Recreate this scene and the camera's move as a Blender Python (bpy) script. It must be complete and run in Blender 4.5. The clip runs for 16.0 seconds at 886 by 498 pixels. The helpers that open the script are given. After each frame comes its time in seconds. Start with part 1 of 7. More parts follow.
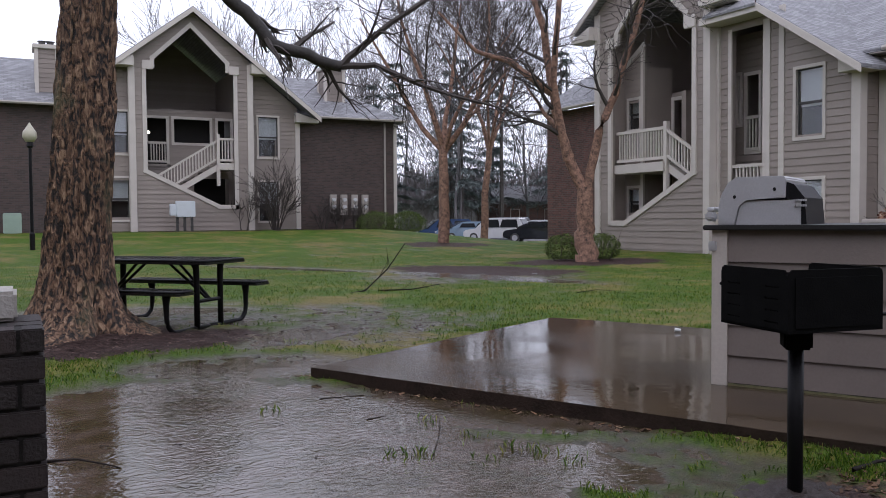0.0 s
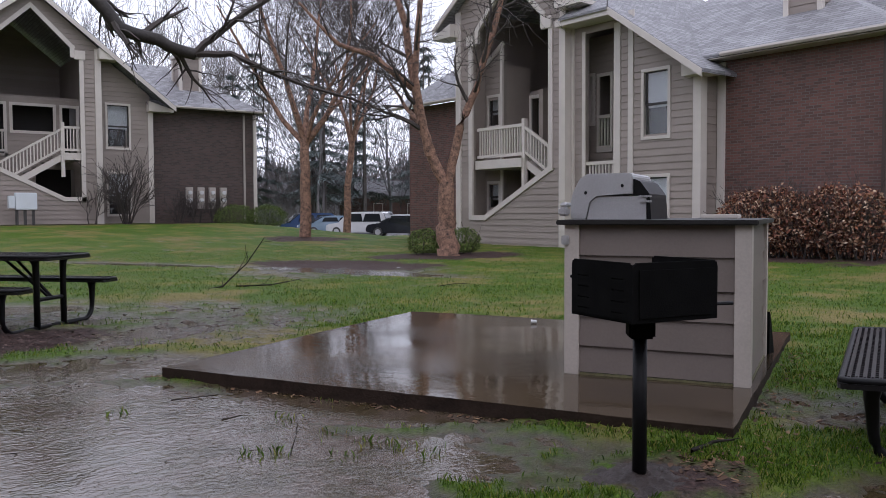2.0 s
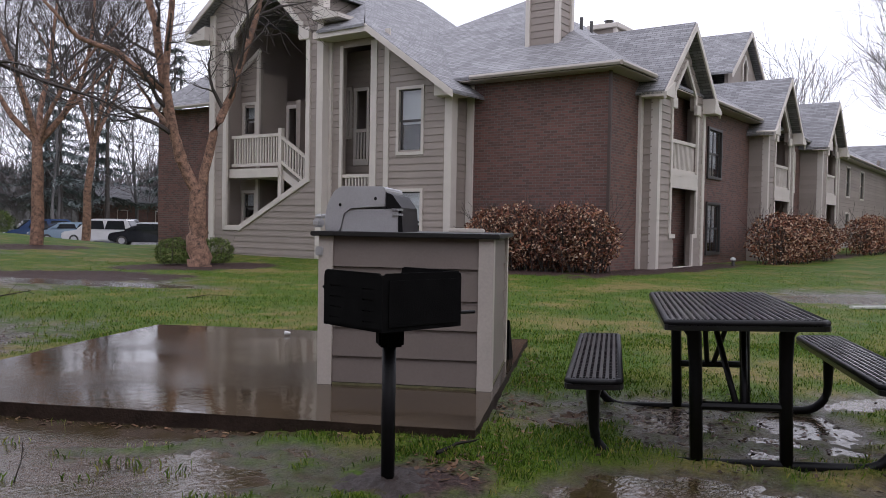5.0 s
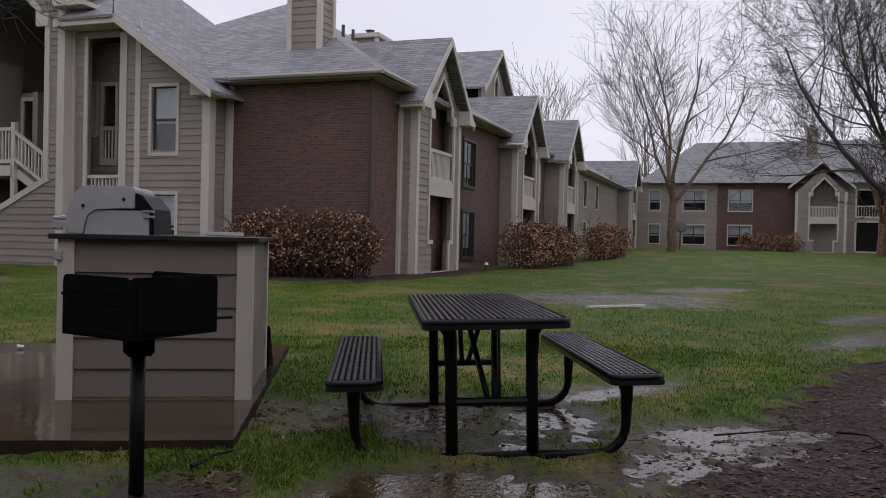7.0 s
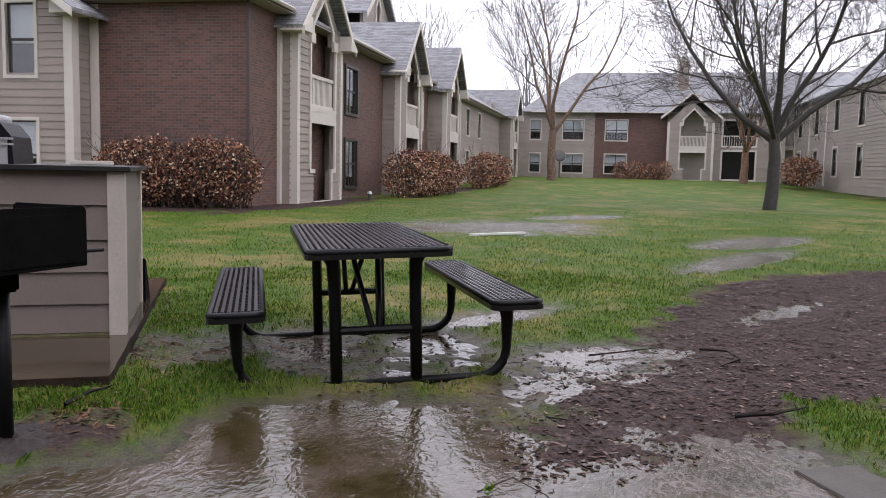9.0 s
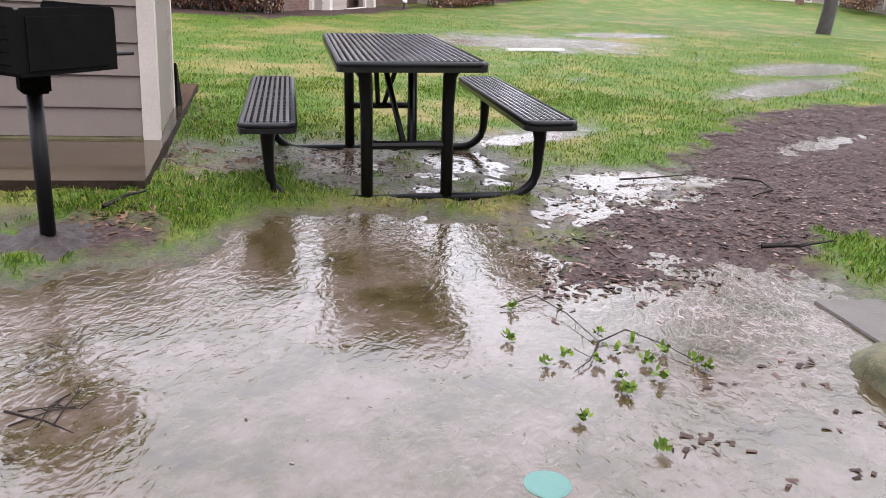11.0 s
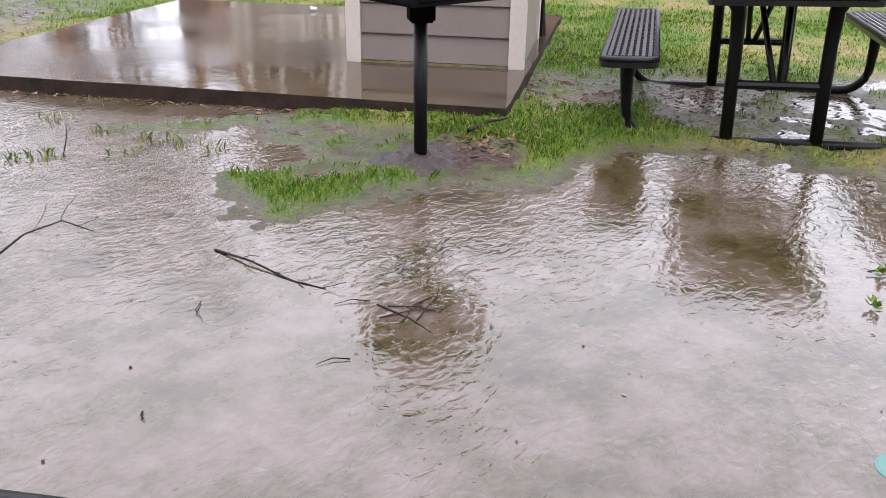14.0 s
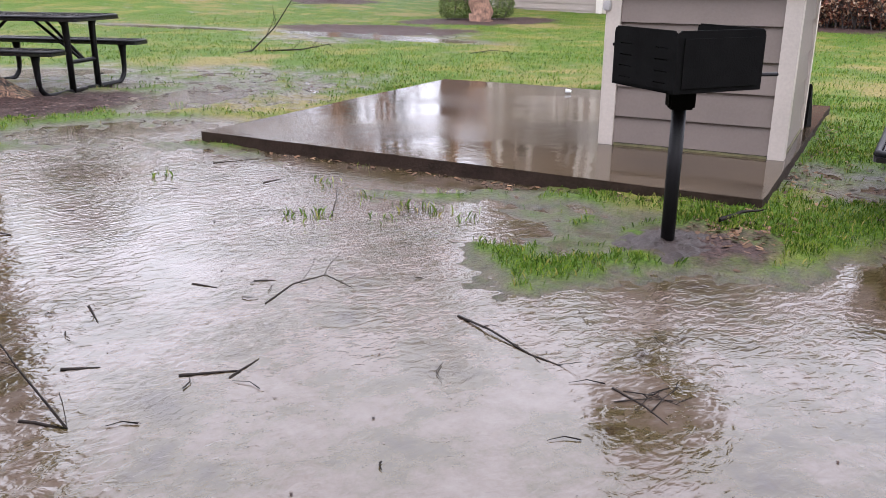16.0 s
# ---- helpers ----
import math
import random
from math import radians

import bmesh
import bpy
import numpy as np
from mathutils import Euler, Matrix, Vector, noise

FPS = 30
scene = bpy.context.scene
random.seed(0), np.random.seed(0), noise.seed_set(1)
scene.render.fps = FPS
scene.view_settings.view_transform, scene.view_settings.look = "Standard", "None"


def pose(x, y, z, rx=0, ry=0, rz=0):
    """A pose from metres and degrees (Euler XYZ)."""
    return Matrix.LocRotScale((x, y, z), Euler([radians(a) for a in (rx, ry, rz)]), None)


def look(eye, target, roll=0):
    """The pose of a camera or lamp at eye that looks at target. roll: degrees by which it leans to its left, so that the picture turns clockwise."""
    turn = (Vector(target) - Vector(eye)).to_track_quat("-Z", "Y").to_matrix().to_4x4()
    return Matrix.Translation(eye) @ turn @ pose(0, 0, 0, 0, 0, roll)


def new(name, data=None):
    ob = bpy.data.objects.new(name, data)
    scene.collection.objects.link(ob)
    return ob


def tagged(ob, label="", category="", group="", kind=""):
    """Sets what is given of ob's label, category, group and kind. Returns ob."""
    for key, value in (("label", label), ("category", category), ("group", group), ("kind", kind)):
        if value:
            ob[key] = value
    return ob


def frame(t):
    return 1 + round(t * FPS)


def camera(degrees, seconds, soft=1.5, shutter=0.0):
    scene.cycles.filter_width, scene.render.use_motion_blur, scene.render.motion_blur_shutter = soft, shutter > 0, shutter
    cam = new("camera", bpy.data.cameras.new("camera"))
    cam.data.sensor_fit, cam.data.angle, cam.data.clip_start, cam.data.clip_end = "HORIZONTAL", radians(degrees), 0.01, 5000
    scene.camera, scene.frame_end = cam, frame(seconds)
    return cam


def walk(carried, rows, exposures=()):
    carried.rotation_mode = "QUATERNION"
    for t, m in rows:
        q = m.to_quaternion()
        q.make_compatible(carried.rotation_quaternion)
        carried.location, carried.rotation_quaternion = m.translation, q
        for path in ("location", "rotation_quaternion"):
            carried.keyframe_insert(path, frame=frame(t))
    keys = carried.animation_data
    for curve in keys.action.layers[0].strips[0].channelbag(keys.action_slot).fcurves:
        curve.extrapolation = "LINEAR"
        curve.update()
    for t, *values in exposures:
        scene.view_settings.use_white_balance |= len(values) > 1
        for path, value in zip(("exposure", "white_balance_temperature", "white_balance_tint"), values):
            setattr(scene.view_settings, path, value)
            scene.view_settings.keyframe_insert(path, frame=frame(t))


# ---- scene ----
cam = camera(55.75, 16.0, 0.75)
PATH = [
    (0.0, pose(-0.021, 0.020, 1.159, 87.90, 0.45, -27.08)),
    (0.5, pose(-0.017, 0.021, 1.157, 87.90, 0.50, -29.19)),
    (1.0, pose(0.001, 0.029, 1.160, 87.78, 0.53, -32.16)),
    (1.5, pose(0.004, 0.032, 1.161, 87.60, 0.41, -34.05)),
    (2.0, pose(0.012, 0.024, 1.159, 87.45, 0.23, -36.40)),
    (2.5, pose(0.022, 0.019, 1.158, 87.40, 0.29, -38.95)),
    (3.0, pose(0.023, 0.010, 1.158, 87.35, 0.15, -42.62)),
    (3.2, pose(0.023, 0.010, 1.158, 87.51, 0.03, -43.72)),
    (5.5, pose(-0.005, -0.020, 1.154, 88.77, -1.25, -56.98)),
    (6.0, pose(-0.001, -0.024, 1.151, 89.31, -1.41, -61.89)),
    (6.5, pose(0.005, -0.021, 1.146, 89.40, -1.46, -65.83)),
    (7.0, pose(0.013, -0.015, 1.141, 89.11, -1.32, -69.06)),
    (7.5, pose(0.018, -0.012, 1.138, 88.66, -1.32, -71.63)),
    (8.0, pose(0.020, -0.013, 1.134, 88.01, -1.34, -73.89)),
    (8.2, pose(0.020, -0.013, 1.134, 87.79, -1.25, -74.99)),
    (10.3, pose(0.021, -0.026, 1.154, 76.34, -2.66, -75.65)),
    (10.5, pose(0.021, -0.026, 1.154, 74.90, -2.80, -74.93)),
    (11.0, pose(0.035, -0.015, 1.147, 71.80, -3.10, -74.44)),
    (11.5, pose(0.035, -0.008, 1.144, 69.05, -2.61, -72.03)),
    (12.0, pose(0.032, 0.003, 1.141, 68.15, -3.08, -70.01)),
    (12.5, pose(0.030, 0.015, 1.146, 66.81, -2.35, -65.72)),
    (13.0, pose(0.018, 0.027, 1.150, 66.38, -2.17, -61.66)),
    (13.5, pose(0.005, 0.031, 1.152, 65.91, -1.41, -56.41)),
    (14.0, pose(-0.004, 0.007, 1.149, 66.63, -0.80, -51.01)),
    (14.5, pose(-0.016, 0.001, 1.152, 67.21, -0.65, -47.49)),
    (15.0, pose(-0.030, 0.002, 1.154, 68.15, -0.60, -43.70)),
    (15.5, pose(-0.040, 0.001, 1.157, 69.66, -0.35, -39.06)),
    (16.0, pose(-0.050, 0.009, 1.160, 71.76, -0.31, -34.36)),
]
walk(cam, PATH, [(0.0, 0.17, 6050, 16), (3.2, 0.25, 6150, 16), (5.5, 0.2, 6350, 16), (6.0, -0.33, 6400, 16), (7.0, -0.38, 6400, 16), (8.2, -0.1, 6400, 16), (10.3, 1.72, 6430, 14), (13.0, 1.75, 6400, 14.5), (16.0, 1.65, 6250, 16)])

# ---- light: a bright overcast sky and a very soft sun ----
world = bpy.data.worlds.new("overcast")
scene.world = world
world.use_nodes = True
wn, wl = world.node_tree.nodes, world.node_tree.links
wn.clear()
w_out = wn.new("ShaderNodeOutputWorld")
w_bg = wn.new("ShaderNodeBackground")
w_sky = wn.new("ShaderNodeTexSky")
w_sky.sky_type, w_sky.sun_disc = "NISHITA", False
w_sky.sun_elevation, w_sky.sun_rotation = radians(48), radians(200)
w_sky.dust_density, w_sky.air_density = 4.0, 1.0
w_sc = wn.new("ShaderNodeVectorMath")
w_sc.operation = "SCALE"
w_sc.inputs["Scale"].default_value = 0.10
w_co = wn.new("ShaderNodeTexCoord")
w_no = wn.new("ShaderNodeTexNoise")
w_no.inputs["Scale"].default_value, w_no.inputs["Detail"].default_value = 1.6, 5.0
w_ramp = wn.new("ShaderNodeValToRGB")
w_ramp.color_ramp.elements[0].position, w_ramp.color_ramp.elements[1].position = 0.3, 0.75
w_ramp.color_ramp.elements[0].color = (0.80, 0.815, 0.90, 1)
w_ramp.color_ramp.elements[1].color = (0.95, 0.96, 1.03, 1)
w_mix = wn.new("ShaderNodeMix")
w_mix.data_type = "RGBA"
w_mix.inputs["Factor"].default_value = 0.9
wl.new(w_co.outputs["Generated"], w_no.inputs["Vector"])
wl.new(w_no.outputs["Fac"], w_ramp.inputs["Fac"])
wl.new(w_sky.outputs["Color"], w_sc.inputs[0])
wl.new(w_sc.outputs["Vector"], w_mix.inputs["A"])
wl.new(w_ramp.outputs["Color"], w_mix.inputs["B"])
wl.new(w_mix.outputs["Result"], w_bg.inputs["Color"])
w_bg.inputs["Strength"].default_value = 1.27
wl.new(w_bg.outputs["Background"], w_out.inputs["Surface"])

sun = new("sun", bpy.data.lights.new("sun", "SUN"))
sun.data.energy, sun.data.angle, sun.data.color = 0.3, radians(40), (1.0, 0.98, 0.95)
sun.matrix_world = look((0, 0, 30), (12, 14, -6))


# ---- materials ----
def material(name, base, rough=0.7, vary=0.25, scale=6.0, fine=60.0, bump=0.2, metal=0.0, tint=None, spec=0.5, per_object=0.0, island=0.0, coat=0.0):
    """A surface whose colour drifts at two scales, with a fine relief."""
    m = bpy.data.materials.new(name)
    m.use_nodes = True
    n, l = m.node_tree.nodes, m.node_tree.links
    b = n["Principled BSDF"]
    co = n.new("ShaderNodeTexCoord")
    big, small = n.new("ShaderNodeTexNoise"), n.new("ShaderNodeTexNoise")
    big.inputs["Scale"].default_value, big.inputs["Detail"].default_value = scale, 4.0
    small.inputs["Scale"].default_value, small.inputs["Detail"].default_value = fine, 3.0
    for tex in (big, small):
        l.new(co.outputs["Object"], tex.inputs["Vector"])
    ramp = n.new("ShaderNodeValToRGB")
    dark = tint or tuple(c * (1 - vary) for c in base)
    lite = tuple(min(1.0, c * (1 + vary)) for c in base)
    ramp.color_ramp.elements[0].position, ramp.color_ramp.elements[1].position = 0.3, 0.7
    ramp.color_ramp.elements[0].color, ramp.color_ramp.elements[1].color = (*dark, 1), (*lite, 1)
    mean = n.new("ShaderNodeMath")
    mean.operation = "MULTIPLY_ADD"
    mean.inputs[1].default_value = 0.6
    l.new(big.outputs["Fac"], mean.inputs[0])
    half = n.new("ShaderNodeMath")
    half.operation = "MULTIPLY"
    half.inputs[1].default_value = 0.4
    l.new(small.outputs["Fac"], half.inputs[0])
    l.new(half.outputs[0], mean.inputs[2])
    last = mean.outputs[0]
    if per_object or island:
        info = n.new("ShaderNodeObjectInfo" if per_object else "ShaderNodeNewGeometry")
        shift = n.new("ShaderNodeMath")
        shift.operation = "MULTIPLY_ADD"
        amount = per_object or island
        shift.inputs[1].default_value = amount
        l.new(info.outputs["Random" if per_object else "Random Per Island"], shift.inputs[0])
        l.new(last, shift.inputs[2])
        back = n.new("ShaderNodeMath")
        back.operation = "SUBTRACT"
        back.inputs[1].default_value = amount / 2
        l.new(shift.outputs[0], back.inputs[0])
        last = back.outputs[0]
    l.new(last, ramp.inputs["Fac"])
    l.new(ramp.outputs["Color"], b.inputs["Base Color"])
    if bump:
        bp = n.new("ShaderNodeBump")
        bp.inputs["Strength"].default_value, bp.inputs["Distance"].default_value = bump, 0.01
        l.new(small.outputs["Fac"], bp.inputs["Height"])
        l.new(bp.outputs["Normal"], b.inputs["Normal"])
    b.inputs["Roughness"].default_value, b.inputs["Metallic"].default_value = rough, metal
    b.inputs["Specular IOR Level"].default_value = spec
    b.inputs["Coat Weight"].default_value = coat
    return m


def brick_material(name, along, tone=((0.185, 0.088, 0.070, 1), (0.085, 0.050, 0.044, 1), (0.16, 0.135, 0.12, 1))):
    """Running-bond brickwork at real size; along: 'x' or 'y', the way that the wall runs."""
    m = bpy.data.materials.new(name)
    m.use_nodes = True
    n, l = m.node_tree.nodes, m.node_tree.links
    b = n["Principled BSDF"]
    co = n.new("ShaderNodeTexCoord")
    sep, com = n.new("ShaderNodeSeparateXYZ"), n.new("ShaderNodeCombineXYZ")
    l.new(co.outputs["Object"], sep.inputs[0])
    l.new(sep.outputs["X" if along == "x" else "Y"], com.inputs["X"])
    l.new(sep.outputs["Z"], com.inputs["Y"])
    br = n.new("ShaderNodeTexBrick")
    br.inputs["Scale"].default_value = 1.0
    br.inputs["Brick Width"].default_value, br.inputs["Row Height"].default_value = 0.21, 0.072
    br.inputs["Mortar Size"].default_value, br.inputs["Bias"].default_value = 0.007, -0.2
    br.inputs["Color1"].default_value, br.inputs["Color2"].default_value = tone[0], tone[1]
    br.inputs["Mortar"].default_value = tone[2]
    l.new(com.outputs[0], br.inputs["Vector"])
    no = n.new("ShaderNodeTexNoise")
    no.inputs["Scale"].default_value, no.inputs["Detail"].default_value = 0.7, 6.0
    l.new(co.outputs["Object"], no.inputs["Vector"])
    mix = n.new("ShaderNodeMix")
    mix.data_type, mix.blend_type = "RGBA", "MULTIPLY"
    mix.inputs["Factor"].default_value = 0.35
    l.new(br.outputs["Color"], mix.inputs["A"])
    l.new(no.outputs["Fac"], mix.inputs["B"])
    l.new(mix.outputs["Result"], b.inputs["Base Color"])
    bp = n.new("ShaderNodeBump")
    bp.inputs["Strength"].default_value, bp.inputs["Distance"].default_value, bp.invert = 0.6, 0.01, True
    l.new(br.outputs["Fac"], bp.inputs["Height"])
    l.new(bp.outputs["Normal"], b.inputs["Normal"])
    b.inputs["Roughness"].default_value = 0.75
    return m


def shingle_material(name, along):
    """Asphalt shingles in courses up the slope; along: the way that the eaves run."""
    m = bpy.data.materials.new(name)
    m.use_nodes = True
    n, l = m.node_tree.nodes, m.node_tree.links
    b = n["Principled BSDF"]
    co = n.new("ShaderNodeTexCoord")
    sep, com = n.new("ShaderNodeSeparateXYZ"), n.new("ShaderNodeCombineXYZ")
    l.new(co.outputs["Object"], sep.inputs[0])
    l.new(sep.outputs["X" if along == "x" else "Y"], com.inputs["X"])
    l.new(sep.outputs["Z"], com.inputs["Y"])
    br = n.new("ShaderNodeTexBrick")
    br.inputs["Scale"].default_value = 1.0
    br.inputs["Brick Width"].default_value, br.inputs["Row Height"].default_value = 0.30, 0.075
    br.inputs["Mortar Size"].default_value, br.inputs["Bias"].default_value = 0.006, 0.0
    br.inputs["Color1"].default_value, br.inputs["Color2"].default_value = (0.37, 0.37, 0.385, 1), (0.215, 0.213, 0.225, 1)
    br.inputs["Mortar"].default_value = (0.10, 0.10, 0.105, 1)
    l.new(com.outputs[0], br.inputs["Vector"])
    no = n.new("ShaderNodeTexNoise")
    no.inputs["Scale"].default_value, no.inputs["Detail"].default_value = 1.3, 6.0
    l.new(co.outputs["Object"], no.inputs["Vector"])
    mix = n.new("ShaderNodeMix")
    mix.data_type, mix.blend_type = "RGBA", "MULTIPLY"
    mix.inputs["Factor"].default_value = 0.35
    l.new(br.outputs["Color"], mix.inputs["A"])
    l.new(no.outputs["Fac"], mix.inputs["B"])
    l.new(mix.outputs["Result"], b.inputs["Base Color"])
    bp = n.new("ShaderNodeBump")
    bp.inputs["Strength"].default_value, bp.inputs["Distance"].default_value, bp.invert = 0.5, 0.012, True
    l.new(br.outputs["Fac"], bp.inputs["Height"])
    l.new(bp.outputs["Normal"], b.inputs["Normal"])
    b.inputs["Roughness"].default_value = 0.55
    return m


def glass_material():
    m = bpy.data.materials.new("window glass")
    m.use_nodes = True
    b = m.node_tree.nodes["Principled BSDF"]
    b.inputs["Base Color"].default_value = (0.85, 0.88, 0.9, 1)
    b.inputs["Transmission Weight"].default_value = 1.0
    b.inputs["Roughness"].default_value, b.inputs["IOR"].default_value = 0.02, 1.5
    return m


SIDING = material("taupe lap siding", (0.285, 0.242, 0.212), 0.6, 0.12, 0.8, 40, 0.1, per_object=0.25)
SIDING_FAR = material("taupe lap siding, joined", (0.285, 0.242, 0.212), 0.6, 0.12, 0.8, 40, 0.1, island=0.25)
TRIM = material("cream painted trim", (0.57, 0.525, 0.475), 0.55, 0.08, 2.0, 50, 0.08)
BRICK_Y, BRICK_X = brick_material("brown brick, end walls", "y"), brick_material("brown brick, long walls", "x")
BRICK_DARK_Y, BRICK_DARK_X = (brick_material("dark grey-brown brick along " + way, way, ((0.115, 0.078, 0.068, 1), (0.060, 0.046, 0.042, 1), (0.10, 0.085, 0.078, 1))) for way in "yx")
ROOF_X, ROOF_Y = shingle_material("grey shingles, eaves along x", "x"), shingle_material("grey shingles, eaves along y", "y")
GLASS = glass_material()
# near-black colour stands in for rooms without light
DARK = material("near-black unlit interior", (0.03, 0.028, 0.027), 0.9, 0.2, 1.0, 20, 0)
BLIND = material("white window blind", (0.62, 0.63, 0.63), 0.7, 0.06, 1.0, 30, 0)
SASH = material("dark bronze sash", (0.05, 0.047, 0.045), 0.4, 0.2, 4, 60, 0)
DOOR = material("grey painted door", (0.36, 0.35, 0.33), 0.5, 0.1, 2, 40, 0)
BROWN_PAINT = material("dark brown painted metal", (0.065, 0.042, 0.036), 0.5, 0.15, 2, 40, 0)
GUTTER = material("beige metal gutter", (0.40, 0.36, 0.32), 0.4, 0.1, 1, 40, 0)
BLACK = material("black plastic-coated steel", (0.005, 0.005, 0.006), 0.42, 0.3, 8, 120, 0.15, spec=0.22)
BLACK_WET = material("black plastic-coated steel, rain-wet", (0.007, 0.007, 0.009), 0.28, 0.3, 8, 120, 0.15, coat=0.25)
SOOT = material("sooty black cast steel", (0.004, 0.004, 0.004), 0.85, 0.5, 12, 150, 0.2, spec=0.08)
STEEL = material("weathered stainless steel", (0.52, 0.52, 0.53), 0.42, 0.12, 3, 90, 0.05, metal=0.55)
CONCRETE_DRY = material("pale concrete", (0.36, 0.34, 0.31), 0.8, 0.2, 3, 80, 0.3)
BARK = material("rough brown bark", (0.16, 0.105, 0.075), 0.85, 0.6, 7, 30, 0.9, tint=(0.035, 0.027, 0.022))
BARK_BIRCH = material("peeling tan birch bark", (0.215, 0.122, 0.082), 0.85, 0.85, 9, 24, 1.0, tint=(0.022, 0.017, 0.015))
BARK_GREY = material("grey bark", (0.10, 0.088, 0.08), 0.85, 0.5, 6, 40, 0.6)
TWIG = material("thin dark twigs", (0.055, 0.045, 0.04), 0.8, 0.35, 3, 30, 0)


# ---- building blocks ----
def part(name, bm, mat, parent=None, label="", m=None, smooth=False):
    """Links a bmesh as one mesh object, laid out by m, under a thing or a part."""
    if m is not None:
        bmesh.ops.transform(bm, matrix=m, verts=bm.verts)
    bmesh.ops.recalc_face_normals(bm, faces=bm.faces)
    me = bpy.data.meshes.new(name)
    bm.to_mesh(me)
    bm.free()
    me.materials.append(mat)
    if smooth:
        me.shade_smooth()
    ob = new(name, me)
    if parent is not None:
        ob.parent = parent
        ob.matrix_parent_inverse = parent.matrix_world.inverted()
    if label:
        tagged(ob, label)
    return ob


def raw(name, verts, faces, mat, parent=None, smooth=False):
    me = bpy.data.meshes.new(name)
    me.from_pydata(verts, [], faces)
    me.materials.append(mat)
    if smooth:
        me.shade_smooth()
    ob = new(name, me)
    if parent is not None:
        ob.parent = parent
        ob.matrix_parent_inverse = parent.matrix_world.inverted()
    return ob


def thing(name, m, label, category, group="", kind=""):
    ob = new(name)
    ob.empty_display_size = 0.2
    ob.matrix_world = m
    bpy.context.view_layer.update()
    return tagged(ob, label, category, group, kind)


def box(bm, x0, x1, y0, y1, z0, z1):
    v = [bm.verts.new(c) for c in ((x0, y0, z0), (x1, y0, z0), (x1, y1, z0), (x0, y1, z0), (x0, y0, z1), (x1, y0, z1), (x1, y1, z1), (x0, y1, z1))]
    for f in ((0, 3, 2, 1), (4, 5, 6, 7), (0, 1, 5, 4), (1, 2, 6, 5), (2, 3, 7, 6), (3, 0, 4, 7)):
        bm.faces.new([v[i] for i in f])
    return v


def boxed(*b, bevel=0.0):
    bm = bmesh.new()
    box(bm, *b)
    if bevel:
        bmesh.ops.bevel(bm, geom=bm.edges[:], offset=bevel, segments=2, affect="EDGES")
    return bm


def prism(outline, d0, d1):
    """A flat outline in (s, z), given depth from d0 to d1 along the second axis."""
    bm = bmesh.new()
    a = [bm.verts.new((s, d0, z)) for s, z in outline]
    b = [bm.verts.new((s, d1, z)) for s, z in outline]
    bm.faces.new(a)
    bm.faces.new(b[::-1])
    for i in range(len(a)):
        j = (i + 1) % len(a)
        bm.faces.new((a[i], b[i], b[j], a[j]))
    return bm


def tube(bm, path, radius, sides=8, close=True):
    """A round bar along a path of points; radius: one number or one for each point."""
    pts = [Vector(p) for p in path]
    rad = radius if isinstance(radius, (list, tuple)) else [radius] * len(pts)
    rings = []
    for i, p in enumerate(pts):
        way = (pts[min(i + 1, len(pts) - 1)] - pts[max(i - 1, 0)]).normalized()
        side = way.cross(Vector((0, 0, 1)) if abs(way.z) < 0.9 else Vector((1, 0, 0))).normalized()
        up = side.cross(way)
        rings.append([bm.verts.new(p + rad[i] * (math.cos(a) * side + math.sin(a) * up)) for a in (2 * math.pi * k / sides for k in range(sides))])
    for r, s in zip(rings, rings[1:]):
        for k in range(sides):
            bm.faces.new((r[k], r[(k + 1) % sides], s[(k + 1) % sides], s[k]))
    if close:
        bm.faces.new(rings[0])
        bm.faces.new(rings[-1][::-1])
    return bm


def frame_of(ox, oy, facing):
    """The layout of a wall: s to the right as seen from outside, d outwards, z up."""
    s, d = {"-y": ((1, 0, 0), (0, -1, 0)), "-x": ((0, -1, 0), (-1, 0, 0)), "+y": ((-1, 0, 0), (0, 1, 0))}[facing]
    return Matrix(((s[0], d[0], 0, ox), (s[1], d[1], 0, oy), (0, 0, 1, 0), (0, 0, 0, 1)))


def crossings(poly, z):
    out = []
    for (a, za), (b, zb) in zip(poly, poly[1:] + poly[:1]):
        if (za <= z) != (zb <= z):
            out.append(a + (b - a) * (z - za) / (zb - za))
    out.sort()
    return list(zip(out[::2], out[1::2]))


def spans(outline, holes, z):
    """The solid stretches of a wall at a height."""
    solid = crossings(outline, z)
    for hole in holes:
        for h0, h1 in crossings(hole, z):
            solid = [piece for a, b in solid for piece in ((a, min(b, h0)), (max(a, h1), b)) if piece[1] - piece[0] > 0.01]
    return solid


def bands(outline, holes, z0, z1):
    """The solid stretches of a wall between two heights: left and right ends below and above."""
    low, high, mid = (spans(outline, holes, z) for z in (z0 + 0.002, z1 - 0.002, (z0 + z1) / 2))
    if len(low) == 1 and not high:
        c = (low[0][0] + low[0][1]) / 2
        high = [(c - 0.01, c + 0.01)]
    if len(low) != len(high):
        low = high = mid
    return [(*p, *q) for p, q in zip(low, high)]


def slanted(bm, a0, b0, a1, b1, z0, z1, d0, d1, e0, e1):
    """A board from d0 to d1 deep at its foot and e0 to e1 at its head."""
    v = [bm.verts.new(c) for c in ((a0, d0, z0), (b0, d0, z0), (b0, d1, z0), (a0, d1, z0), (a1, e0, z1), (b1, e0, z1), (b1, e1, z1), (a1, e1, z1))]
    for f in ((0, 3, 2, 1), (4, 5, 6, 7), (0, 1, 5, 4), (1, 2, 6, 5), (2, 3, 7, 6), (3, 0, 4, 7)):
        bm.faces.new([v[i] for i in f])


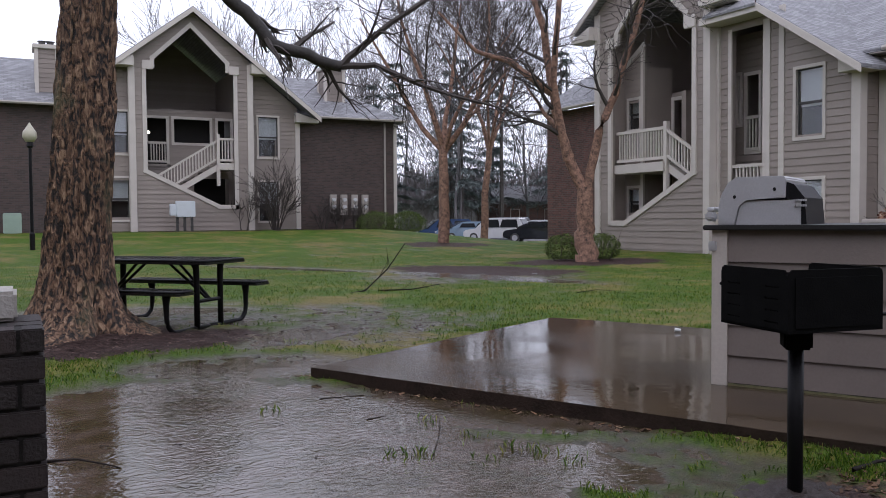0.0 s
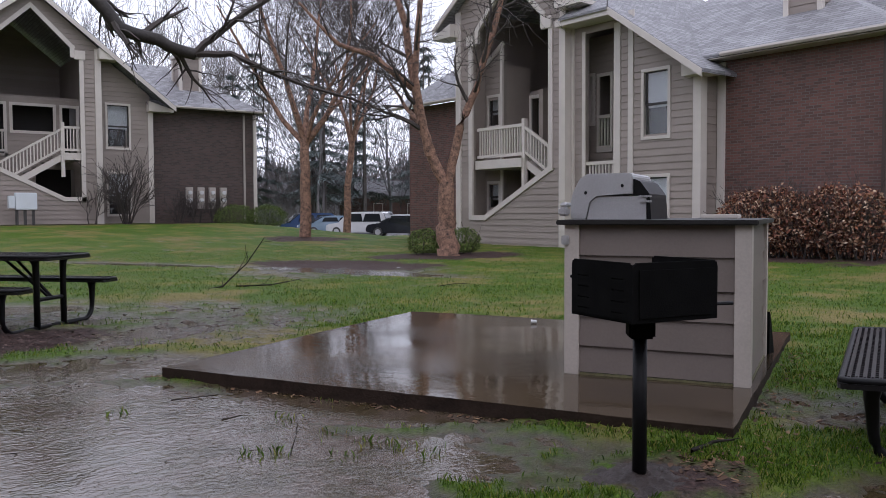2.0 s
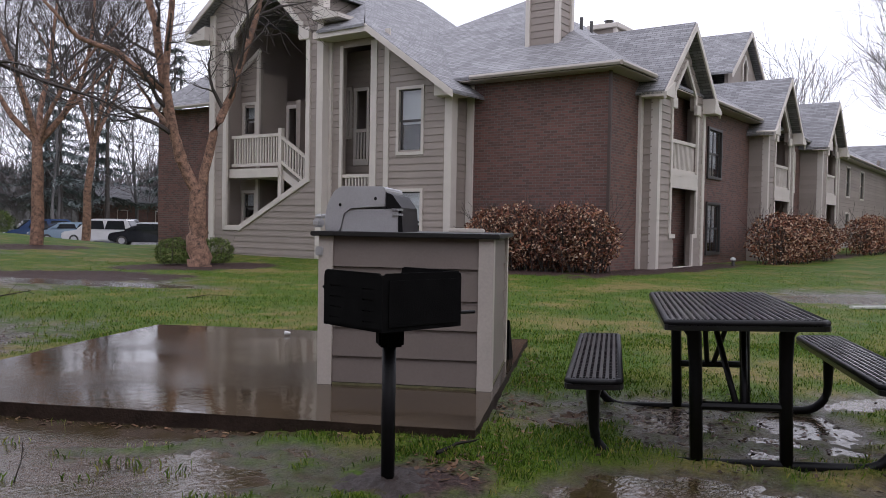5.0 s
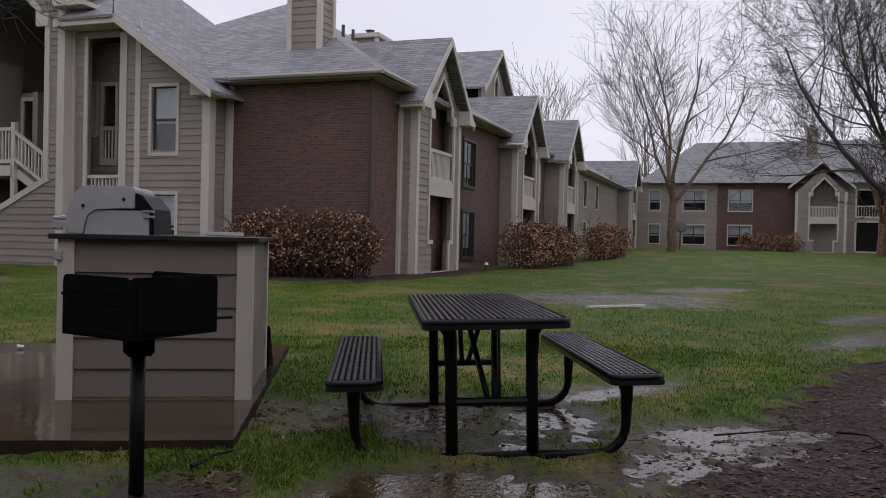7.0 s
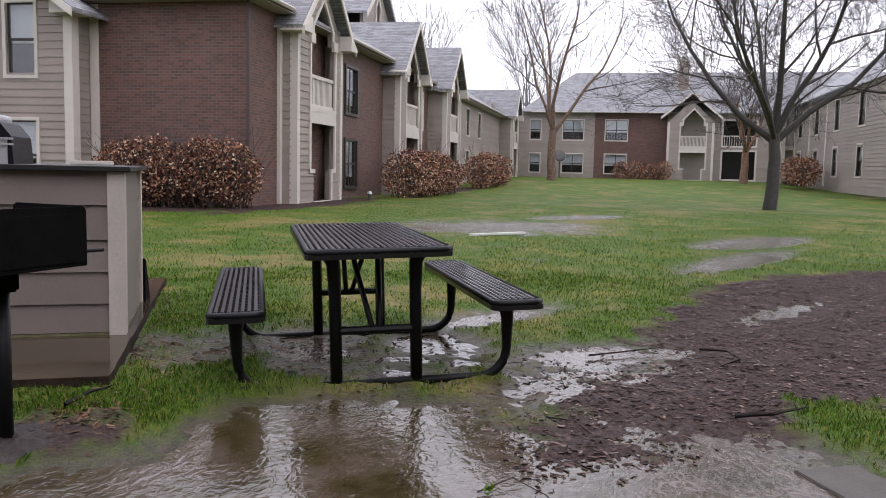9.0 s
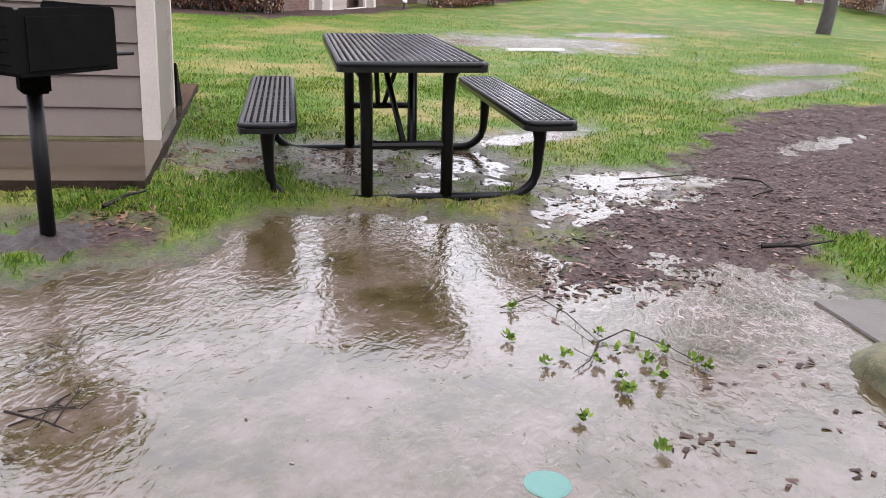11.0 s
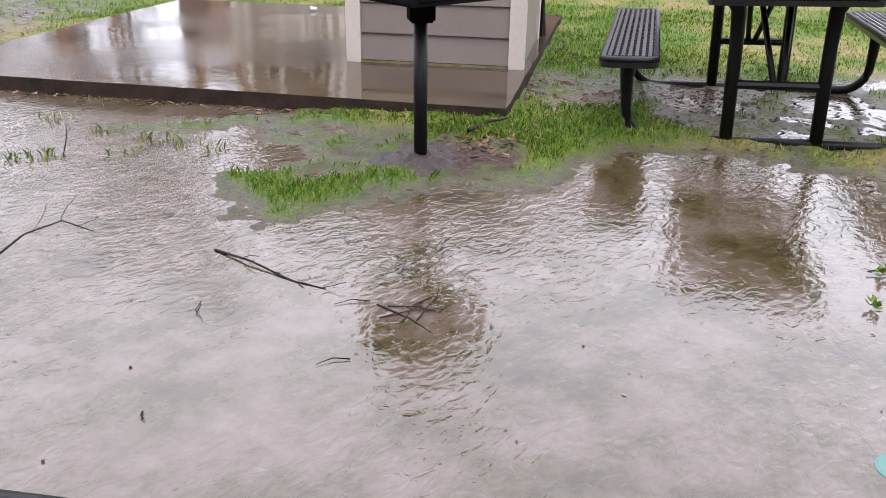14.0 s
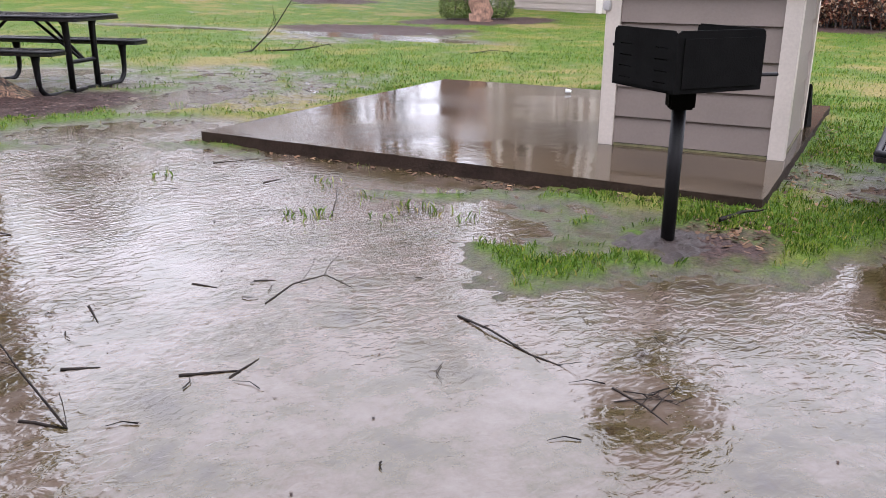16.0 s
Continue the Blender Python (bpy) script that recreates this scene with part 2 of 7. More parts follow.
def rect(s0, s1, z0, z1):
    return [(s0, z0), (s1, z0), (s1, z1), (s0, z1)]


def core(outline, holes, thick, step=0.2):
    """The body of a wall, with its openings going through it."""
    bm = bmesh.new()
    levels = sorted({round(z, 3) for p in [outline, *holes] for _, z in p})
    cuts = [levels[0]]
    for z in levels[1:]:
        count = max(1, math.ceil((z - cuts[-1]) / step))
        cuts += [cuts[-1] + (z - cuts[-1]) * (i + 1) / count for i in range(count)]
    for z0, z1 in zip(cuts, cuts[1:]):
        for ends in bands(outline, holes, z0, z1):
            slanted(bm, *ends, z0, z1, -thick, 0, -thick, 0)
    return bm


def siding(outline, holes, m, parent, single=True, rise=0.2):
    """Lap boards, each thicker at its lower edge, up to the openings and the roof line."""
    bottom, top = min(z for _, z in outline), max(z for _, z in outline)
    joined = None if single else bmesh.new()
    row = bottom
    while row < top - 0.03:
        r1 = min(row + rise, top)
        for ends in bands(outline, holes, row, r1):
            bm = bmesh.new() if single else joined
            slanted(bm, *ends, row, r1 + 0.008, 0.002, 0.034, 0.002, 0.010)
            if single:
                part("siding_board", bm, SIDING, parent, m=m)
        row = r1
    if joined is not None:
        tagged(part("siding", joined, SIDING_FAR, parent, m=m), kind="stuff")


def bar(s0, z0, s1, z1, width, d0, d1):
    """A trim board between two points of a wall."""
    way = Vector((s1 - s0, z1 - z0)).normalized()
    o = Vector((-way.y, way.x)) * width / 2
    return prism([(s0 - o.x, z0 - o.y), (s1 - o.x, z1 - o.y), (s1 + o.x, z1 + o.y), (s0 + o.x, z0 + o.y)], d0, d1)


def trim(points, width, m, parent, d0=0.0, d1=0.055, name="trim_board", closed=False):
    pts = points + points[:1] if closed else points
    for i, ((a, za), (b, zb)) in enumerate(zip(pts, pts[1:])):
        way = Vector((b - a, zb - za)).normalized() * width * 0.5
        proud = 0.004 * (i % 3)
        part(name, bar(a - way.x, za - way.y, b + way.x, zb + way.y, width, d0 - proud, d1 + proud), TRIM, parent, m=m)


def window(s0, s1, z0, z1, m, parent, double=False, drawn=1.0, frame_mat=None):
    """A sash window set into its opening: casing, bronze sashes, glass, and a blind drawn part of the way."""
    frame_mat = frame_mat or TRIM
    # dark sheet behind the glass paints in the unlit room
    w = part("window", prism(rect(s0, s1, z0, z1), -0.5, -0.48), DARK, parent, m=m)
    casing = bmesh.new()
    for b in ((s0 - 0.09, s0, z0 - 0.09, z1 + 0.09), (s1, s1 + 0.09, z0 - 0.09, z1 + 0.09), (s0, s1, z1, z1 + 0.09), (s0, s1, z0 - 0.09, z0)):
        box(casing, b[0], b[1], -0.1, 0.06, b[2], b[3])
    part("casing", casing, frame_mat, w, m=m)
    sash, mid = bmesh.new(), (z0 + z1) / 2
    edges = [s0, (s0 + s1) / 2, s1] if double else [s0, s1]
    for a, b in zip(edges, edges[1:]):
        for q0, q1, d in ((z0, mid, -0.05), (mid, z1, -0.03)):
            for r in ((a, a + 0.035, q0, q1), (b - 0.035, b, q0, q1), (a + 0.035, b - 0.035, q0, q0 + 0.035), (a + 0.035, b - 0.035, q1 - 0.035, q1)):
                box(sash, r[0], r[1], d - 0.03, d, r[2], r[3])
            p = part("pane", prism(rect(a + 0.035, b - 0.035, q0 + 0.035, q1 - 0.035), d - 0.018, d - 0.012), GLASS, w, m=m)
            p.visible_shadow = False
    part("sash", sash, SASH, w, m=m)
    if drawn > 0:
        part("blind", prism(rect(s0 + 0.01, s1 - 0.01, z1 - (z1 - z0) * drawn, z1), -0.16, -0.15), BLIND, w, m=m)
    return w


def railing(s0, s1, z0, z1, m, parent, gap=0.13, d=0.0, slope=0.0):
    """A railing with square balusters; slope: the rise over its length."""
    r = part("railing", prism([(s0, z1 - 0.1), (s1, z1 - 0.1 + slope), (s1, z1 + slope), (s0, z1)], d - 0.05, d + 0.05), TRIM, parent, m=m)
    part("bottom_rail", prism([(s0, z0), (s1, z0 + slope), (s1, z0 + 0.1 + slope), (s0, z0 + 0.1)], d - 0.04, d + 0.04), TRIM, r, m=m)
    count = max(2, round((s1 - s0) / gap))
    for i in range(1, count):
        s = s0 + (s1 - s0) * i / count
        up = slope * i / count
        part("baluster", boxed(s - 0.022, s + 0.022, d - 0.022, d + 0.022, z0 + 0.08 + up, z1 - 0.06 + up), TRIM, r, m=m)
    return r


def slope_roof(name, corners, mat, parent, thick=0.08):
    """A roof plane through its corners, with thickness below."""
    bm = bmesh.new()
    a = [bm.verts.new(c) for c in corners]
    b = [bm.verts.new((c[0], c[1], c[2] - thick)) for c in corners]
    bm.faces.new(a)
    bm.faces.new(b[::-1])
    for i in range(len(a)):
        j = (i + 1) % len(a)
        bm.faces.new((a[i], b[i], b[j], a[j]))
    return part(name, bm, mat, parent)


def smooth_step(t):
    t = min(1.0, max(0.0, t))
    return t * t * (3 - 2 * t)


# ---- ground: one sheet to the horizon, with shallow hollows that hold the rain ----
# hollows: centre x, y, half length, half width, turn in degrees
HOLLOWS = [(2.2, 3.35, 0.55, 0.33, -60), (0.75, 3.9, 2.35, 1.40, 88), (1.2, 1.0, 2.0, 1.35, 0), (2.5, -0.35, 1.3, 0.75, -10), (2.75, 0.95, 1.15, 0.80, 10), (4.75, 0.2, 0.7, 0.13, -25), (1.55, 6.55, 0.85, 0.50, -20),
           (2.55, 8.1, 0.80, 0.40, 40), (4.85, 1.95, 0.42, 0.22, 30), (5.15, 1.2, 0.38, 0.26, 20), (8.1, 14.3, 2.5, 0.55, -72), (5.6, 19.0, 2.2, 0.4, -60),
           (16.0, 2.7, 2.2, 0.95, -40), (20.3, 1.3, 1.5, 0.6, -30), (14.6, -1.95, 1.6, 0.5, -30), (2.5, 4.45, 0.95, 0.42, -69), (5.25, 0.05, 0.55, 0.2, -60), (11.5, -1.4, 1.4, 0.28, -25), (1.3, 11.2, 1.3, 0.5, -20), (6.3, 1.0, 0.45, 0.14, -30), (0.2, 9.9, 0.6, 0.35, 10), (7.4, -1.25, 0.7, 0.16, -30)]
WET = [(3.0, 9.0, 2.6), (1.6, 10.5, 2.0), (4.9, 1.5, 1.2), (2.6, 2.9, 0.8), (16.0, 2.5, 3.0), (8.0, 14.5, 3.0), (4.6, 2.6, 0.8), (4.9, 0.25, 1.0), (3.6, 0.2, 0.9), (2.6, 3.3, 0.6)]
# places where the water is only a film over rough mud
SHOALS = [(2.35, -0.50, 0.85, 0.42, -25), (3.3, 0.1, 0.6, 0.3, -30), (4.7, -0.1, 0.8, 0.4, -35), (4.9, 1.7, 0.9, 0.6, 25), (1.9, 7.3, 1.6, 0.7, -10), (2.7, 9.4, 1.8, 0.9, -15), (3.6, 8.2, 1.2, 0.6, -30)]
MULCH = [(0.55, 8.5, 1.5, 1.1, 0), (7.6, -2.6, 3.7, 2.0, -28), (12.9, 17.2, 2.2, 1.6, 0), (4.4, -0.45, 1.5, 0.6, -25), (9.0, 37.2, 8.0, 0.9, 0), (2.85, 2.4, 0.33, 0.28, 0), (13.4, 26.0, 1.5, 1.2, 0),
         (22.5, 9.0, 6.0, 0.9, 0), (17.6, 12.0, 1.4, 2.6, 0), (40.0, 8.6, 4.0, 1.0, 0), (9.0, 15.8, 2.4, 1.2, -60)]


TURNS = {}


def inside(x, y, cx, cy, a, b, turn):
    """About how many metres a place lies inside an ellipse."""
    if turn not in TURNS:
        TURNS[turn] = (math.cos(radians(turn)), math.sin(radians(turn)))
    c, s = TURNS[turn]
    u, v = (x - cx) * c + (y - cy) * s, -(x - cx) * s + (y - cy) * c
    return (1 - math.hypot(u / a, v / b)) * min(a, b)


def lie(x, y):
    """The lay of the land without its hollows."""
    return 0.68 * smooth_step((y - 20) / 16) * (1 - smooth_step((x - 14) / 8)) + 0.5 * smooth_step((x - 30) / 42) - 0.6 * smooth_step((y - 33) / 16) * smooth_step((x - 15) / 9)


def ground_height(x, y):
    far = math.hypot(x, y)
    rough = noise.noise(Vector((x * 1.3, y * 1.3, 0.0)))
    fine = noise.noise(Vector((x * 6.0, y * 6.0, 3.0)))
    if far > 30:
        return lie(x, y) + 0.04 * rough
    deep = max(inside(x, y, *h) for h in HOLLOWS) + 0.16 * rough + 0.05 * fine
    wet = max(1 - math.hypot(x - cx, y - cy) / r for cx, cy, r in WET)
    bank = 0.034 - 0.026 * smooth_step(wet * 1.6)
    z = max(-0.05, min(bank, -deep * 0.13))
    grit = noise.noise(Vector((x * 16.0, y * 16.0, 8.0)))
    shoal = max(inside(x, y, *q) for q in SHOALS) if far < 13 else -9.0
    if shoal > -0.2:
        z += (max(z, -0.007 if far > 3.2 else -0.019) - z) * smooth_step(shoal / 0.35 + 0.5)
    tuss = noise.noise(Vector((x * 3.1, y * 3.1, 17.0)))
    z += 0.022 * fine + 0.014 * grit + 0.010 * tuss * smooth_step(wet * 3 + 0.3) + 0.014 * rough * smooth_step(far / 8)
    z += 0.05 * smooth_step((inside(x, y, 0.58, 8.9, 1.0, 0.9, 0)) / 0.6)
    return z + lie(x, y)


def zones(x, y):
    """How much of a place is mulch, and how lush its grass is."""
    bark = max(inside(x, y, *m) for m in MULCH) + 0.34 * noise.noise(Vector((x * 1.7, y * 1.7, 9.0))) + 0.2 * noise.noise(Vector((x * 7, y * 7, 5.0)))
    lush = 0.5 + 0.5 * noise.noise(Vector((x * 0.5, y * 0.5, 21.0))) + 0.35 * noise.noise(Vector((x * 2.5, y * 2.5, 12.0)))
    return smooth_step(bark / 0.22 + 0.5), min(1.0, max(0.0, lush))


def bare_mud(x, y, z):
    """How soaked and bare a place is: low spots, and the trodden film of water by the tables."""
    film = max(inside(x, y, *q) for q in SHOALS[:3])
    return max(smooth_step((0.030 - (z - lie(x, y))) / 0.034), smooth_step(film / 0.2 + 0.6))


def ground_material():
    m = bpy.data.materials.new("wet lawn, mud and mulch")
    m.use_nodes = True
    n, l = m.node_tree.nodes, m.node_tree.links
    b = n["Principled BSDF"]
    co = n.new("ShaderNodeTexCoord")

    def noise_ramp(scale, stops, detail=5.0):
        t = n.new("ShaderNodeTexNoise")
        t.inputs["Scale"].default_value, t.inputs["Detail"].default_value = scale, detail
        l.new(co.outputs["Object"], t.inputs["Vector"])
        r = n.new("ShaderNodeValToRGB")
        r.color_ramp.elements[0].position, r.color_ramp.elements[0].color = stops[0][0], (*stops[0][1], 1)
        r.color_ramp.elements[1].position, r.color_ramp.elements[1].color = stops[1][0], (*stops[1][1], 1)
        for pos, col in stops[2:]:
            r.color_ramp.elements.new(pos).color = (*col, 1)
        l.new(t.outputs["Fac"], r.inputs["Fac"])
        return t, r

    def mixed(fac, a, c, blend="MIX"):
        x = n.new("ShaderNodeMix")
        x.data_type, x.blend_type = "RGBA", blend
        if isinstance(fac, float):
            x.inputs["Factor"].default_value = fac
        else:
            l.new(fac, x.inputs["Factor"])
        l.new(a, x.inputs["A"])
        l.new(c, x.inputs["B"])
        return x.outputs["Result"]

    def attribute(name):
        a = n.new("ShaderNodeAttribute")
        a.attribute_name = name
        return a.outputs["Fac"]

    fine, blades = noise_ramp(55, [(0.3, (0.020, 0.048, 0.004)), (0.7, (0.095, 0.165, 0.013))])
    _, straw = noise_ramp(40, [(0.3, (0.095, 0.10, 0.018)), (0.7, (0.23, 0.20, 0.05))])
    _, chips = noise_ramp(38, [(0.25, (0.018, 0.011, 0.010)), (0.75, (0.10, 0.062, 0.052)), (0.5, (0.046, 0.028, 0.025))], 8)
    _, mud = noise_ramp(14, [(0.3, (0.018, 0.012, 0.008)), (0.7, (0.075, 0.052, 0.034))])
    patch = n.new("ShaderNodeTexNoise")
    patch.inputs["Scale"].default_value, patch.inputs["Detail"].default_value = 1.1, 6.0
    l.new(co.outputs["Object"], patch.inputs["Vector"])
    pr = n.new("ShaderNodeValToRGB")
    pr.color_ramp.elements[0].position, pr.color_ramp.elements[1].position = 0.50, 0.70
    l.new(patch.outputs["Fac"], pr.inputs["Fac"])
    turf = mixed(pr.outputs["Color"], blades.outputs["Color"], straw.outputs["Color"])
    thin = n.new("ShaderNodeMapRange")
    thin.inputs["From Min"].default_value, thin.inputs["From Max"].default_value = 0.46, 0.18
    l.new(attribute("lush"), thin.inputs["Value"])
    _, thatch = noise_ramp(30, [(0.3, (0.080, 0.072, 0.018)), (0.7, (0.25, 0.205, 0.07))])
    turf = mixed(thin.outputs["Result"], turf, thatch.outputs["Color"])
    soil = mixed(attribute("soaked"), turf, mud.outputs["Color"])
    all_of = mixed(attribute("mulch"), soil, chips.outputs["Color"])
    l.new(all_of, b.inputs["Base Color"])
    gloss = n.new("ShaderNodeMapRange")
    gloss.inputs["To Min"].default_value, gloss.inputs["To Max"].default_value = 0.65, 0.30
    l.new(attribute("soaked"), gloss.inputs["Value"])
    l.new(gloss.outputs["Result"], b.inputs["Roughness"])
    shine = n.new("ShaderNodeMapRange")
    shine.inputs["To Min"].default_value, shine.inputs["To Max"].default_value = 0.12, 0.40
    l.new(attribute("soaked"), shine.inputs["Value"])
    l.new(shine.outputs["Result"], b.inputs["Specular IOR Level"])
    bp = n.new("ShaderNodeBump")
    bp.inputs["Strength"].default_value, bp.inputs["Distance"].default_value = 0.9, 0.02
    l.new(fine.outputs["Fac"], bp.inputs["Height"])
    l.new(bp.outputs["Normal"], b.inputs["Normal"])
    return m


def build_ground():
    radii = [0.0]
    r = 0.35
    while r < 900:
        radii.append(r)
        r *= 1.0105 if r < 12 else 1.0125 if r < 40 else 1.06
    # finer towards the courtyard, coarser behind
    turns = [radians(-112 + 0.38 * i) for i in range(332)]
    turns += [radians(14 + (248 - 14) * (i + 0.0) / 40) for i in range(40)]
    verts, masks = [], []
    for r in radii[1:]:
        for a in turns:
            x, y = -math.sin(a) * r, math.cos(a) * r
            z = ground_height(x, y)
            bark, lush = zones(x, y) if r < 60 else (0.0, 0.6)
            verts.append((x, y, z))
            masks.append((bark, bare_mud(x, y, z) * (1 - 0.85 * bark) if r < 30 else 0.0, lush))
    k = len(turns)
    faces = [(i * k + j, i * k + (j + 1) % k, (i + 1) * k + (j + 1) % k, (i + 1) * k + j) for i in range(len(radii) - 2) for j in range(k)]
    verts.append((0, 0, -0.05))
    masks.append((0, 1, 0))
    faces += [(len(verts) - 1, (j + 1) % k, j) for j in range(k)]
    ob = raw("ground", verts, faces, ground_material(), smooth=True)
    for i, name in enumerate(("mulch", "soaked", "lush")):
        at = ob.data.attributes.new(name, "FLOAT", "POINT")
        at.data.foreach_set("value", [m[i] for m in masks])
    tagged(ob, "rain-soaked lawn with mud and bark mulch", "ground", kind="structure")


build_ground()


def water_material():
    m = bpy.data.materials.new("muddy rain water")
    m.use_nodes = True
    n, l = m.node_tree.nodes, m.node_tree.links
    b = n["Principled BSDF"]
    co = n.new("ShaderNodeTexCoord")
    t = n.new("ShaderNodeTexNoise")
    t.inputs["Scale"].default_value, t.inputs["Detail"].default_value = 3.4, 12.0
    t.inputs["Roughness"].default_value = 0.72
    l.new(co.outputs["Object"], t.inputs["Vector"])
    r = n.new("ShaderNodeValToRGB")
    r.color_ramp.elements[0].position, r.color_ramp.elements[1].position = 0.35, 0.68
    r.color_ramp.elements[0].color, r.color_ramp.elements[1].color = (0.026, 0.016, 0.007, 1), (0.105, 0.084, 0.068, 1)
    r.color_ramp.elements.new(0.45).color = (0.050, 0.038, 0.016, 1)
    r.color_ramp.elements.new(0.54).color = (0.080, 0.058, 0.042, 1)
    l.new(t.outputs["Fac"], r.inputs["Fac"])
    l.new(r.outputs["Color"], b.inputs["Base Color"])
    b.inputs["Roughness"].default_value, b.inputs["IOR"].default_value = 0.09, 1.62
    b.inputs["Specular IOR Level"].default_value = 0.5
    # wind ripples in gusts, and finer shivers of the rain
    mp = n.new("ShaderNodeMapping")
    mp.inputs["Scale"].default_value, mp.inputs["Rotation"].default_value = (15.0, 27.0, 1.0), (0, 0, radians(-40))
    l.new(co.outputs["Object"], mp.inputs["Vector"])
    w1, w2, gust = (n.new("ShaderNodeTexNoise") for _ in range(3))
    w1.inputs["Scale"].default_value, w1.inputs["Detail"].default_value, w1.inputs["Distortion"].default_value = 1.0, 3.0, 0.8
    w2.inputs["Scale"].default_value, w2.inputs["Detail"].default_value = 34.0, 1.0
    gust.inputs["Scale"].default_value, gust.inputs["Detail"].default_value = 0.9, 3.0
    l.new(mp.outputs["Vector"], w1.inputs["Vector"])
    l.new(co.outputs["Object"], w2.inputs["Vector"])
    l.new(co.outputs["Object"], gust.inputs["Vector"])
    force = n.new("ShaderNodeMapRange")
    force.inputs["From Min"].default_value, force.inputs["From Max"].default_value = 0.38, 0.62
    force.inputs["To Min"].default_value, force.inputs["To Max"].default_value = 0.2, 0.78
    l.new(gust.outputs["Fac"], force.inputs["Value"])
    # the open lawn lies in the wind
    place = n.new("ShaderNodeSeparateXYZ")
    l.new(co.outputs["Object"], place.inputs[0])
    windy = n.new("ShaderNodeMapRange")
    windy.inputs["From Min"].default_value, windy.inputs["From Max"].default_value = 8.0, 13.0
    windy.inputs["To Min"].default_value, windy.inputs["To Max"].default_value = 1.0, 5.0
    l.new(place.outputs["X"], windy.inputs["Value"])
    gale = n.new("ShaderNodeMath")
    gale.operation = "MULTIPLY"
    l.new(force.outputs["Result"], gale.inputs[0])
    l.new(windy.outputs["Result"], gale.inputs[1])
    blown = n.new("ShaderNodeMath")
    blown.operation = "MULTIPLY"
    l.new(w1.outputs["Fac"], blown.inputs[0])
    l.new(gale.outputs[0], blown.inputs[1])
    # drops: rings spreading from scattered points
    vo = n.new("ShaderNodeTexVoronoi")
    vo.inputs["Scale"].default_value = 3.2
    l.new(co.outputs["Object"], vo.inputs["Vector"])
    wave = n.new("ShaderNodeMath")
    wave.operation = "MULTIPLY"
    wave.inputs[1].default_value = 80.0
    l.new(vo.outputs["Distance"], wave.inputs[0])
    sine = n.new("ShaderNodeMath")
    sine.operation = "SINE"
    l.new(wave.outputs[0], sine.inputs[0])
    fall = n.new("ShaderNodeMapRange")
    fall.inputs["From Min"].default_value, fall.inputs["From Max"].default_value = 0.0, 0.33
    fall.inputs["To Min"].default_value, fall.inputs["To Max"].default_value = 0.30, 0.0
    l.new(vo.outputs["Distance"], fall.inputs["Value"])
    ring = n.new("ShaderNodeMath")
    ring.operation = "MULTIPLY"
    l.new(sine.outputs[0], ring.inputs[0])
    l.new(fall.outputs["Result"], ring.inputs[1])
    add = n.new("ShaderNodeMath")
    add.operation = "MULTIPLY_ADD"
    add.inputs[1].default_value = 0.10
    l.new(w2.outputs["Fac"], add.inputs[0])
    l.new(blown.outputs[0], add.inputs[2])
    total = n.new("ShaderNodeMath")
    total.operation = "MULTIPLY_ADD"
    total.inputs[1].default_value = 0.085
    l.new(ring.outputs[0], total.inputs[0])
    l.new(add.outputs[0], total.inputs[2])
    bp = n.new("ShaderNodeBump")
    bp.inputs["Strength"].default_value, bp.inputs["Distance"].default_value = 0.42, 0.018
    l.new(total.outputs[0], bp.inputs["Height"])
    l.new(bp.outputs["Normal"], b.inputs["Normal"])
    return m


bm = bmesh.new()
bmesh.ops.create_grid(bm, x_segments=2, y_segments=2, size=14.0, matrix=Matrix.Translation((11.0, 8.0, 0.0)))
tagged(part("water", bm, water_material()), "shallow muddy rain water lying on the lawn", "puddle", kind="structure")

# ---- the park corner: slab, cooking counter, grills, tables; all share one direction ----
PARK = 27.0
SLAB_AT = (3.585, 2.465)


def concrete_material():
    m = bpy.data.materials.new("wet brown concrete")
    m.use_nodes = True
    n, l = m.node_tree.nodes, m.node_tree.links
    b = n["Principled BSDF"]
    co = n.new("ShaderNodeTexCoord")
    t1, t2, t3 = (n.new("ShaderNodeTexNoise") for _ in range(3))
    for t, s in ((t1, 1.1), (t2, 45.0), (t3, 0.9)):
        t.inputs["Scale"].default_value, t.inputs["Detail"].default_value = s, 5.0
        l.new(co.outputs["Object"], t.inputs["Vector"])
    r = n.new("ShaderNodeValToRGB")
    r.color_ramp.elements[0].position, r.color_ramp.elements[1].position = 0.3, 0.7
    r.color_ramp.elements[0].color, r.color_ramp.elements[1].color = (0.028, 0.020, 0.013, 1), (0.078, 0.055, 0.033, 1)
    l.new(t1.outputs["Fac"], r.inputs["Fac"])
    l.new(r.outputs["Color"], b.inputs["Base Color"])
    rr = n.new("ShaderNodeMapRange")
    rr.inputs["From Min"].default_value, rr.inputs["From Max"].default_value = 0.44, 0.56
    rr.inputs["To Min"].default_value, rr.inputs["To Max"].default_value = 0.03, 0.16
    l.new(t3.outputs["Fac"], rr.inputs["Value"])
    l.new(rr.outputs["Result"], b.inputs["Roughness"])
    bp = n.new("ShaderNodeBump")
    bp.inputs["Strength"].default_value, bp.inputs["Distance"].default_value = 0.11, 0.008
    t2.inputs["Scale"].default_value, t2.inputs["Detail"].default_value = 11.0, 7.0
    l.new(t2.outputs["Fac"], bp.inputs["Height"])
    l.new(bp.outputs["Normal"], b.inputs["Normal"])
    b.inputs["Specular IOR Level"].default_value = 0.32
    return m


